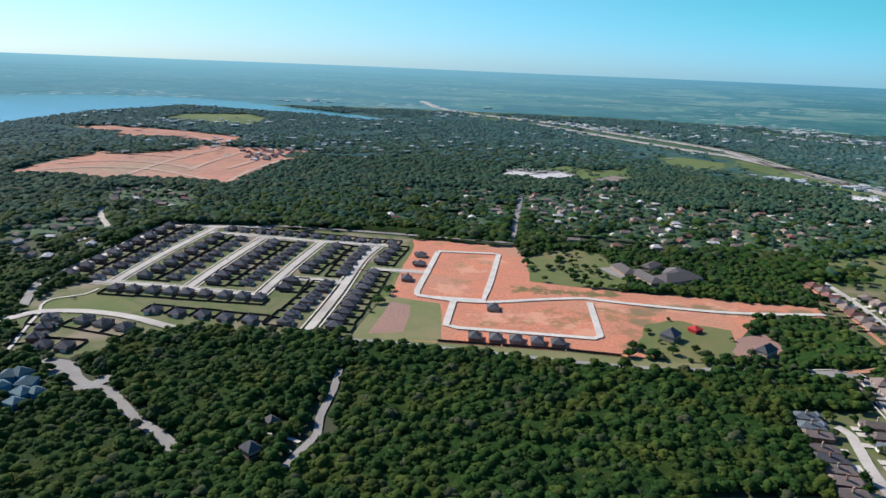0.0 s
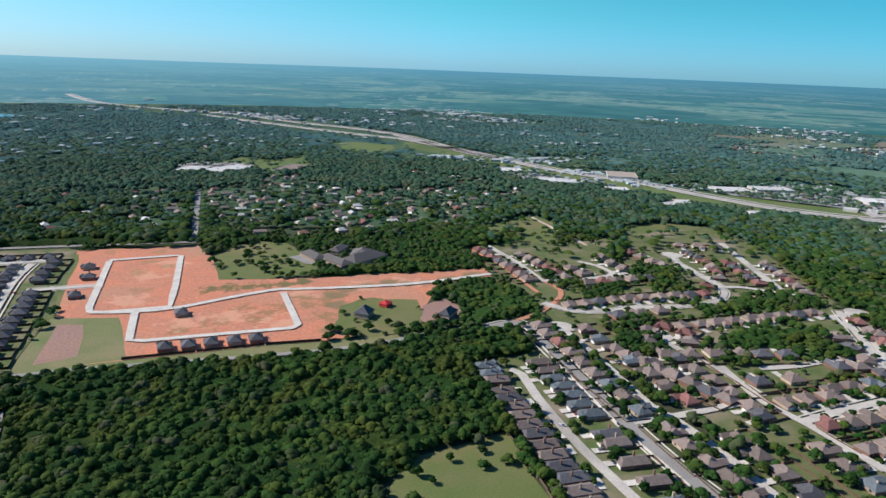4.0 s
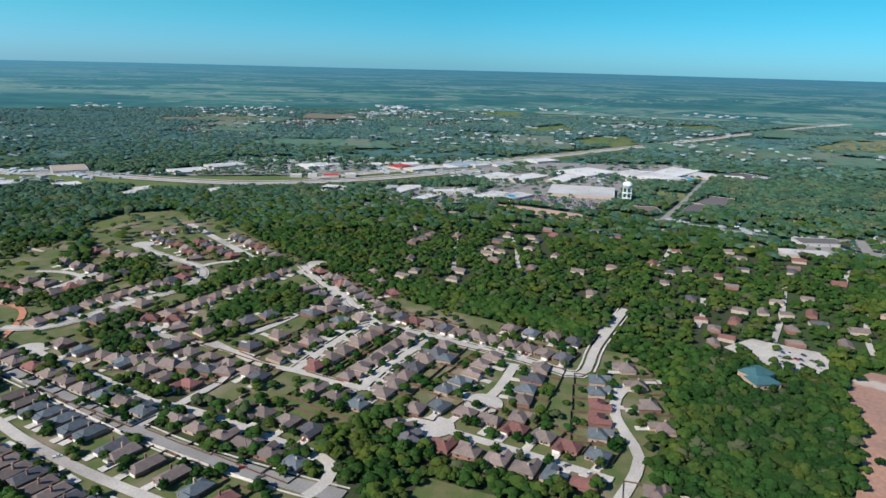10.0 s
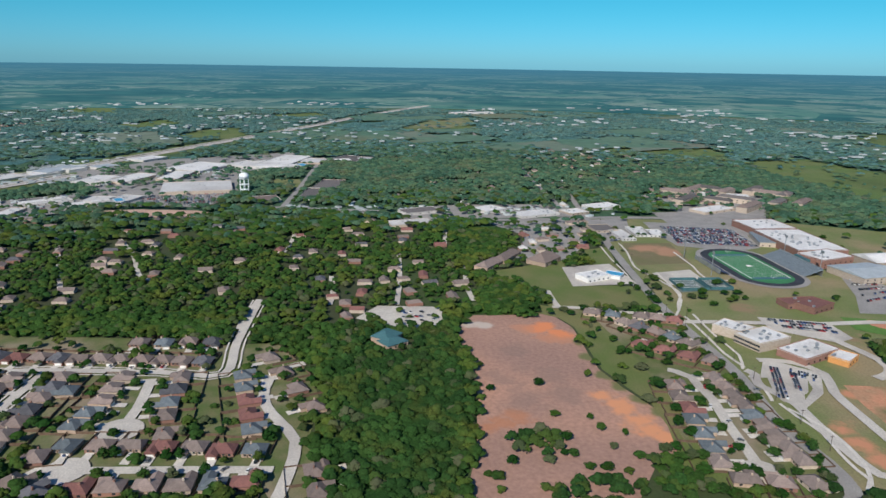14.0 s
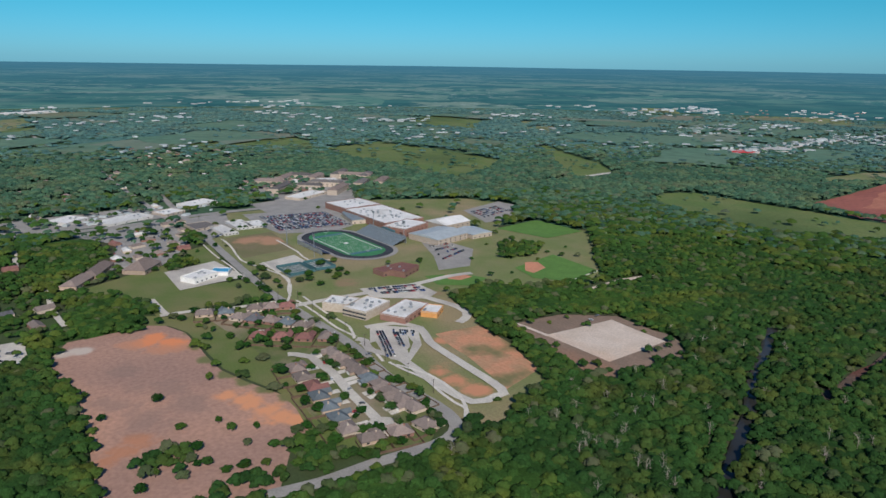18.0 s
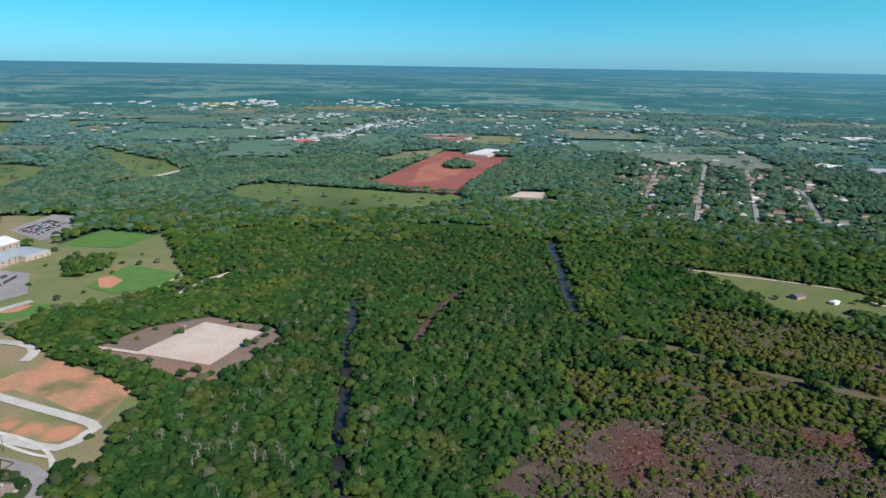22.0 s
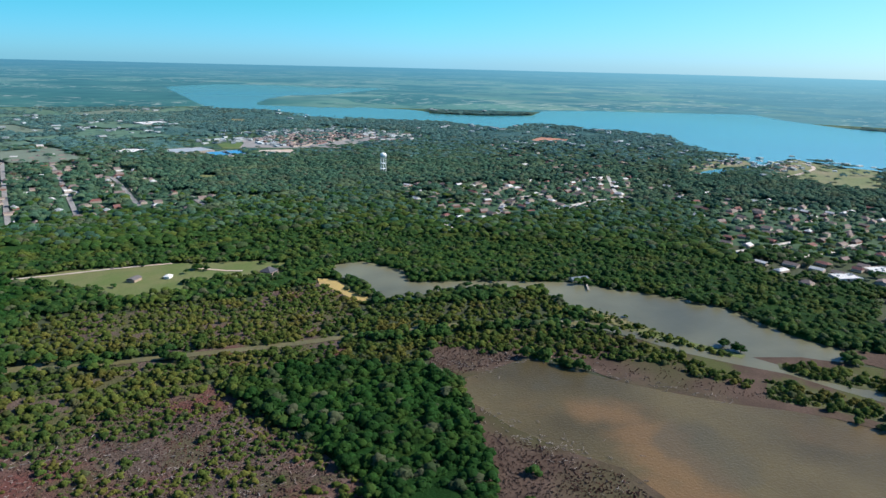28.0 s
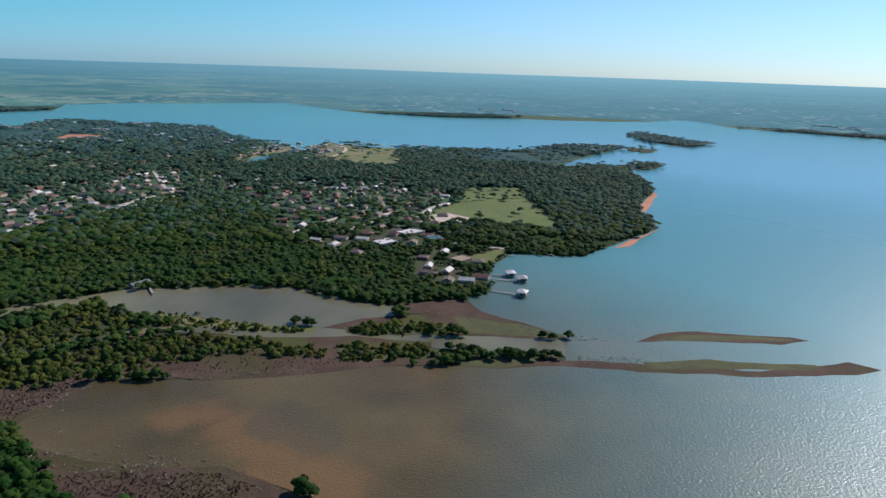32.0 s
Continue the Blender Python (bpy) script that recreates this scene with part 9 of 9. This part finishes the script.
def plant():
    xy, r = lattice(270, 950, 6.5, 3)
    dens, ij = density("near", xy)
    sp = SPECIES[ij[:, 1], ij[:, 0]]
    clump = np.array([noise.noise(Vector((x * 0.023, y * 0.023, 2.0))) + 0.5 * noise.noise(Vector((x * 0.06, y * 0.06, 7.0))) for x, y in xy])
    thin = np.where(sp == 3, np.clip(0.75 + 2.2 * clump, 0.05, 1.6), np.where(sp == 2, np.clip(1.15 + 0.7 * clump, 0.85, 1.3), 1.0))
    keep = r.uniform(0, 1, len(xy)) < dens * 0.97 * thin
    xy, ij, dens = xy[keep], ij[keep], dens[keep]
    sp = SPECIES[ij[:, 1], ij[:, 0]]
    for kind, mat, name, label, lo, hi, tall in ((0, M_LEAF, "woods_near", "dense mixed green broadleaf trees", 3.6, 7.0, 1.5), (1, M_LEAFD, "woods_deep_green", "dense deep green broadleaf trees", 4.0, 7.2, 1.5),
                                               (4, M_LEAFR, "woods_riverside", "light green riverside trees with yellow tints", 3.9, 6.4, 1.6),
                                               (2, M_LEAFY, "woods_spring", "yellow-green young trees of the marsh", 2.7, 5.0, 1.65), (3, M_LEAFY, "bushes", "low yellow-green bushes on mud", 1.5, 3.7, 1.55)):
        for shapes, part_of in ((SHAPES, np.hypot(*xy.T) < 610), (LIGHT, np.hypot(*xy.T) >= 610)):
            m = (sp == kind) & part_of
            rad = r.uniform(lo, hi, m.sum()) * np.where(dens[m] < 0.6, 0.85, 1.0)
            forest(name, xy[m], rad, rad * tall * (1.0 if shapes is SHAPES else 0.9) * r.uniform(0.78, 1.22, m.sum()), shapes, mat, label, 7 + kind, {2: -1.9, 3: -1.2}.get(kind, -0.6), True)
    xy, r = lattice(270, 800, 4.2, 9)
    dens, ij = density("near", xy)
    sp = SPECIES[ij[:, 1], ij[:, 0]]
    clump = np.array([noise.noise(Vector((x * 0.023, y * 0.023, 2.0))) + 0.5 * noise.noise(Vector((x * 0.06, y * 0.06, 7.0))) if s in (2, 3) else 0.0 for (x, y), s in zip(xy, sp)])
    keep = ((sp == 3) | (sp == 2)) & (r.uniform(0, 1, len(xy)) < dens * np.clip(0.75 + 1.5 * clump, 0.08, 1.3) * np.where(sp == 2, 0.9, 0.95))
    xy = xy[keep]
    rad = r.uniform(1.2, 2.7, len(xy))
    forest("low_bushes", xy, rad, rad * r.uniform(1.0, 1.7, len(xy)), MID, M_LEAFY, "low yellow-green bushes and reeds", 31, -0.8, True)
    xy, r = lattice(950, 1720, 7.8, 4)
    dens, _ = density("near", xy)
    xy = xy[r.uniform(0, 1, len(xy)) < dens * 0.95]
    rad = 3.4 + 4.4 * r.uniform(0, 1, len(xy)) ** 1.6
    # with distance, ever more trees take the hazed leaf colour
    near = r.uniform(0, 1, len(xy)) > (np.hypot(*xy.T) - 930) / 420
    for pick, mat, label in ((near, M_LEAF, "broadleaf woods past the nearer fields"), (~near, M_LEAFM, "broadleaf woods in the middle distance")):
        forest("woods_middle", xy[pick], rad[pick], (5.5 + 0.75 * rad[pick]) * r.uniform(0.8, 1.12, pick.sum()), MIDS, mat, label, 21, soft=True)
    xy, r = lattice(1720, 3560, 13.5, 5)
    dens, _ = density("far", xy)
    open_land = np.array([noise.noise(Vector((x * 0.0021, y * 0.0021, 1.0))) + 0.4 * noise.noise(Vector((x * 0.009, y * 0.009, 5.0))) for x, y in xy])
    xy = xy[r.uniform(0, 1, len(xy)) < dens * np.where(open_land > 0.27, 0.1, 0.93)]
    rad = r.uniform(6, 10.5, len(xy))
    # the stronger haze colour takes over further out
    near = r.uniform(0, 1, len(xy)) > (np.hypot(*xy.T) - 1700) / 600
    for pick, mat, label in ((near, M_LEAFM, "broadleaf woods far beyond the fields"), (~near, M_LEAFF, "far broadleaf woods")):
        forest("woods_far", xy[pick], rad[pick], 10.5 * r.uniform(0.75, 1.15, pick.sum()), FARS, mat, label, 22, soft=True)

def understorey(name, key, step, r0, r1, z, least, mats, label):
    """The closed lower layer of leaves under the crowns of dense woods, uneven, falling to the ground at its edges."""
    c, half = CELL[key]
    g = np.arange(-r1, r1 + step, step)
    X, Y = np.meshgrid(g, g)
    mx, my = X[:-1, :-1] + step / 2, Y[:-1, :-1] + step / 2
    def at(x, y, grid):
        i, j = ((y + half) / c).astype(int), ((x + half) / c).astype(int)
        return grid[np.clip(i, 0, grid.shape[0] - 1), np.clip(j, 0, grid.shape[0] - 1)]
    low = np.min([at(mx + dx * step * 0.45, my + dy * step * 0.45, COVER[key]) for dx in (-1, 0, 1) for dy in (-1, 0, 1)], 0)
    kind = at(mx, my, SPECIES) if key == "near" else np.zeros(mx.shape, int)
    d = np.hypot(mx, my)
    az = np.degrees(np.arctan2(my, mx))
    full = (low > least) & (kind != 2) & (kind != 3) & (d > r0) & (d < r1) & ~((az > 133) & (az < 158))
    pad = np.pad(full, 1)
    rise = pad[:-1, :-1] & pad[1:, :-1] & pad[:-1, 1:] & pad[1:, 1:]
    r = np.random.RandomState(77)
    h = np.where(rise, z * r.uniform(0.72, 1.25, X.shape), 0.3)
    x, y = X + r.uniform(-0.3, 0.3, X.shape) * step * rise, Y + r.uniform(-0.3, 0.3, X.shape) * step * rise
    V = warp(x, y, h).reshape(-1, 3)
    i, j = np.nonzero(full)
    w = X.shape[1]
    q = np.stack([i * w + j, i * w + j + 1, (i + 1) * w + j + 1, (i + 1) * w + j], 1)
    used, inv = np.unique(q, return_inverse=True)
    me = mesh_of(name, V[used], inv.reshape(q.shape).tolist(), mats, kind[i, j].astype(int) % len(mats))
    me.polygons.foreach_set("use_smooth", np.ones(len(q), bool))
    t = me.attributes.new("tone", "FLOAT", "POINT")
    t.data.foreach_set("value", r.uniform(0.1, 0.75, len(used)).astype(np.float32))
    return tagged(new(name, me), label, kind="stuff")

plant()
understorey("understorey_near", "near", 7.0, 262, 1010, 4.3, 0.86, [M_LEAF, M_LEAFD, M_LEAFY, M_LEAFY, M_LEAFR], "closed lower leaves of dense green woods")
# the two farther layers use the hazed leaf colours
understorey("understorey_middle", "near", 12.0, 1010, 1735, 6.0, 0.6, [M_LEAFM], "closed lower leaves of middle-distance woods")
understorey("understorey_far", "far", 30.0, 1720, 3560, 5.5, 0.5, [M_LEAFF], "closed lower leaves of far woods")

# ---- dead trees, driftwood ----
def dead_tree(p, h, seed):
    r = random.Random(seed)
    t = tagged(new("dead_tree"), "bare pale dead tree with broken limbs", "dead tree", "dead trees")
    t.location = (*p, 0.2)
    bm = bmesh.new()
    cylinder(bm, h * 0.025, h * 0.008, 0, h, 6)
    stem = part("trunk", bm, M_DEAD, t)
    for _ in range(4):
        z, a, l = r.uniform(0.35, 0.9) * h, r.uniform(0, 6.3), r.uniform(0.15, 0.35) * h
        bm = bmesh.new()
        cylinder(bm, h * 0.012, h * 0.004, 0, l, 5)
        bmesh.ops.rotate(bm, verts=bm.verts, matrix=Euler((0, r.uniform(0.6, 1.1), a)).to_matrix())
        bmesh.ops.translate(bm, verts=bm.verts, vec=(0, 0, z))
        part("limb", bm, M_DEAD, stem)
    bm = bmesh.new()
    for _ in range(60):
        a, z, q = r.uniform(0, 6.3), r.uniform(0.4, 1.0) * h, r.uniform(0.05, 0.26) * h
        o = Vector((math.cos(a) * q, math.sin(a) * q, z))
        e = o + Vector((math.cos(a) * r.uniform(0.3, 1.0), math.sin(a) * r.uniform(0.3, 1.0), r.uniform(0.3, 1.4)))
        w = Vector((-math.sin(a), math.cos(a), 0)) * 0.09
        bm.faces.new([bm.verts.new(v) for v in (o + w, o - w, e)])
    tagged(part("bare_crown", bm, M_DEAD, t), "fine pale bare twigs", kind="stuff")

M_DEAD = material("dead_wood", (0.33, 0.28, 0.24), (0.26, 0.22, 0.19), scale=0.5, fine=3.0)
for k, p in enumerate([(238, -335), (228, -325), (224, -361), (197, -334), (192, -338), (185, -341), (240, -408), (231, -405), (238, -372), (56, -437), (61, -445), (225, -331), (247, -340), (172, -332), (128, -429), (118, -455), (83, -411), (138, -364)] + [(229, -325), (228, -318), (190, -350), (224, -357), (259, -391), (41, -438)]):
    dead_tree(p, 9 + k % 4 * 1.3, k)
DR = random.Random(21)
for outline, n in (([(396, -480), (249, -602), (148, -340), (274, -315)], 34), ([(234, -604), (60, -626), (60, -344), (136, -330)], 26), ([(325, -311), (248, -451), (172, -318), (261, -234)], 14)):
    o = np.array(outline, float)
    lo, hi = o.min(0), o.max(0)
    for k in range(n):
        q = (DR.uniform(lo[0], hi[0]), DR.uniform(lo[1], hi[1]))
        if inside(o, np.array([q[0]]), np.array([q[1]]))[0] and density("near", np.array([q]))[0][0] > 0.5:
            dead_tree(q, DR.uniform(8.5, 12.5), 500 + k)

def driftwood():
    """Grey logs and sticks washed up along the muddy shore."""
    r = random.Random(4)
    v, f = [], []
    for line, n, spread in (([(10, -430), (-60, -400), (-150, -400), (-120, -300)], 420, 26), ([(-321, -415), (-343, -379), (-392, -377)], 90, 9), ([(-396, -377), (-406, -346), (-421, -302), (-440, -264), (-459, -230)], 120, 5), ([(-296, -332), (-297, -300), (-302, -274), (-307, -250)], 90, 7), ([(-298, -270), (-306, -232), (-308, -201)], 50, 12), ([(-613, -214), (-616, -158), (-605, -101), (-595, -48)], 60, 5), ([(-148, -409), (-164, -362), (-176, -315)], 60, 30), ([(-59, -458), (-98, -368), (-131, -329)], 120, 40), ([(-586, -102), (-586, -68), (-597, -40), (-600, -14)], 40, 3), ([(-549, -45), (-556, -10), (-566, 18)], 60, 4)):
        a = np.array(line, float)
        for _ in range(n):
            i = r.randrange(len(a) - 1)
            p = a[i] + (a[i + 1] - a[i]) * r.random() + np.array((r.gauss(0, spread), r.gauss(0, spread)))
            L, w, t = r.uniform(1.0, 4.0), r.uniform(0.07, 0.17), r.uniform(0, 6.3)
            d, q = np.array((math.cos(t), math.sin(t))), np.array((-math.sin(t), math.cos(t)))
            k = len(v)
            for z in (0.9, 0.9 + 2 * w):
                for x, y in ((-1, -1), (1, -1), (1, 1), (-1, 1)):
                    g = p + d * x * L / 2 + q * y * w
                    v.append((g[0], g[1], z))
            f += [tuple(k + i2 for i2 in fc) for fc in ((4, 5, 6, 7), (0, 1, 5, 4), (1, 2, 6, 5), (2, 3, 7, 6), (3, 0, 4, 7))]
    tagged(new("driftwood", mesh_of("driftwood", v, f, M_DEAD)), "grey driftwood logs strewn on muddy banks", "driftwood", kind="stuff")

driftwood()

def dead_brush():
    """Upright brown dead stems and twigs standing over the dry marsh."""
    r = np.random.RandomState(8)
    v, f = [], []
    for outline, n in (([(15, -438), (-28, -456), (-88, -489), (-162, -489), (-166, -440), (-190, -357), (-173, -318), (29, -296), (51, -381)], 5200), ([(-100, -477), (-151, -466), (-169, -440), (-148, -409), (-167, -368), (-187, -307), (-162, -258), (-3, -379), (-45, -452)], 3800), ([(-339, -431), (-385, -418), (-395, -380), (-361, -379), (-316, -382), (-312, -408)], 900), ([(-281, -310), (-298, -270), (-312, -220), (-307, -193), (-226, -244)], 1500), ([(-410, -350), (-476, -288), (-500, -208), (-486, -201), (-442, -265)], 300)):
        p = np.array(outline, float)
        lo, hi = p.min(0), p.max(0)
        q = r.uniform(lo, hi, (n * 2, 2))
        q = q[inside(p, q[:, 0], q[:, 1])][:n]
        for x, y in q:
            h, w, t = r.uniform(0.4, 1.3), r.uniform(0.25, 0.9), r.uniform(0, 6.3)
            k = len(v)
            c, s = math.cos(t) * w, math.sin(t) * w
            v += [(x - c, y - s, 0.5), (x + c, y + s, 0.5), (x + r.uniform(-0.6, 0.6), y + r.uniform(-0.6, 0.6), 0.5 + h), (x - s, y + c, 0.5), (x + s, y - c, 0.5)]
            f += [(k, k + 1, k + 2), (k + 3, k + 4, k + 2)]
    tagged(new("dead_brush", mesh_of("dead_brush", v, f, M_BRUSH)), "brown dead brush standing on dry marsh", "brush", kind="stuff")

M_BRUSH = material("brown_stems", (0.15, 0.092, 0.072), (0.20, 0.14, 0.11), scale=0.04, fine=1.5, third=(0.17, 0.06, 0.048), bump=0.0)
dead_brush()
